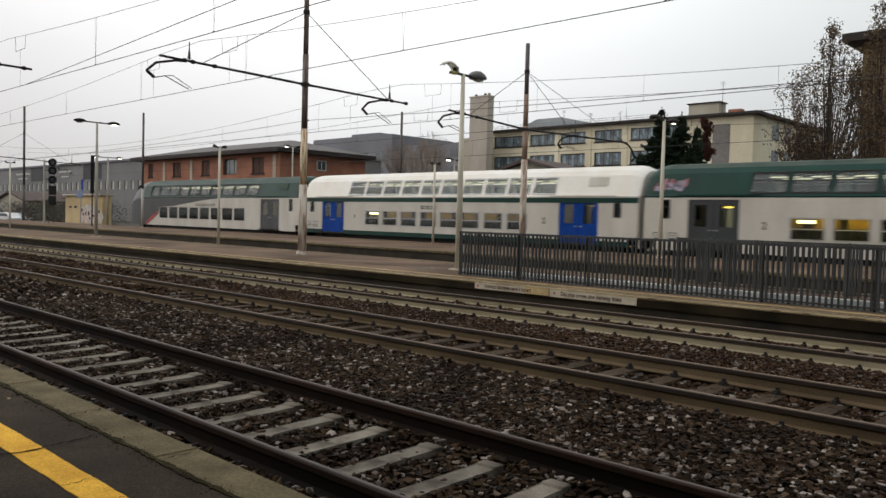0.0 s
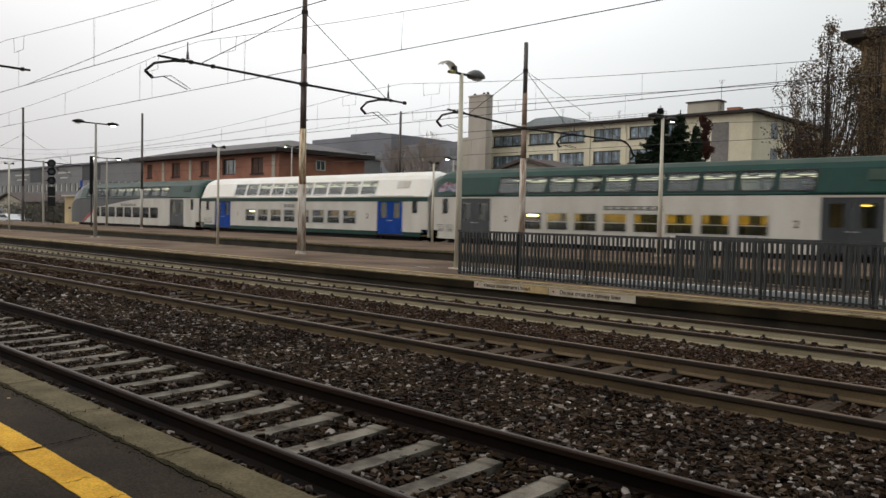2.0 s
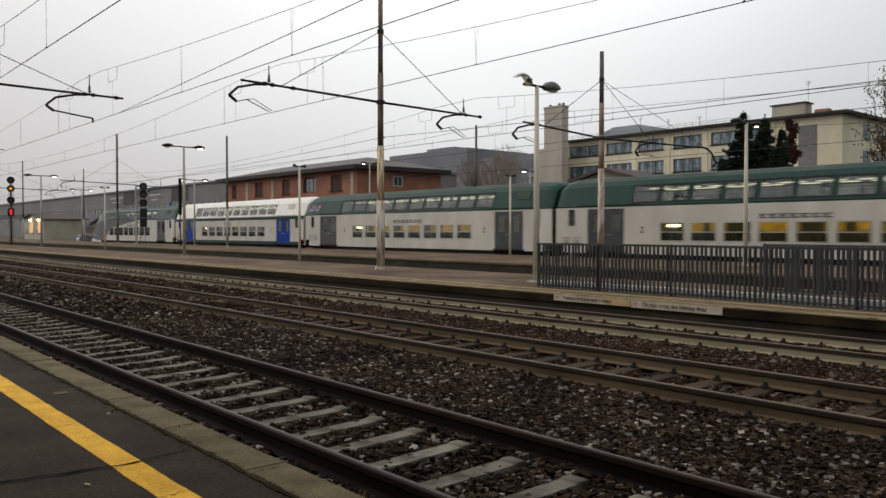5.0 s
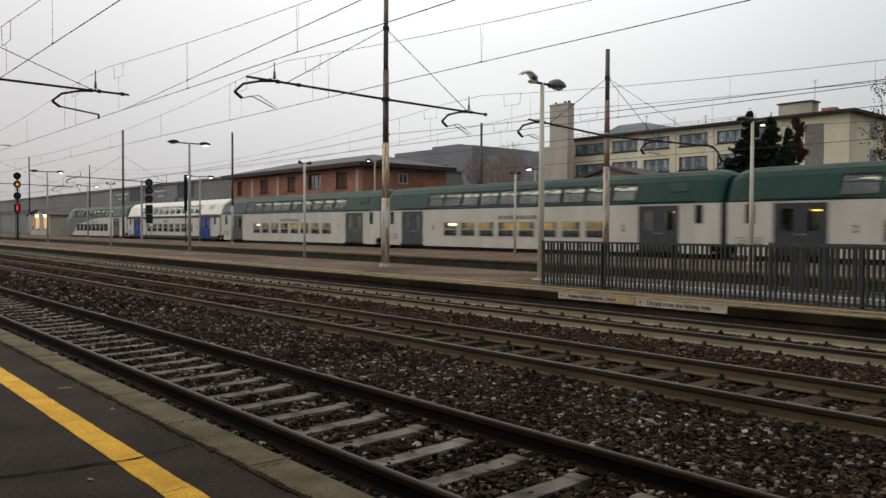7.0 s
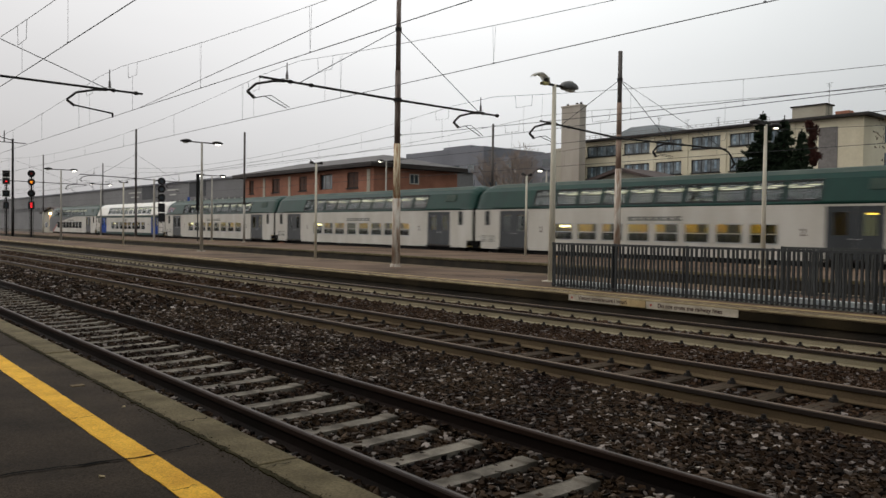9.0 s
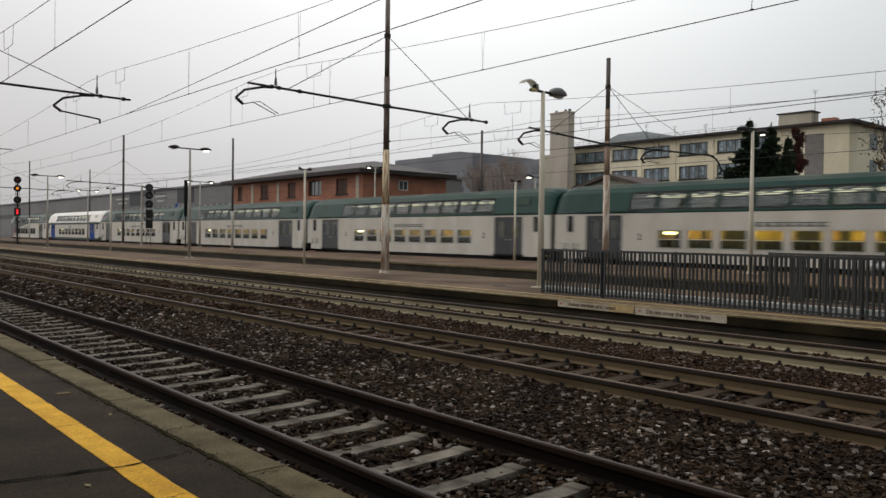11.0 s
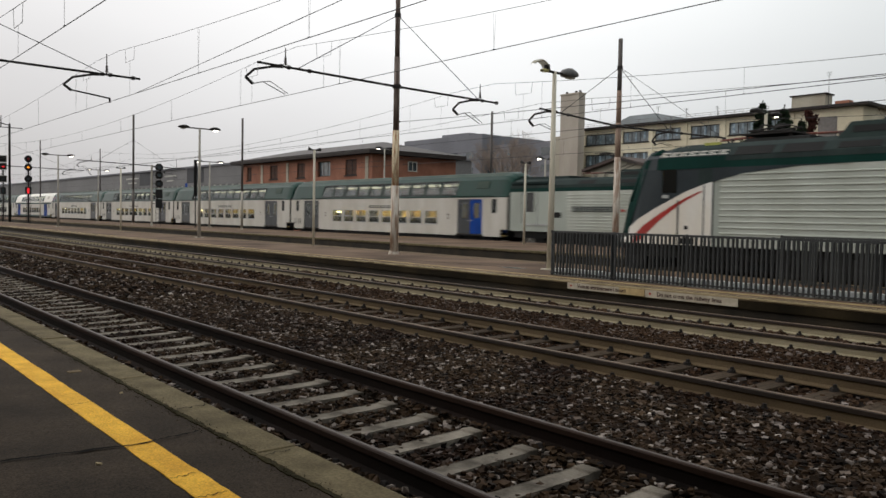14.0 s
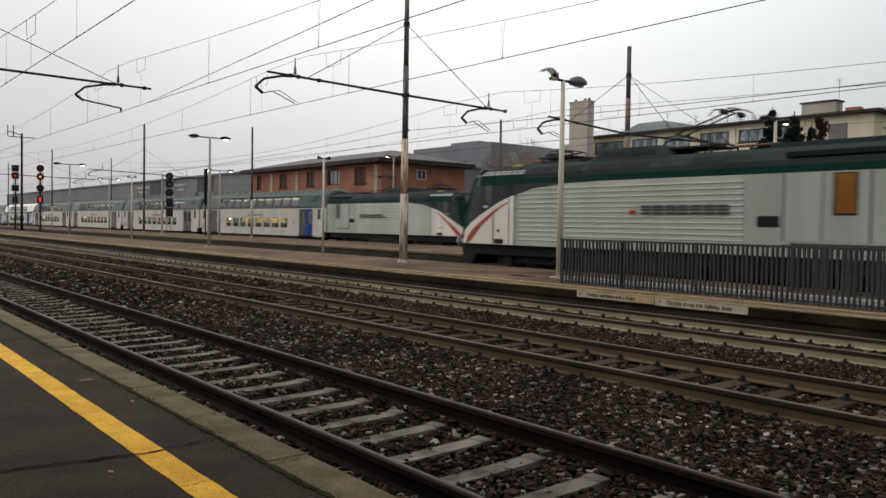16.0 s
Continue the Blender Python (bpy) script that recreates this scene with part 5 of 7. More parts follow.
rear_mast = mast("weathered catenary mast with two arms on the rear platform", -21.8, 28.0, P3_Z, 9.55,
     [(P3_Z, 0.15, M_MAST_GREY), (4.4, 0.125, M_MAST_BROWN), (5.9, 0.115, M_MAST_BROWN), (7.3, 0.10, M_MAST_DARK)],
     [(28.0, 5.75, (23.0, 6.02), 23.8, 5.18, 6.5), (28.0, 5.75, (36.7, 5.92), 31.9, 5.15, 6.55)])
part("stay", tube(BM(), [(-21.8, 28.0, 8.31), (-21.8, 36.5, 5.92)], 0.011, 5), M_WIRE, rear_mast, "thin stay wire")
drop = BM()
tube(drop, [(-21.8, 36.4, 5.90), (-21.8, 36.9, 5.80), (-21.8, 37.25, 5.55), (-21.8, 37.5, 5.18)], 0.045, 6)
tube(drop, [(-21.8, 37.5, 5.18), (-21.8, 37.2, 5.0)], 0.055, 6)
tube(drop, [(-21.8, 37.2, 5.0), (-21.8, 38.6, 5.12)], 0.018, 5)
part("registration_arm", drop, M_STEEL, rear_mast, "curved registration arm")
mast("tall grey catenary mast with two arms far along the line", -84.7, 28.0, P3_Z, 11.8,
     [(P3_Z, 0.13, M_MAST_DARK), (4, 0.11, M_MAST_DARK)],
     [(28.0, 6.6, (22.4, 6.75), 23.8, 5.2, 7.3), (28.0, 6.6, (33.6, 6.4), 32.6, 5.3, 7.3)])
mast("dark catenary mast with a long arm over two tracks", -28.8, 1.3, P1_Z, 10.5,
     [(P1_Z, 0.2, M_STEEL), (4.0, 0.17, M_STEEL)],
     [(1.3, 6.45, (9.74, 6.36), 8.6, 5.42, 7.08)], True)
for (x, y, z0, top, label) in ((-58.9, 28.0, P3_Z, 9.24, "bare grey catenary mast on the rear platform"), 
                               (-40.0, 37.5, -0.3, 9.0, "grey mast behind the double-deck train"), (-150, 27, 0, 11, "distant grey catenary mast"), (-119.9, 27, 0, 11.3, "distant slim grey catenary mast"), (-123.6, 36, -0.3, 10.9, "distant slim grey mast behind the rear tracks")):
    mast(label, x, y, z0, top, [(z0, 0.10, M_POLE_GREY), (3.4, 0.085, M_MAST_DARK)], [])


# ---- lamps ----
def lamp_post(label, x, y, z0, top, heads, lit, material, double=0.85, tall=0.75, glass_size=1.0):
    t = thing("platform_lamp", label, "lamp post", "platform lamps", pose(x, y, z0))
    h = top - z0
    part("pole", cyl(BM(), (0, 0, 0), (0, 0, h), 0.095, 0.055, 12), material, t, smooth=True)
    part("base_plate", box(BM(), -0.18, 0.18, -0.18, 0.18, 0, 0.03), material, t)
    part("crossbar", cyl(BM(), (0, -double, h - 0.02), (0, double, h - 0.02), 0.035, 0.035, 8), M_STEEL, t)
    for s in heads:
        hd = BM()
        y0 = s * double
        rings = []
        for a, w, lo, hi in ((-0.30, 0.07, 0.0, 0.07), (-0.24, 0.12, -0.03, 0.13), (-0.12, 0.15, -0.04, 0.18), (0.04, 0.15, -0.04, 0.19), (0.20, 0.13, -0.03, 0.14), (0.31, 0.07, 0.0, 0.06)):
            u = y0 + s * (a + 0.1)
            lo, hi = lo * tall, hi * tall
            rings.append([hd.verts.new(p) for p in ((-w, u, h + lo - 0.03), (-w, u, h + (lo + hi) / 2), (-w * 0.55, u, h + hi - 0.03), (w * 0.55, u, h + hi - 0.03), (w, u, h + (lo + hi) / 2), (w, u, h + lo - 0.03))])
        for r0, r1 in zip(rings, rings[1:]):
            for i in range(6):
                hd.faces.new((r0[i], r0[(i + 1) % 6], r1[(i + 1) % 6], r1[i]))
        hd.faces.new(rings[0])
        hd.faces.new(rings[-1][::-1])
        head = part("lamp_head", hd, M_HEADGREY if tall > 0.9 else M_STEEL, t, "grey lamp housing" if tall > 0.9 else "dark lamp housing", smooth=True)
        if tall > 0.9:
            cap = BM()
            tops = []
            for a, w, hi in ((-0.22, 0.10, 0.10), (-0.12, 0.13, 0.165), (0.04, 0.13, 0.175), (0.20, 0.11, 0.125), (0.27, 0.07, 0.08)):
                u = y0 + s * (a + 0.1)
                tops.append([cap.verts.new(p) for p in ((-w, u, h + hi * 0.62), (-w * 0.5, u, h + hi - 0.012), (w * 0.5, u, h + hi - 0.012), (w, u, h + hi * 0.62))])
            for r0, r1 in zip(tops, tops[1:]):
                for i in range(4):
                    cap.faces.new((r0[i], r0[(i + 1) % 4], r1[(i + 1) % 4], r1[i]))
            cap.faces.new(tops[0])
            cap.faces.new(tops[-1][::-1])
            part("lamp_dome", cap, M_POLE_GREY, head, "pale domed top", smooth=True)
        gl = BM()
        box(gl, -0.09 * glass_size, 0.09 * glass_size, y0 + s * 0.14 - 0.12 * glass_size, y0 + s * 0.14 + 0.12 * glass_size, h - 0.045 - 0.07 * glass_size, h - 0.045)
        part("lamp_glass", gl, M_GLOW_LAMP if s in lit else M_FRAME, head, "lit lamp glass" if s in lit else "unlit lamp glass", bevel=0.015)
    return t


lamp_post("ivory platform lamp with one broken open head beside the fence", -14.66, 16.0, P2_Z, 5.62, (1,), (), M_POLE, 0.5, 1.0)
broken = thing("broken_lamp_head", "broken lamp with its pale cover swung open on the ivory post", "lamp cover", m=pose(-14.66, 16.0, 5.61))
bm = BM()
shell = [(-0.30, 0.03), (-0.34, 0.14), (-0.42, 0.22), (-0.54, 0.26), (-0.67, 0.245), (-0.78, 0.20), (-0.86, 0.14)]
rows = []
for k, (y, z) in enumerate(shell):
    w = 0.14 * (1 - 0.35 * (k / 6) ** 2)
    rows.append([bm.verts.new((x, yy, zz)) for x, yy, zz in ((-w, y, z - 0.05), (-w * 0.6, y, z), (w * 0.6, y, z), (w, y, z - 0.05), (w * 0.55, y, z - 0.02), (-w * 0.55, y, z - 0.02))])
for r0, r1 in zip(rows, rows[1:]):
    for i in range(6):
        bm.faces.new((r0[i], r0[(i + 1) % 6], r1[(i + 1) % 6], r1[i]))
bm.faces.new(rows[0])
bm.faces.new(rows[-1][::-1])
part("cover", bm, M_COVER, broken, "pale curved cover", smooth=True)
part("lamp_socket", box(BM(), -0.08, 0.08, -0.50, -0.28, -0.05, 0.03), M_SOCKET, broken, "yellowed lamp socket", bevel=0.03)
part("hinge", box(BM(), -0.06, 0.06, -0.36, -0.24, 0.0, 0.16), M_STEEL, broken, "dark hinge", bevel=0.01)
lamp_post("grey double-headed platform lamp, one head lit", -42.5, 17.65, P2_Z, 6.33, (-1, 1), (1,), M_POLE_GREY, 0.8)
lamp_post("grey double-headed platform lamp, one head lit", -72.05, 17.6, P2_Z, 6.3, (-1, 1), (1,), M_POLE_GREY, 0.9)
lamp_post("grey double-headed rear platform lamp, both heads lit", -67.3, 28.9, P3_Z, 6.2, (-1, 1), (-1, 1), M_POLE_GREY, 0.9)
lamp_post("grey double-headed rear platform lamp, both heads lit", -100, 28.9, P3_Z, 6.6, (-1, 1), (-1, 1), M_POLE_GREY, 0.9)
lamp_post("ivory rear platform lamp, one head lit", -14.6, 27.2, P3_Z, 5.6, (-1, 1), (1,), M_POLE, 0.6, glass_size=0.6)
lamp_post("grey street lamp behind the train, lit", -54.8, 39.0, -0.4, 7.4, (-1, 1), (-1,), M_POLE_GREY, 0.5)
lamp_post("grey street lamp behind the train, lit", -37.7, 40.5, -0.4, 5.85, (-1, 1), (-1,), M_POLE_GREY, 0.5)


def speaker_post(label, x, y, z0, top):
    t = thing("loudspeaker_post", label, "loudspeaker post", "loudspeaker posts", pose(x, y, z0))
    h = top - z0
    part("pole", cyl(BM(), (0, 0, 0), (0, 0, h), 0.06, 0.05, 12), M_POLE, t, smooth=True)
    part("crossbar", cyl(BM(), (0, -0.2, h), (0, 0.2, h), 0.025, 0.025, 8), M_STEEL, t)
    for s in (-1, 1):
        part("loudspeaker", cyl(BM(), (0, s * 0.14, h + 0.02), (0, s * 0.30, h + 0.05), 0.035, 0.08, 12), M_STEEL, t, "small horn loudspeaker")


speaker_post("ivory post with two loudspeakers on the island platform", -31.17, 18.3, P2_Z, 4.55)
speaker_post("ivory post with two loudspeakers on the rear platform", -27.2, 27.8, P3_Z, 4.35)
speaker_post("ivory post with two loudspeakers far along the island platform", -58.0, 18.3, P2_Z, 4.7)


# ---- signals ----
def rail_signal(label, x, y, z0, lamps, r_target, r, aside=0.0, square=False):
    """lamps: (height, lens material) from the top down; the signal faces along the line towards the platforms."""
    t = thing("railway_signal", label, "railway signal", "railway signals", pose(x, y, z0, 0, 0, 77))
    top = lamps[0][0] - z0
    part("post", cyl(BM(), (-aside, 0.3, 0), (-aside, 0.3, top + 0.2), 0.1, 0.08, 10), M_POLE_GREY if aside else M_STEEL, t)
    if aside:
        br = BM()
        for z, _ in lamps:
            cyl(br, (-aside, 0.3, z - z0), (0, 0.1, z - z0), 0.03, 0.03, 6)
        part("bracket", br, M_STEEL, t)
    for k, (z, lens) in enumerate(lamps):
        z -= z0
        if k >= 3:
            bd = part("indicator", box(BM(), -0.3, 0.3, -0.08, 0.1, z - 0.4, z + 0.4), M_RUBBER, t, "dark square indicator box", bevel=0.02)
            part("lens", box(BM(), -0.09, 0.09, -0.1, -0.08, z - 0.26, z + 0.26), lens, bd, "indicator figure")
            continue
        if square:
            bd = part("target", box(BM(), -r_target, r_target, 0.0, 0.1, z - r_target, z + r_target), M_RUBBER, t, "square black signal target", bevel=0.02)
            rim = BM()
            for q in ((-1.0, 1.0, -1.0, -0.86), (-1.0, 1.0, 0.86, 1.0), (-1.0, -0.86, -0.86, 0.86), (0.86, 1.0, -0.86, 0.86)):
                box(rim, q[0] * r_target, q[1] * r_target, -0.006, 0.001, z + q[2] * r_target, z + q[3] * r_target)
            part("rim", rim, M_FRAME, bd, "pale painted rim")
        else:
            bd = part("target", cyl(BM(), (0, 0.0, z), (0, 0.1, z), r_target, r_target, 20), M_RUBBER, t, "round black signal target")
        part("hood", cyl(BM(), (0, -0.25, z + 0.02), (0, 0.0, z), r + 0.06, r + 0.04, 14, caps=False), M_RUBBER, bd)
        part("lens", cyl(BM(), (0, -0.03, z), (0, -0.01, z), r, r, 16), lens, bd, "signal lens")
    lad = BM()
    for dx in (-0.2, 0.2):
        cyl(lad, (dx, 0.55, 0), (dx, 0.55, top), 0.02, 0.02, 6)
    for k in range(int(top / 0.4)):
        cyl(lad, (-0.2, 0.55, 0.3 + 0.4 * k), (0.2, 0.55, 0.3 + 0.4 * k), 0.015, 0.015, 5)
    part("ladder", lad, M_STEEL, t)
    return t


rail_signal("black railway signal, all lamps dark", -71.7, 26.0, P3_Z, [(5.71, M_WINDOW), (4.99, M_WINDOW), (4.22, M_WINDOW), (3.29, M_RUBBER), (2.41, M_RUBBER)], 0.34, 0.17, 0.6)
rail_signal("black railway signal showing amber and red", -91.7, 19.5, 0.0, [(6.97, M_RED), (6.08, M_GLOW_AMBER), (4.88, M_WINDOW), (3.63, M_GLOW_RED)], 0.37, 0.12)
rail_signal("black railway signal showing red", -107.0, 20.0, 0.0, [(7.7, M_RUBBER), (6.81, M_GLOW_RED), (5.31, M_WINDOW), (3.87, M_WINDOW)], 0.42, 0.13, square=True)
totem = thing("hanging_board", "narrow dark board on a slim post on the rear platform", "board", m=pose(-63.4, 26.0, P3_Z, 0, 0, 60))
part("post", cyl(BM(), (0, 0, 0), (0, 0, 5.6), 0.05, 0.05, 8), M_STEEL, totem)
part("board", box(BM(), -0.13, 0.13, -0.06, 0.06, 2.6, 5.6), M_UNDER, totem, bevel=0.02)
signal_mast = mast("dark catenary mast with arms beside the signals", -105.4, 20.4, 0.0, 11.8, [(0.0, 0.16, M_STEEL), (5, 0.13, M_STEEL)], [(20.4, 6.8, (12.0, 7.0), 12.6, 5.5, 7.6), (20.4, 6.8, (28.8, 6.7), 27.6, 5.5, 7.6)])
part("crossarm", cyl(BM(), (-105.4, 19.0, 11.35), (-105.4, 21.8, 11.35), 0.05, 0.05, 8), M_STEEL, signal_mast, "short crossarm near the top")
for y in (18.9, 19.5):
    part("top_insulator", cyl(BM(), (-105.4, y, 11.4), (-105.4, y, 12.7), 0.07, 0.05, 8), M_INSUL, signal_mast, "upright line insulator")
part("crossarm", cyl(BM(), (-105.4, 18.8, 12.0), (-105.4, 20.4, 11.6), 0.05, 0.05, 8), M_STEEL, signal_mast, "insulator bracket")


# ---- stairwell fence on the island platform ----
def fence(label, y, x0, x1, z0, top, kerb, paint):
    t = thing("stairwell_fence", label, "fence", "stairwell fences")
    bar = BM()
    box(bar, -0.017, 0.017, -0.024, 0.024, z0 + 0.02, top - 0.06)
    me = finish("picket", bar, paint)
    x = x0 + 0.1
    k = 0
    while x < x1:
        piece("picket", me, t, pose(x, y, 0, random.uniform(-0.5, 0.5), random.uniform(-0.8, 0.8), random.uniform(-12, 12)))
        x += 0.104
    for z, h in ((top - 0.06, 0.05), (z0 + 0.05, 0.03)):
        part("rail", box(BM(), x0, x1, y - 0.02, y + 0.02, z, z + h), paint, t)
    x = x0
    while x <= x1:
        part("post", box(BM(), x - 0.02, x + 0.02, y + 0.021, y + 0.07, z0, top), paint, t, bevel=0.004)
        x += 1.9
    if kerb:
        part("kerb", box(BM(), x0, x1, y + 0.07, y + 0.24, z0 - 0.1, z0 + 0.17), M_TILE, t, "white glazed stairwell kerb")


fence("dark grey steel picket fence round the stairwell", 14.60, -13.35, 9.0, P2_Z, 1.36, True, M_FENCE)
fence("dark grey steel picket fence on the far side of the stairwell", 17.4, -8.9, 9.0, P2_Z, 1.36, False, M_FENCE_PALE)


# ---- warning sign on the platform face ----
sign = thing("warning_sign", "white warning plates with maroon lettering on the platform face", "sign")
SY = P2_EDGE - 0.008
part("plate", box(BM(), -11.78, -10.35, SY, SY + 0.012, 0.085, 0.225), M_SIGN, sign, "white plate")
part("plate", box(BM(), -10.35, -9.72, SY, SY + 0.012, 0.085, 0.225), M_SIGN_OLD, sign, "yellowed end of a plate")
part("plate", box(BM(), -9.70, -7.66, SY, SY + 0.012, 0.075, 0.225), M_SIGN, sign, "white plate")
lettering("lettering", "Vietato attraversare i binari", -11.50, 0.125, 0.118, sign, SY - 0.002)
lettering("lettering", "Do not cross the railway lines", -9.42, 0.118, 0.118, sign, SY - 0.002)
for x in (-11.68, -9.58):
    pic = BM()
    cyl(pic, (x, SY - 0.003, 0.155), (x, SY, 0.155), 0.024, 0.024, 16)
    part("pictogram", pic, M_RED, sign, "small red pictogram")


# ---- buildings ----
def frame_ring(x0, x1, z0, z1, w, y0, y1):
    """A rectangular frame of width w, as one closed ring."""
    bm = BM()
    rings = []
    for y, d in ((y0, 0), (y1, 0), (y1, w), (y0, w)):
        rings.append([bm.verts.new(p) for p in ((x0 + d, y, z0 + d), (x1 - d, y, z0 + d), (x1 - d, y, z1 - d), (x0 + d, y, z1 - d))])
    for a in range(4):
        r0, r1 = rings[a], rings[(a + 1) % 4]
        for i in range(4):
            bm.faces.new((r0[i], r1[i], r1[(i + 1) % 4], r0[(i + 1) % 4]))
    bmesh.ops.recalc_face_normals(bm, faces=bm.faces)
    return bm


def windows_on(parent, xs, z0, z1, y, depth, glass_m, frame_m, mull=2, sill=True):
    for x0, x1 in xs:
        w = part("window", frame_ring(x0, x1, z0, z1, 0.12, y + depth - 0.06, y + depth), frame_m, parent, "framed window")
        for k in range(1, mull):
            u = x0 + (x1 - x0) * k / mull
            part("mullion", box(BM(), u - 0.05, u + 0.05, y + depth - 0.06, y + depth - 0.002, z0 + 0.12, z1 - 0.12), frame_m, w)
        part("pane", box(BM(), x0 + 0.06, x1 - 0.06, y + depth - 0.03, y + depth + 0.01, z0 + 0.06, z1 - 0.06), glass_m, w)
        if sill:
            part("sill", box(BM(), x0 - 0.15, x1 + 0.15, y - 0.12, y + depth, z0 - 0.12, z0), frame_m, w)


def pierced_wall(bm, x0, x1, z0, z1, y, th, rows):
    """A wall along x with openings; rows = (za, zb, [(x0, x1)])."""
    z = z0
    for za, zb, xs in sorted(rows):
        box(bm, x0, x1, y, y + th, z, za)
        strip_wall(bm, (x0, x1), xs, za, zb, y, y + th)
        z = zb
    box(bm, x0, x1, y, y + th, z, z1)


# brick block
brick = thing("brick_building", "orange brick building with a wide dark hipped roof", "building", kind="")
BX0, BX1, BY0, BY1, BZ = -106.3, -73.2, 50.4, 62.4, 8.75
r_up = [(-104.4, -103.0), (-97.5, -95.3), (-90.1, -88.1), (-78.7, -76.3)]
r_low = [(-104.4, -103.0), (-97.5, -95.3), (-90.1, -88.1), (-85.0, -82.0), (-78.7, -76.3)]
r_all = r_up[:3] + [(-85.0, -82.0)] + r_up[3:]
w = BM()
pierced_wall(w, BX0, BX1, -0.5, BZ, BY0, 0.35, [(6.35, 8.2, r_all), (2.9, 4.7, r_low)])
box(w, BX0, BX0 + 0.35, BY0 + 0.35, BY1, -0.5, BZ)
box(w, BX1 - 0.35, BX1, BY0 + 0.35, BY1, -0.5, BZ)
box(w, BX0, BX1, BY1, BY1 + 0.35, -0.5, BZ)
part("wall", w, M_BRICK, brick, "orange brick wall")
windows_on(brick, r_up, 6.35, 8.2, BY0, 0.22, M_SHUTTER, M_EAVE)
windows_on(brick, [(-85.0, -82.0)], 6.35, 8.2, BY0, 0.33, M_WINDOW, M_EAVE, 3, False)
windows_on(brick, r_low, 2.9, 4.7, BY0, 0.22, M_WINDOW, M_SHUTTER)
sw = BM()
for q in ((55.4, 55.55, 6.9, 8.1), (56.65, 56.8, 6.9, 8.1), (55.4, 56.8, 6.9, 7.02), (55.4, 56.8, 7.98, 8.1), (56.05, 56.15, 6.9, 8.1)):
    box(sw, BX1 - 0.02, BX1 + 0.06, q[0], q[1], q[2], q[3])
sw = part("window", sw, M_FRAME, brick, "pale framed side window")
part("pane", box(BM(), BX1 - 0.02, BX1 + 0.03, 55.45, 56.75, 6.95, 8.05), M_WINDOW, sw)
rf = BM()
quad_faces(rf, [(BX0 - 1.2, BY0 - 1.0, 9.1), (BX1 + 1.0, BY0 - 1.0, 9.1), (BX1 + 1.0, BY1 + 1, 9.1), (BX0 - 1.2, BY1 + 1, 9.1), (-100, 56.2, 10.75), (-79.5, 56.2, 10.75), (-79.5, 56.9, 10.75), (-100, 56.9, 10.75)], BOXF)
part("fascia", box(BM(), BX0 - 1.3, BX1 + 1.1, BY0 - 1.1, BY1 + 1.1, 8.62, 9.10), M_EAVE, brick, "deep dark eaves board")
part("roof_house", box(BM(), -105.4, -93.0, 58.4, 61.8, 9.0, 10.7), M_DARKCLAD, brick, "pale low roof house")
for x in (-99.8, -92.6, -74.2):
    part("pier", box(BM(), x - 0.3, x + 0.3, BY0 - 0.06, BY0, -0.5, 8.38), M_PLASTER_GREY, brick, "pale rendered pier")
part("roof", rf, M_BRICKROOF, brick, "dark sheet roof with deep eaves")

# long cream building with a tower
cream = thing("cream_building", "long cream rendered building with wide windows and flat roof", "building")
CX0, CX1, CY, CZ = -83.5, -40.6, 98.5, 15.9
bays = [(-83.0, -77.2), (-75.7, -71.0), (-69.9, -65.5), (-63.9, -59.4), (-58.0, -54.1), (-52.4, -49.9)]
w = BM()
rows = [(13.5, 15.2, bays), (10.1, 12.0, bays), (6.6, 8.5, bays), (3.1, 5.0, bays)]
pierced_wall(w, CX0, CX1, -0.5, CZ, CY, 0.4, rows)
box(w, CX1 - 0.4, CX1, CY + 0.4, CY + 26, -0.5, CZ)
box(w, CX0, CX0 + 0.4, CY + 0.4, CY + 26, -0.5, CZ)
box(w, CX0, CX1, CY + 26, CY + 26.4, -0.5, CZ)
part("wall", w, M_PLASTER, cream, "cream rendered wall")
for za, zb, xs in rows:
    windows_on(cream, xs, za, zb, CY, 0.25, M_CURTAIN, M_STEEL, 3)
    for x0, x1 in xs:
        for k in range(1, 7):
            if k % 2:
                u = x0 + (x1 - x0) * k / 6.0
                part("blind", box(BM(), u - 0.22, u + 0.16, CY + 0.17, CY + 0.21, za + 0.15 + 0.2 * (k % 3), zb - 0.15), M_BLIND, cream, "pale blind behind the glass")
for x in (-76.5, -70.45, -64.7, -58.7, -53.3, -49.2):
    part("pilaster", box(BM(), x - 0.28, x + 0.28, CY - 0.12, CY, -0.5, CZ), M_PLASTER, cream)
part("wall_panel", box(BM(), -45.9, -43.6, CY - 0.06, CY, 0, 14.9), M_PANEL, cream, "grey vertical wall panel")
for k in range(4):
    for za in (13.2, 9.9, 6.4):
        yy = 104.6 + 4.2 * k
        part("window", box(BM(), CX1 - 0.02, CX1 + 0.04, yy, yy + 2.2, za, za + 2.0), M_WINDOW, cream, "dark side window")
part("roof", box(BM(), CX0 - 0.4, CX1 + 0.9, CY - 0.9, CY + 27, CZ, CZ + 0.35), M_EAVE, cream, "flat brown-edged roof")
hut = part("roof_house", box(BM(), -51.4, -47.0, CY + 4, CY + 6, CZ + 0.35, CZ + 2.5), M_PLASTER_GREY, cream, "rooftop machine room")
part("roof_cap", box(BM(), -51.6, -46.8, CY + 3.8, CY + 6.2, CZ + 2.5, CZ + 2.66), M_EAVE, hut)
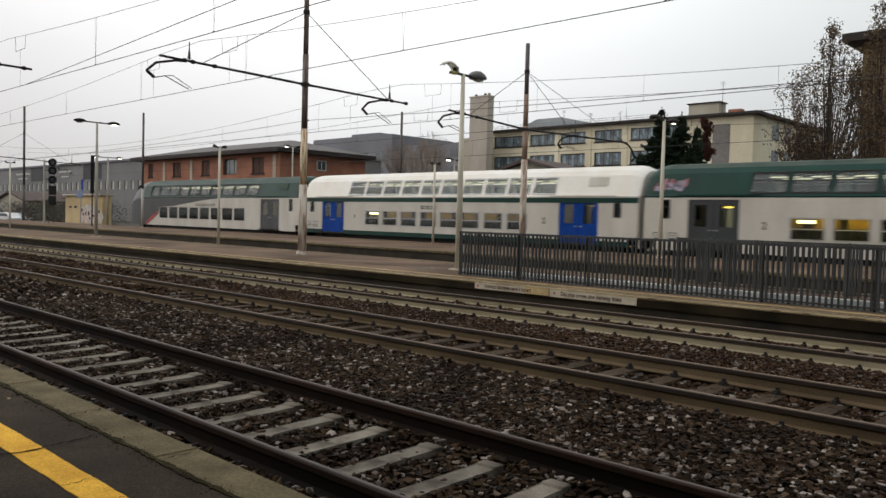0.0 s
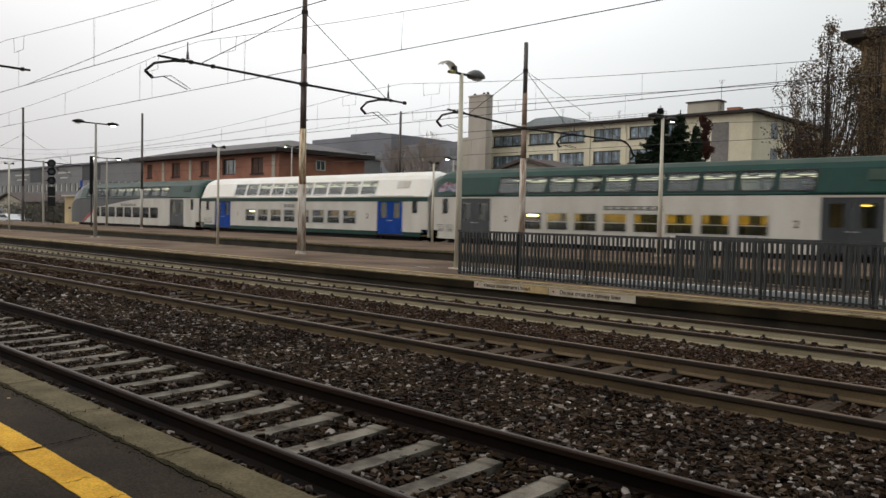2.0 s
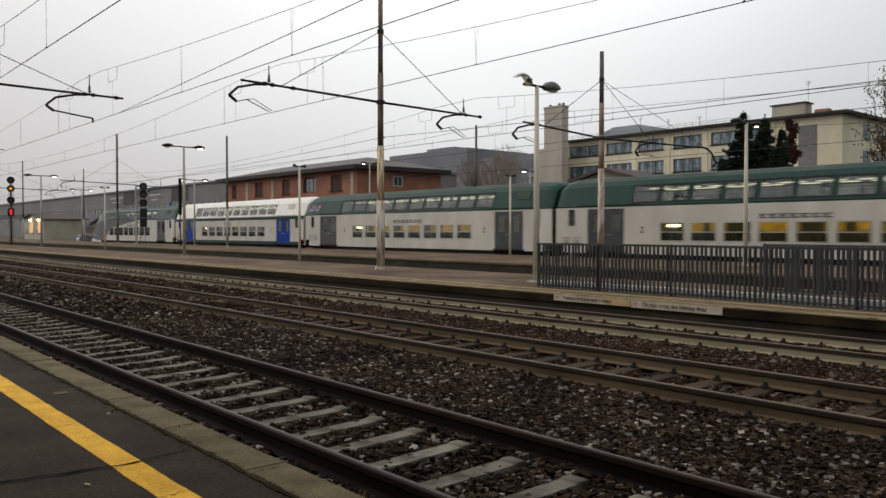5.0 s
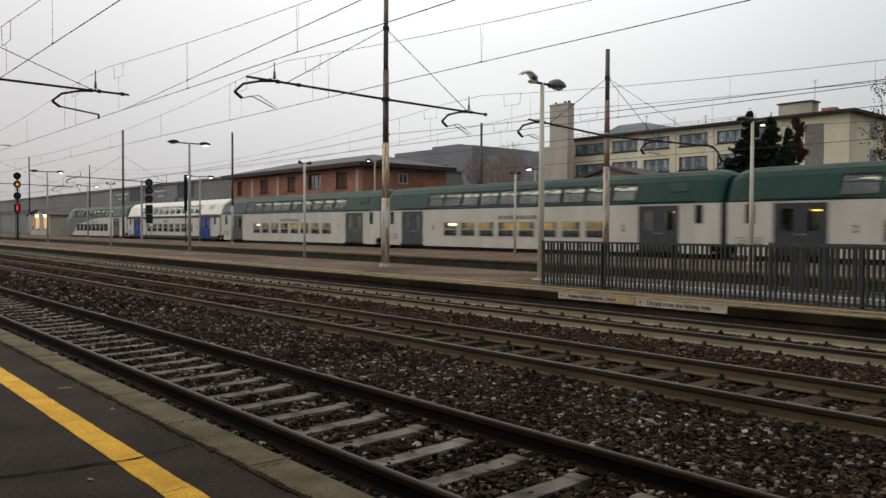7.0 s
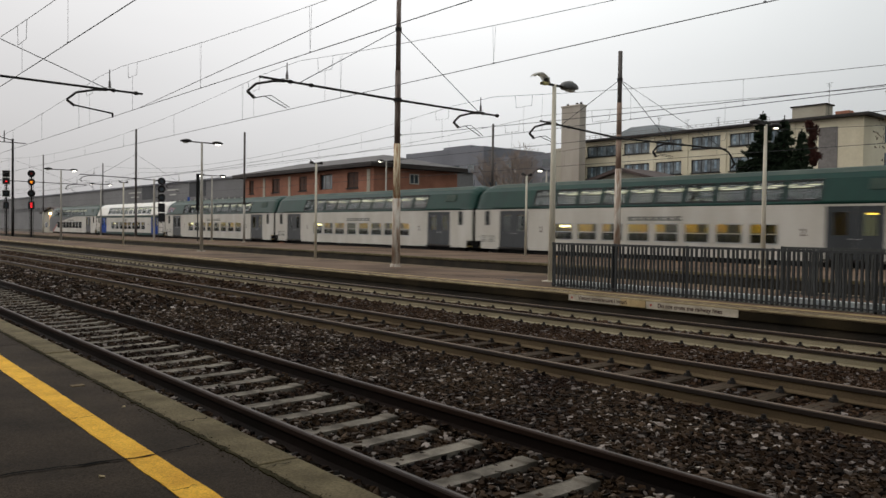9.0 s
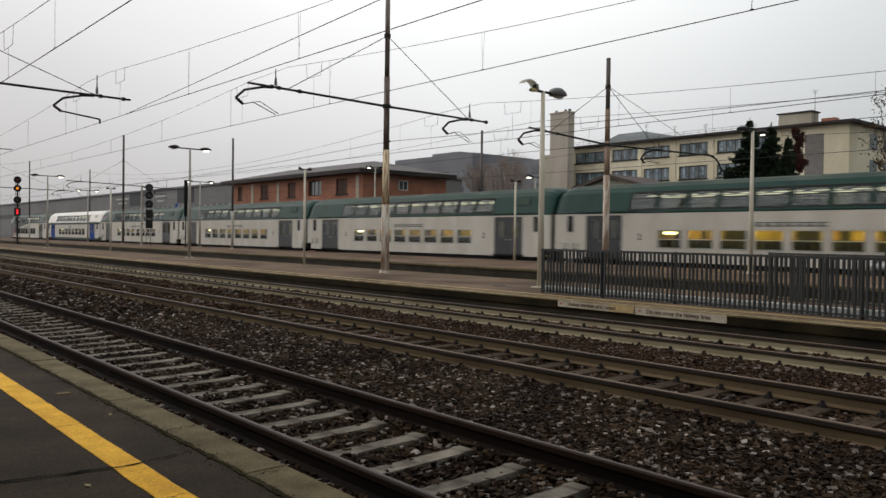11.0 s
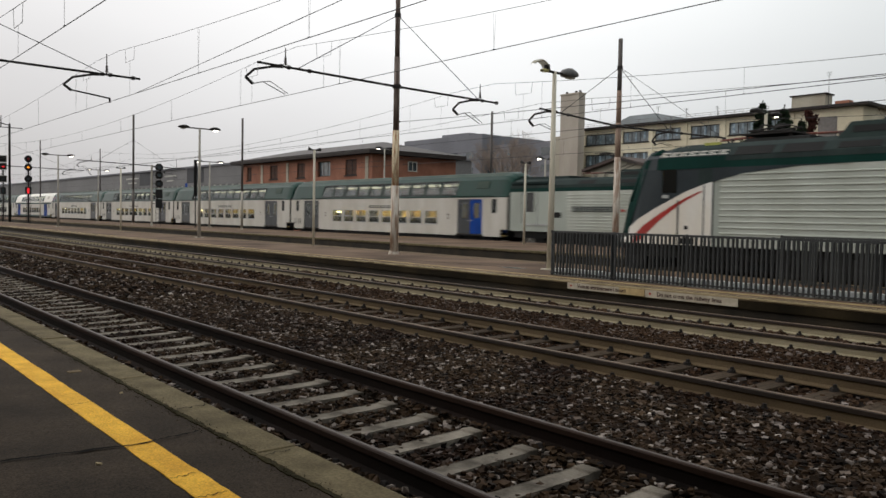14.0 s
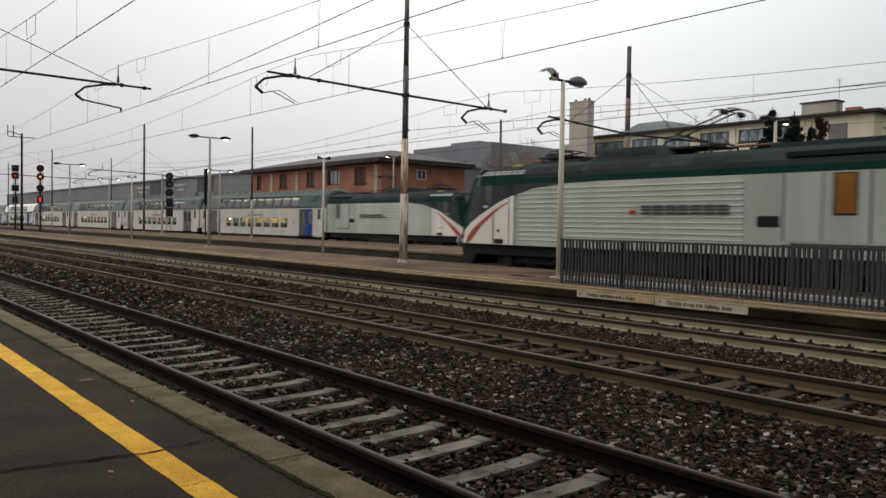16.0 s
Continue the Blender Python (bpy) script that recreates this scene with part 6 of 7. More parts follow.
for x, y, h in ((-70.5, 1.5, 2.6), (-66.0, 2.0, 1.9), (-45.9, 2.5, 4.6), (-60.5, 1.2, 1.6)):
    ant = BM()
    cyl(ant, (x, CY + y, CZ + 0.35), (x, CY + y, CZ + 0.35 + h), 0.035, 0.025, 6)
    for k in range(4):
        zz = CZ + 0.3 + h - 0.14 * k
        cyl(ant, (x - 0.4 + 0.05 * k, CY + y, zz), (x + 0.4 - 0.05 * k, CY + y, zz), 0.015, 0.015, 4)
    part("aerial", ant, M_STEEL, cream, "thin roof aerial")
rail = BM()
for k in range(27):
    cyl(rail, (-83.4 + 1.2 * k, CY - 0.4, CZ + 0.35), (-83.4 + 1.2 * k, CY - 0.4, CZ + 0.95), 0.025, 0.025, 5)
for z in (0.65, 0.95):
    cyl(rail, (-83.4, CY - 0.4, CZ + z), (-52.2, CY - 0.4, CZ + z), 0.025, 0.025, 5)
part("roof_railing", rail, M_PANEL, cream, "grey roof edge railing")
part("roof_house", box(BM(), -45.3, -43.6, CY + 3, CY + 4.2, CZ + 0.35, CZ + 1.3), M_BRICK, cream, "small brick rooftop box")
tw = BM()
box(tw, -84.5, -80.75, 94.0, 95.5, -0.5, 21.3)
box(tw, -84.6, -80.65, 93.9, 95.6, 21.1, 21.36)
tower = part("tower", tw, M_CONCRETE, cream, "pale concrete stair tower", bevel=0.05)
for x in (-84.1, -82.2, -81.4):
    part("tower_vent", cyl(BM(), (x + 0.2, 94.8, 21.36), (x + 0.2, 94.8, 21.75), 0.22, 0.2, 10), M_STEEL, tower, "small dark roof vent")
part("low_wing", box(BM(), -87.5, -84.5, 95.5, 105, -0.5, 15.0), M_PLASTER_GREY, cream, "low rendered wing")

shop = thing("corner_building", "ochre brown apartment building with overhanging eaves", "building")
w = BM()
orow = [(za, za + 1.7, [(-14.5, -13.0), (-10.5, -9.0), (-6.5, -5.0), (-2.5, -1.0)]) for za in (3.2, 6.6, 10.0)]
pierced_wall(w, -17.2, 12, -0.5, 14.7, 59.8, 0.4, orow)
box(w, -17.2, -16.8, 60.2, 76, -0.5, 14.7)
box(w, 11.6, 12, 60.2, 76, -0.5, 14.7)
box(w, -17.2, 12, 76, 76.4, -0.5, 14.7)
part("wall", w, M_OLIVE, shop, "ochre brown rendered wall")
for za, zb, xs in orow:
    windows_on(shop, xs, za, zb, 59.8, 0.25, M_WINDOW, M_SHUTTER)
part("roof", box(BM(), -18.3, 13, 58.8, 77.5, 14.7, 15.25), M_EAVE, shop, "brown overhanging roof slab")

slate = thing("slate_block", "dark grey flat-roofed block in the distance", "building")
w = BM()
box(w, -160, -131, 120, 140, -0.5, 20.6)
box(w, -131, -108, 122, 142, -0.5, 18.0)
part("wall", w, M_DARKCLAD, slate, "slate cladding paled for haze")
for k in range(9):
    for z in (15.2, 11.6):
        part("window", box(BM(), -158 + 5.4 * k, -155.5 + 5.4 * k, 119.95 if k < 5 else 121.95, 120.4 if k < 5 else 122.2, z, z + 1.5), M_WINDOW, slate, "dark window")
part("roof_house", box(BM(), -150, -140, 124, 132, 20.6, 21.8), M_DARKCLAD, slate)
slate2 = thing("slate_block", "dark grey gabled block behind the cream building", "building")
w = BM()
quad_faces(w, [(-99, 124, -0.5), (-84, 124, -0.5), (-84, 140, -0.5), (-99, 140, -0.5), (-99, 124, 19.6), (-84, 124, 19.6), (-84, 140, 19.6), (-99, 140, 19.6)], BOXF)
quad_faces(w, [(-99.5, 123.5, 19.6), (-83.5, 123.5, 19.6), (-83.5, 140, 19.6), (-99.5, 140, 19.6), (-96, 127, 22.2), (-90, 127, 22.2), (-90, 137, 22.2), (-96, 137, 22.2)], BOXF)
part("wall", w, M_SLATEGREY, slate2, "dark slate walls")

far = thing("long_grey_building", "long pale grey industrial building with rows of narrow windows", "building")
FX0, FX1, FY = -420.0, -112.0, 75.0
fw = [(FX0 + 3.2 * k + 0.8, FX0 + 3.2 * k + 2.2) for k in range(int((FX1 - FX0) / 3.2))]
w = BM()
pierced_wall(w, FX0, FX1, -0.5, 12.4, FY, 0.4, [(6.4, 8.2, fw)])
box(w, FX0, FX1, FY + 0.9, FY + 1.2, -0.5, 12.3)
box(w, FX1 - 0.4, FX1, FY + 0.4, FY + 25, -0.5, 12.4)
part("wall", w, M_GREYCLAD, far, "grey clad wall paled for haze")
part("roof", box(BM(), FX0, FX1 + 0.4, FY - 0.4, FY + 25, 12.4, 12.8), M_DARKCLAD, far)
for x0, x1 in fw[40:]:
    part("pane", box(BM(), x0, x1, FY + 0.2, FY + 0.25, 6.4, 8.2), M_FRAME, far, "pale blinded window")

for x0, x1 in ((-232.6, -222.5), (-202.6, -195.1)):
    for za, zb, cut in ((10.7, 11.1, 0.0), (9.5, 9.9, 1.6)):
        part("mark_bar", box(BM(), x0 + cut, x1 - cut, FY - 0.08, FY, za, zb), M_FRAME, far, "pale unreadable mark bar")
for x0, x1 in ((-221.5, -213.5), (-188.0, -178.0), (-150.0, -141.0)):
    part("wall_panel", box(BM(), x0, x1, FY - 0.05, FY, 8.8, 12.3), M_SLATEDARK, far, "dark wall panel")

shed = thing("ochre_shed", "low ochre shed with sprayed graffiti and flat roof", "shed")
w = BM()
box(w, -104.5, -93.4, 39.5, 40.6, -0.45, 3.45)
part("wall", w, M_SHED, shed, "ochre rendered wall")
part("roof", box(BM(), -104.8, -93.1, 39.2, 40.9, 3.45, 3.65), M_CONCRETE, shed, "thin concrete roof")
for x0, x1 in ((-103.2, -102.5), (-101.6, -100.9)):
    part("vent", box(BM(), x0, x1, 39.46, 39.5, 1.9, 2.15), M_RUBBER, shed)
rr = random.Random(23)
for paint, count, size, depth, word in ((M_FRAME, 12, 1.0, 0.012, "pale sprayed fill"), (M_GRAFFITI, 12, 0.7, 0.02, "pink sprayed fill"), (M_SPRAY_DARK, 9, 0.28, 0.028, "dark sprayed outline")):
    tag = BM()
    for k in range(count):
        cx, cz = -99.6 + 5.6 * (k + rr.uniform(0.1, 0.9)) / count, rr.uniform(0.5, 1.7)
        n = 7
        slab_xz(tag, [(cx + math.cos(6.283 * i / n) * size * rr.uniform(0.5, 1.2), cz + math.sin(6.283 * i / n) * min(size, 0.75) * rr.uniform(0.4, 1.2)) for i in range(n)], 39.5 - depth - 0.0008 * k, 39.5)
    part("graffiti", tag, paint, shed, word)


notice = thing("station_sign", "blue station sign on a slim grey post before the shed", "sign")
part("post", cyl(BM(), (-94.4, 37.4, -0.4), (-94.4, 37.4, 4.6), 0.07, 0.06, 8), M_POLE_GREY, notice)
part("plate", box(BM(), -95.4, -93.6, 37.30, 37.34, 3.05, 3.95), M_SIGNBLUE, notice, "pale blue plate")
part("plate", box(BM(), -94.1, -93.4, 37.28, 37.32, 4.0, 5.2), M_BLUE, notice, "deep blue upright plate")


def gable_house(x0, x1, y0, y1, eave, ridge, wall_m, label):
    t = thing("small_house", label, "house")
    w = BM()
    box(w, x0, x1, y0, y1, -0.45, eave)
    part("wall", w, wall_m, t)
    r = BM()
    xm = (x0 + x1) / 2
    slab_xz(r, [(x0 - 0.5, eave - 0.1), (xm, ridge), (x1 + 0.5, eave - 0.1), (x1 + 0.5, eave + 0.12), (xm, ridge + 0.25), (x0 - 0.5, eave + 0.12)], y0 - 0.6, y1 + 0.6)
    part("roof", r, M_TERRACOTTA, t, "brown tiled gable roof")
    g = BM()
    slab_xz(g, [(x0, eave), (x1, eave), (xm, ridge)], y0 + 0.01, y0 + 0.2)
    part("gable", g, wall_m, t)
    for k in range(3):
        u = x0 + (x1 - x0) * (0.15 + 0.28 * k)
        part("window", box(BM(), u, u + (x1 - x0) * 0.13, y0 - 0.04, y0 + 0.02, 0.9, 2.2), M_WINDOW, t, "dark window")
    return t


gable_house(-166, -150, 50, 60, 3.0, 4.6, M_PLASTER_GREY, "small pale house with a shallow tiled gable roof")
lit_house = gable_house(-232, -211, 52, 62, 4.6, 6.0, M_PLASTER_GREY, "small pale house with lit windows")
for x in (-224.0, -216.0):
    part("window", box(BM(), x, x + 3.4, 51.9, 51.99, 1.2, 4.1), M_GLOW_SHOP, lit_house, "amber lit window")
    part("wall_lamp", cyl(BM(), (x + 1.7, 51.7, 4.2), (x + 1.7, 51.7, 4.7), 0.3, 0.3, 10), M_GLOW_BULB, lit_house, "lit wall lamp")
gable_house(-41.5, -35.5, 50, 54, 5.6, 6.4, M_PLASTER_GREY, "small rendered hut roof showing behind the train")


def car(label, x, y, paint, turn):
    t = thing("parked_car", label, "car", "parked cars", pose(x, y, -0.42, 0, 0, turn))
    b = BM()
    slab_xz(b, [(-2.1, 0.3), (2.1, 0.3), (2.15, 0.75), (1.35, 0.92), (0.75, 1.42), (-1.2, 1.45), (-1.95, 0.98), (-2.15, 0.8)], -0.85, 0.85)
    part("body", b, paint, t, bevel=0.06)
    g = BM()
    slab_xz(g, [(1.2, 0.95), (0.7, 1.36), (-1.15, 1.38), (-1.75, 0.98)], -0.86, 0.86)
    part("side_glass", g, M_WINDOW, t, "dark glass")
    for dx in (-1.3, 1.3):
        for s in (-1, 1):
            wh = part("wheel", cyl(BM(), (dx, s * 0.7, 0.32), (dx, s * 0.88, 0.32), 0.32, 0.32, 16), M_RUBBER, t)
            part("rim", cyl(BM(), (dx, s * 0.875, 0.32), (dx, s * 0.89, 0.32), 0.18, 0.18, 10), M_ALU, wh)


car("white parked hatchback by the scrub", -119.0, 37.5, M_CARWHITE, 10)
car("white parked hatchback near the shed", -124.5, 40.0, M_CARWHITE, 40)
car("dark blue-grey parked car by the scrub", -137.0, 41.0, M_CARDARK, 15)
car("white parked car by the small house", -147.0, 43.0, M_CARWHITE, 0)


# ---- trees and scrub ----
def branchy(bm, p, d, length, r, depth, tips, rng, spread=0.6, n=5):
    q = p + d * length
    cyl(bm, p, q, r, r * 0.65, n, caps=False)
    tips.append(q)
    if depth == 0:
        return
    for k in range(rng.choice((2, 3, 3))):
        e = (d + Vector((rng.uniform(-1, 1), rng.uniform(-1, 1), rng.uniform(-0.25, 0.6))) * spread).normalized()
        branchy(bm, q, e, length * rng.uniform(0.62, 0.85), r * 0.6, depth - 1, tips, rng, spread, 4)


def leaf_cloud(name, centres, per, radius, size, material, parent, rng, label=""):
    vs, fs = [], []
    for c in centres:
        for _ in range(per):
            o = Vector((rng.gauss(0, radius), rng.gauss(0, radius), rng.gauss(0, radius * 0.9))) + c
            a = Vector((rng.uniform(-1, 1), rng.uniform(-1, 1), rng.uniform(-1, 1))).normalized()
            b = a.orthogonal().normalized() * size * rng.uniform(0.5, 1.2)
            a = a * size * rng.uniform(0.6, 1.3)
            k = len(vs)
            vs += [o - a, o - b * 0.6, o + a, o + b * 0.6 + a.cross(b) * 0.5]
            fs.append((k, k + 1, k + 2, k + 3))
    me = bpy.data.meshes.new(name)
    me.from_pydata([tuple(v) for v in vs], [], fs)
    me.materials.append(material)
    ob = new(name, me)
    ob.parent = parent
    if label:
        ob["label"] = label
    return ob


def broad_tree(label, x, y, height, trunk_r, leaf_m, per, spread, seed, leaf=0.16, bare=False, z0=-0.42, depth=5):
    rng = random.Random(seed)
    t = thing("tree", label, "tree", "trees")
    bm = BM()
    tips = []
    base = Vector((x, y, z0))
    cyl(bm, base, base + Vector((0, 0, height * 0.3)), trunk_r, trunk_r * 0.75, 9)
    p = base + Vector((0, 0, height * 0.3))
    for k in range(4):
        d = Vector((math.cos(k * 1.7 + seed) * 0.32, math.sin(k * 1.7 + seed) * 0.32, 1)).normalized()
        branchy(bm, p, d, height * 0.2, trunk_r * 0.6, depth, tips, rng, spread)
    part("trunk", bm, M_TWIG if bare else M_BARK, t, "branching trunk")
    if per:
        good = [q for q in tips if q.z > z0 + height * 0.35]
        leaf_cloud("crown", good, per, 0.28, leaf, leaf_m, t, rng, "sparse dry leaves")


def oval_tree(label, x, y, height, width, leaf_m, seed, leaf=0.1, z0=-0.42, limbs=80):
    """An upright tree: steep limbs that fan out of a low fork into an egg-shaped outline."""
    rng = random.Random(seed)
    t = thing("tree", label, "tree", "trees")
    bm = BM()
    clumps, sparse = [], []
    n = 14
    spine = [Vector((x + rng.uniform(-0.1, 0.1), y + rng.uniform(-0.1, 0.1), z0 + height * 0.93 * k / n)) for k in range(n + 1)]
    for k in range(n):
        cyl(bm, spine[k], spine[k + 1], 0.23 * (1 - k / n) + 0.015, 0.23 * (1 - (k + 1) / n) + 0.015, 7, caps=False)
    for k in range(limbs):
        f0 = rng.uniform(0.10, 0.48)
        f1 = min(0.99, f0 + rng.uniform(0.26, 0.62))
        reach = width * (math.sin(math.pi * min(1.0, 0.10 + 0.92 * f1)) ** 0.8 * 0.74 + 0.03) * rng.uniform(0.5, 1.0)
        a = rng.uniform(0, 6.283)
        bend = rng.uniform(1.5, 2.4)
        start = Vector((x, y, z0 + height * f0))
        pts = []
        for i in range(7):
            u = i / 6
            h = reach * (1 - (1 - u) ** bend)
            pts.append(start + Vector((math.cos(a) * h, math.sin(a) * h, height * (f1 - f0) * u)))
        r = 0.055 * (1.1 - f0)
        for i in range(6):
            cyl(bm, pts[i], pts[i + 1], r * (1 - i / 7), r * (1 - (i + 1) / 7), 4, caps=False)
        clumps += [pts[6], pts[6] - Vector((0, 0, 0.25))]
        for i in range(7):
            u = rng.uniform(0.25, 1.0) * 5.99
            p = pts[int(u)].lerp(pts[int(u) + 1], u % 1.0)
            q = p + Vector((math.cos(a) * 0.15 + rng.uniform(-0.3, 0.3), math.sin(a) * 0.15 + rng.uniform(-0.3, 0.3), rng.uniform(0.4, 1.1)))
            cyl(bm, p, q, 0.011, 0.005, 3, caps=False)
            sparse.append(q)
            if u > 4.0 and rng.random() < 0.5:
                clumps.append(q)
    low = [Vector((x + rng.gauss(0, width * 0.3), y + rng.gauss(0, width * 0.3), z0 + height * rng.uniform(0.2, 0.62) ** 1.15)) for _ in range(330)]
    part("trunk", bm, M_BARK, t, "upright trunk with steep limbs")
    leaf_cloud("crown", clumps + clumps + sparse[::3] + low, 8, 0.17, leaf, leaf_m, t, rng, "sparse dry leaves with gaps")


def conifer(label, x, y, height, radius, seed):
    rng = random.Random(seed)
    t = thing("tree", label, "tree", "trees")
    part("trunk", cyl(BM(), (x, y, -0.42), (x, y, height), 0.22, 0.03, 8), M_BARK, t)
    limbs = BM()
    vs, fs = [], []

    def spray(p, q, size):
        """Short needle tufts along a twig from p to q."""
        d = (q - p).normalized()
        m = max(2, int((q - p).length / 0.06))
        for i in range(m):
            o = p.lerp(q, (i + rng.random()) / m)
            for _ in range(6):
                e = (d * 0.8 + Vector((rng.uniform(-1, 1), rng.uniform(-1, 1), rng.uniform(-0.8, 0.5)))).normalized() * size * rng.uniform(0.6, 1.3)
                w = e.orthogonal().normalized() * size * 0.22
                k = len(vs)
                vs.extend([o - w, o + w, o + e + w * 0.4, o + e - w * 0.4])
                fs.append((k, k + 1, k + 2, k + 3))

    z = 1.0
    while z < height - 0.1:
        f = (z + 0.4) / (height + 0.4)
        r = radius * (1 - f) ** 0.9 * rng.uniform(0.8, 1.15) + 0.05
        n = 6 + int(4 * r)
        for k in range(n):
            a = 6.283 * k / n + rng.uniform(-0.3, 0.3)
            u = r * rng.uniform(0.6, 1.15)
            p = Vector((x, y, z + rng.uniform(-0.1, 0.1)))
            q = p + Vector((math.cos(a) * u, math.sin(a) * u, -0.30 * u))
            e = q + Vector((math.cos(a) * u * 0.2, math.sin(a) * u * 0.2, 0.14 * u))
            cyl(limbs, p, q, 0.03, 0.012, 3, caps=False)
            spray(p.lerp(q, 0.1), q, 0.19)
            spray(q, e, 0.13)
            for _ in range(int(3 + 4 * u)):
                b = p.lerp(q, rng.uniform(0.3, 0.95))
                side = rng.choice((-1, 1)) * rng.uniform(0.15, 0.3) * u
                spray(b, b + Vector((-math.sin(a) * side + math.cos(a) * 0.12, math.cos(a) * side + math.sin(a) * 0.12, -0.14)), 0.16)
        z += 0.36
    spray(Vector((x, y, height - 0.9)), Vector((x, y, height + 0.1)), 0.09)
    part("limbs", limbs, M_BARK, t)
    me = bpy.data.meshes.new("crown")
    me.from_pydata([tuple(v) for v in vs], [], fs)
    me.materials.append(M_NEEDLE)
    crown = new("crown", me)
    crown.parent = t
    crown["label"] = "dark layered needles"


oval_tree("half-bare upright tree with sparse dry leaves", -15.3, 47.5, 13.5, 4.4, M_LEAF, 3, leaf=0.075, limbs=95)
oval_tree("half-bare upright tree beside the ochre building", -14.3, 53.5, 15.9, 3.0, M_LEAF, 8, leaf=0.09, limbs=60)
conifer("dark dense conifer in front of the cream building", -28.68, 53.0, 10.16, 3.8, 5)
conifer("dark slender conifer beside a larger one", -27.6, 54.0, 9.9, 3.3, 6)
conifer("small dark conifer at the edge of a clump", -26.1, 53.5, 8.75, 2.3, 7)
conifer("low dark conifer at the foot of a clump", -30.0, 52.5, 6.9, 2.0, 9)
conifer("low dark conifer at the foot of a clump", -28.9, 55.5, 8.1, 2.4, 10)
broad_tree("bare grey-brown tree behind the railway", -60.5, 60.0, 11.2, 0.3, None, 0, 0.7, 11, bare=True, depth=6)
broad_tree("bare grey-brown tree behind the railway", -64.5, 62.0, 10.2, 0.3, None, 0, 0.7, 12, bare=True, depth=6)
rng = random.Random(21)
bush = thing("creeper_bush", "russet creeper climbing the cream building", "bush")
leaf_cloud("foliage", [Vector((-43.2 + rng.uniform(-0.3, 0.3) + (rng.uniform(-1.4, 0.4) if k < 39 else 0.0), 91 + rng.uniform(-0.3, 0.3), -0.4 + 0.28 * k)) for k in range(54)] + [Vector((-43.0 + 0.3 * k, 90.9, 10.9 - 0.12 * (k % 3))) for k in range(3)], 200, 0.2, 0.14, M_REDLEAF, bush, rng, "russet leaves")
bush2 = thing("hedge", "russet-brown shrub by the ochre building", "bush")
leaf_cloud("foliage", [Vector((-19.7 + 2.2 * u, 55 + rng.uniform(-1.5, 1.5), rng.uniform(-0.3, 8.1 - 1.6 * u))) for u in [rng.random() for k in range(330)]], 36, 0.4, 0.11, M_REDLEAF, bush2, rng, "brown leaves")
scrub = tagged(new("scrub"), "dull green-brown scrub behind the tracks", "bush", kind="stuff")
leaf_cloud("foliage", [Vector((rng.uniform(-135, -105), rng.uniform(39, 48), rng.uniform(-0.3, 2.4))) for k in range(260)] + [Vector((rng.uniform(-72, -46), rng.uniform(45, 50), rng.uniform(-0.3, 3.4))) for k in range(260)], 60, 0.5, 0.12, M_SCRUB, scrub, rng)


# ---- small things on and by the platforms ----
def ribbon(bm, pts, w, z):
    """A thin uneven strip along (x, y) points."""
    rr = random.Random(len(pts))
    L, R = [], []
    for i, (x, y) in enumerate(pts):
        u = w * rr.uniform(0.25, 1.3)
        L.append(bm.verts.new((x - u, y, z)))
        R.append(bm.verts.new((x + u, y, z)))
    for i in range(len(pts) - 1):
        bm.faces.new((L[i], R[i], R[i + 1], L[i + 1]))


def wavy(x, y0, y1, n, amp, seed):
    rr = random.Random(seed)
    ys = [y0 + (y1 - y0) * i / n for i in range(n + 1)]
    return [(x + 0.05 * math.sin((y - 1.2) * 4.2) + rr.uniform(-amp, amp), y) for y in ys]


ck = BM()
ribbon(ck, wavy(-4.575, -3.0, 1.62, 70, 0.013, 4), 0.014, P1_Z + 0.0085)
part("crack", ck, M_CRACK, p1, "dark wavy crack")
ck = BM()
ribbon(ck, wavy(-4.60, 1.62, 1.93, 14, 0.012, 14), 0.008, P1_Z + 0.0085)
ribbon(ck, wavy(-9.6, -2.0, 1.9, 30, 0.03, 6), 0.010, P1_Z + 0.0085)
ribbon(ck, wavy(-3.55, 1.45, 1.6, 9, 0.02, 7), 0.005, P1_Z + 0.0085)
ribbon(ck, wavy(-3.9, 1.45, 1.58, 9, 0.02, 17), 0.004, P1_Z + 0.0085)
ribbon(ck, wavy(-5.75, 1.45, 1.6, 9, 0.025, 18), 0.004, P1_Z + 0.0085)
part("crack", ck, M_CRACK, p1, "dark wavy crack")
ck = BM()
ribbon(ck, wavy(-5.15, 1.99, 2.24, 8, 0.03, 9), 0.008, P1_Z + 0.0095)
ribbon(ck, wavy(-3.9, 1.99, 2.16, 6, 0.03, 10), 0.006, P1_Z + 0.0095)
part("crack", ck, M_CRACK, p1, "thin crack in the coping")
solid("metal_cover", box(BM(), -6.93, -6.85, 1.75, 1.85, P1_Z - 0.01, P1_Z + 0.006), M_COPING_BROWN, "small worn metal cover set in the asphalt", "cover")
moss = tagged(new("moss_fringe"), "ragged dark green moss along the coping joint", "moss", kind="stuff")
tagged(part("moss_strip", ragged_strip(-20, 4, 1.955, 1.986, P1_Z + 0.006, 0.02, 0.008, 8), M_MOSS, moss), kind="stuff")
leaf_cloud("moss", [Vector((random.uniform(-14, 1), 1.965 + random.uniform(-0.07, 0.02), P1_Z + 0.003)) for _ in range(900)], 5, 0.016, 0.005, M_MOSS, moss, random.Random(31))
pd = BM()
rr = random.Random(17)
ring = [pd.verts.new((-15.7 + math.cos(k / 18 * 6.283) * 0.5 * rr.uniform(0.8, 1.15), 15.6 + math.sin(k / 18 * 6.283) * 0.2 * rr.uniform(0.75, 1.2), P2_Z + 0.006)) for k in range(18)]
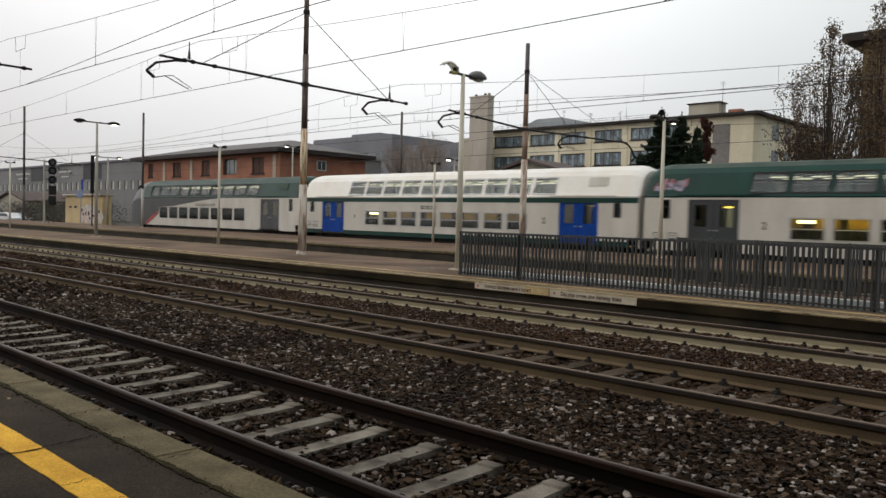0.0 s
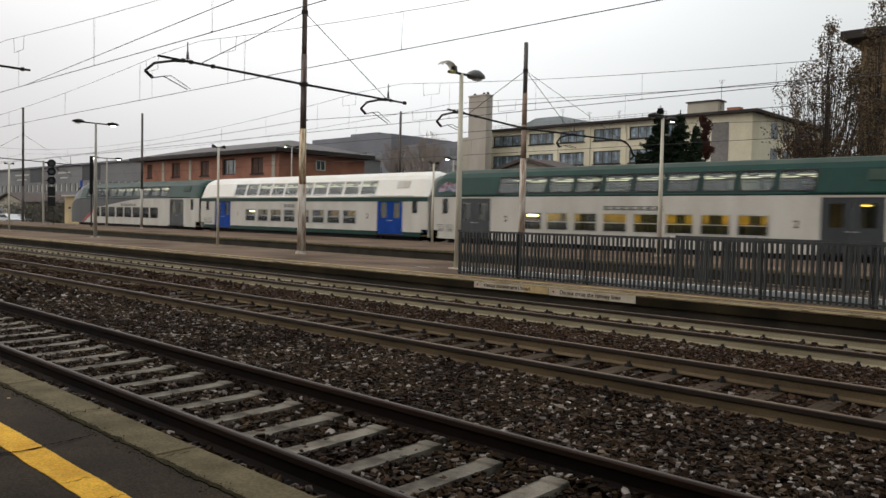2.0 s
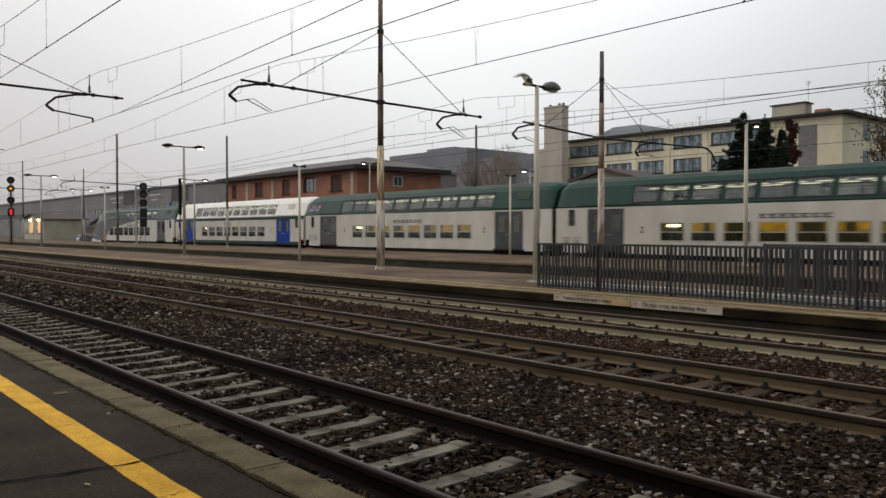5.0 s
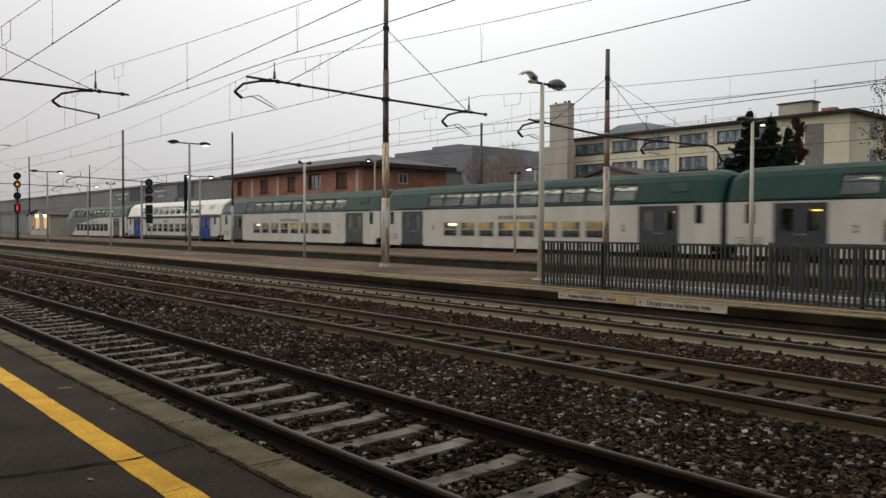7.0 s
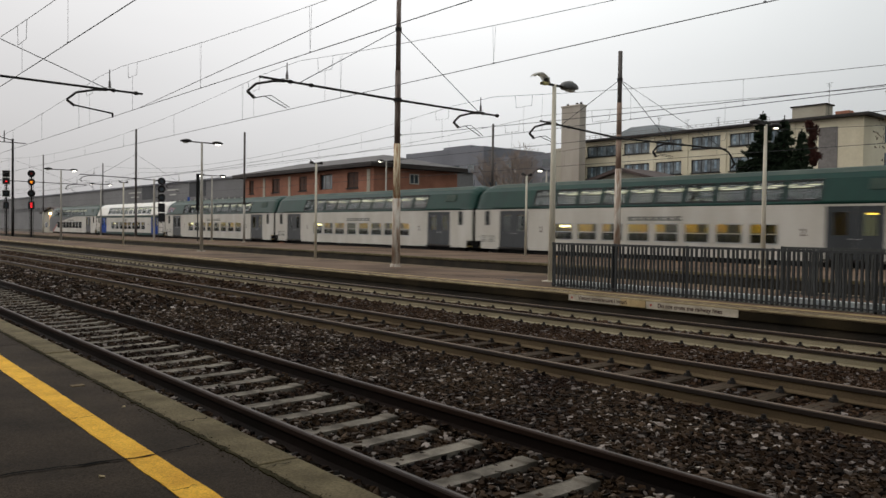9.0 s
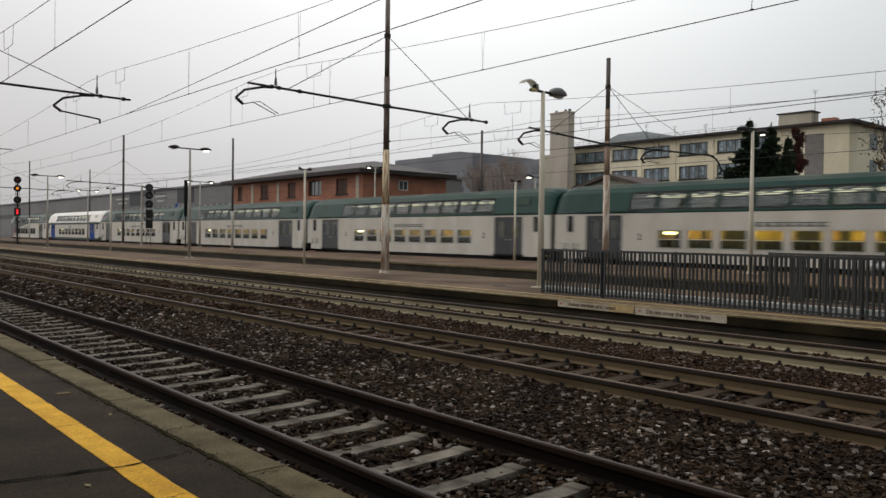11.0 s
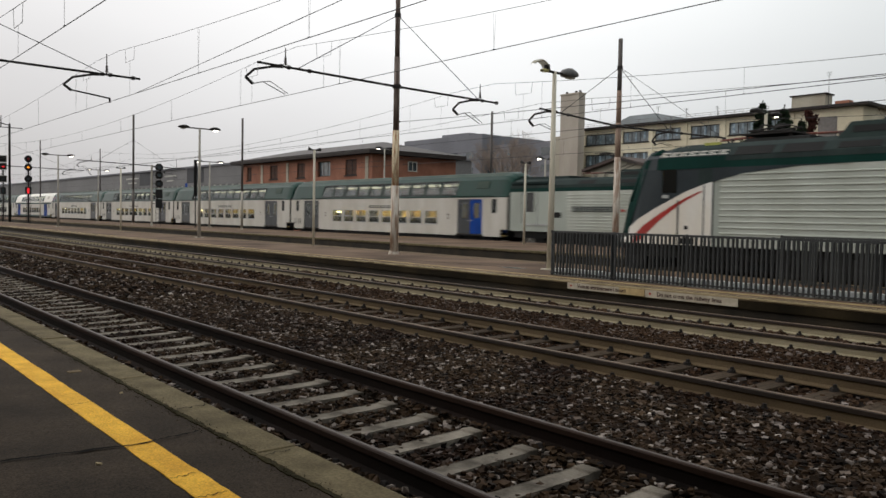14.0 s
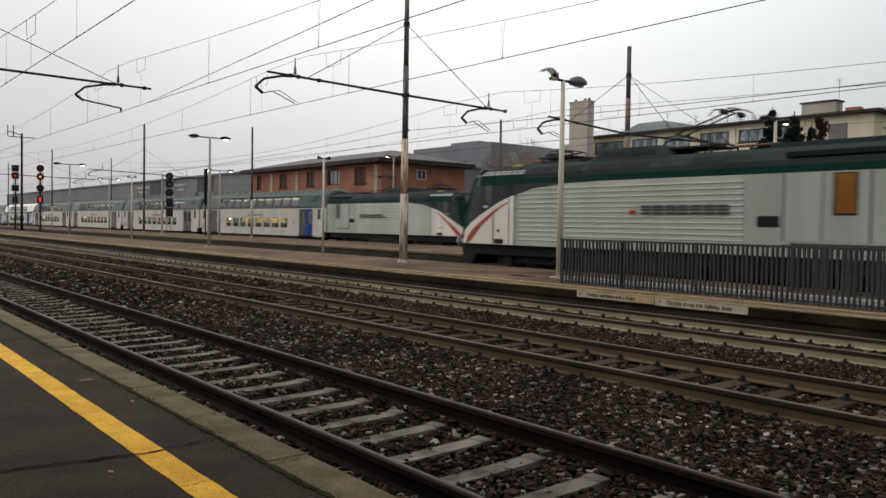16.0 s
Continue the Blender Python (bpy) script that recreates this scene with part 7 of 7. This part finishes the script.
pd.faces.new(ring)
solid("puddle", pd, M_PUDDLE, "shallow rain puddle on the island platform", "puddle")
seam = BM()
rr = random.Random(29)
last = None
for k in range(41):
    u = k / 40
    x, y = -21.0 + 5.4 * u, 14.75 + 0.55 * math.sin(u * 2.6) + 0.55 * u * u + rr.uniform(-0.03, 0.03)
    w = 0.035 * rr.uniform(0.5, 1.4)
    row = [seam.verts.new((x, y - w, P2_Z + 0.006)), seam.verts.new((x, y + w, P2_Z + 0.006))]
    if last:
        seam.faces.new((last[0], row[0], row[1], last[1]))
    last = row
part("tarred_seam", seam, M_CRACK, p2, "dark tarred seam in the paving")
paper = BM()
rr = random.Random(4)
quad_faces(paper, [(-17.55 + (i % 2) * 0.16 + rr.uniform(-0.04, 0.04), 13.0 + (i // 2 % 2) * 0.1, -0.16 + (i // 4) * 0.06 + rr.uniform(-0.02, 0.02)) for i in range(8)], ((0, 2, 3, 1), (4, 5, 7, 6), (0, 1, 5, 4), (1, 3, 7, 5), (3, 2, 6, 7), (2, 0, 4, 6)))
solid("litter", paper, M_SIGN, "crumpled white paper lying by the rail", "litter")

for px, py, pz, pr, seed in ((-4.31, 1.23, P1_Z, 0.014, 2), (-5.9, 1.85, P1_Z, 0.009, 3), (-3.4, 0.9, P1_Z, 0.008, 5)):
    pb = BM()
    rr = random.Random(seed)
    quad_faces(pb, [(px + (i & 1) * pr * 2 * rr.uniform(0.6, 1.2), py + (i >> 1 & 1) * pr * 2 * rr.uniform(0.6, 1.2), pz + (i >> 2) * pr * rr.uniform(0.5, 1.1)) for i in range(8)], ((0, 2, 3, 1), (4, 5, 7, 6), (0, 1, 5, 4), (1, 3, 7, 5), (3, 2, 6, 7), (2, 0, 4, 6)))
    tagged(solid("pebble", pb, M_COPING_PALE, "small pale pebble lying on the asphalt", "pebble"), group="pebbles")

# unseen building and canopy behind the near platform, added to shade the ground
station = thing("station_building", "unseen building and canopy added to shade the near ground", "building")
part("wall", box(BM(), -40, 30, -14, -9, -0.6, 9.0), M_PLASTER_GREY, station, "plain unseen wall added behind the camera")
# canopy out of view, sized to hold sky light off the nearest ground
part("canopy", box(BM(), -5.0, 30, -9, 2.0, 4.5, 4.75), M_EAVE, station, "flat unseen canopy that blocks sky light")
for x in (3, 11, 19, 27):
    part("unseen_canopy_post", cyl(BM(), (x, -1.5, P1_Z), (x, -1.5, 4.5), 0.1, 0.1, 12), M_STEEL, station)


# ---- ballast stones ----
def stones(name, label, regions, material, seed, clear=None):
    """Loose angular stones; regions = (x0, x1, y0, y1, z, per square metre, size)."""
    g = np.random.default_rng(seed)
    corner = np.array([(-1, -1, -1), (1, -1, -1), (1, 1, -1), (-1, 1, -1), (-1, -1, 1), (1, -1, 1), (1, 1, 1), (-1, 1, 1)], float)
    faces = np.array(BOXF)
    vs, count = [], 0
    for x0, x1, y0, y1, z, dens, size in regions:
        n = int((x1 - x0) * (y1 - y0) * dens)
        c = np.stack([g.uniform(x0, x1, n), g.uniform(y0, y1, n), z + g.uniform(-0.6, 0.8, n) * size], 1)
        if clear is not None and y1 < 4.5:
            off = np.abs((c[:, 0] - clear + 0.3016) % 0.6032 - 0.3016)
            c = c[(off > 0.10) | (g.uniform(0, 1, n) < 0.09)]
            n = len(c)
        s = size * g.uniform(0.35, 0.95, (n, 1, 1)) * g.uniform(0.7, 1.25, (n, 1, 3)) * np.array((1.2, 0.9, 0.6))
        v = (corner[None] * g.uniform(0.3, 1.15, (n, 8, 3))) * s
        a, b = g.uniform(0, 6.28, n), g.normal(0, 0.55, n)
        ca, sa, cb, sb = np.cos(a), np.sin(a), np.cos(b), np.sin(b)
        yv = v[:, :, 1] * cb[:, None] - v[:, :, 2] * sb[:, None]
        zv = v[:, :, 1] * sb[:, None] + v[:, :, 2] * cb[:, None]
        xv = v[:, :, 0] * ca[:, None] - yv * sa[:, None]
        yv = v[:, :, 0] * sa[:, None] + yv * ca[:, None]
        vs.append(np.stack([xv, yv, zv], 2) + c[:, None])
        count += n
    v = np.concatenate(vs).reshape(-1, 3)
    f = (faces[None] + 8 * np.arange(count)[:, None, None]).reshape(-1)
    me = bpy.data.meshes.new(name)
    me.vertices.add(len(v))
    me.vertices.foreach_set("co", v.astype(np.float32).ravel())
    me.loops.add(len(f))
    me.loops.foreach_set("vertex_index", f.astype(np.int32))
    me.polygons.add(len(f) // 4)
    me.polygons.foreach_set("loop_start", np.arange(0, len(f), 4, dtype=np.int32))
    me.polygons.foreach_set("use_smooth", np.zeros(len(f) // 4, dtype=bool))
    me.update(calc_edges=True)
    me.materials.append(material)
    return tagged(new(name, me), label, "ballast", kind="stuff")


stones("ballast_stones", "loose angular grey track ballast", [
    (-30, 3, 3.23, 4.46, -0.20, 850, 0.035), (-16, 4, 4.72, 7.18, -0.17, 1650, 0.035), (-20, 3, 2.2, 3.05, -0.165, 950, 0.038),
    (-24, 3, 4.44, 4.60, -0.175, 900, 0.036), (-50, -16, 4.75, 7.16, -0.185, 260, 0.06)], M_STONE, 5, 3.581)
stones("rusty_ballast_stones", "loose rust-brown track ballast", [
    (-18, 4, 7.36, 8.70, -0.215, 420, 0.036), (-22, 3, 8.88, 11.03, -0.18, 900, 0.036), (-22, 3, 11.22, 12.54, -0.2, 260, 0.055), (-22, 3, 12.72, 13.45, -0.2, 260, 0.055),
    (-60, -16, 7.4, 11.0, -0.185, 120, 0.075)], M_STONE_RUST, 6)


# ---- movement ----
def train_x(t):
    """Where the joint between the white and the first green coach stands."""
    return -17.26 - 6.0 * t - 0.5 * 0.275 * t * t - 0.34 * min(1.0, t / 4.0)


LOCO_ROWS = [(0.0, -3.1), (6.0, -3.15), (7.0, -3.25), (8.0, -3.55), (9.0, -4.2), (10.0, -5.2), (10.5, -5.88), (11.0, -6.68), (11.5, -7.58), (12.0, -8.60), (12.5, -9.84), (13.0, -11.22), (14.0, -14.33), (15.0, -17.90), (15.5, -20.0), (16.0, -22.21)]


def motions():
    times = [0.5 * k for k in range(33)]
    for coach, place in train:
        walk(coach, [(t, pose(train_x(t) + COACH * place, TRAIN_Y, 0)) for t in times])
    walk(loco_rear, [(t, pose(train_x(t) + COACH * 4 + 15.5, TRAIN_Y, 0, 0, 0, 180)) for t in times])
    walk(loco_near, [(t, pose(x, 20.45, 0)) for t, x in LOCO_ROWS])


motions()
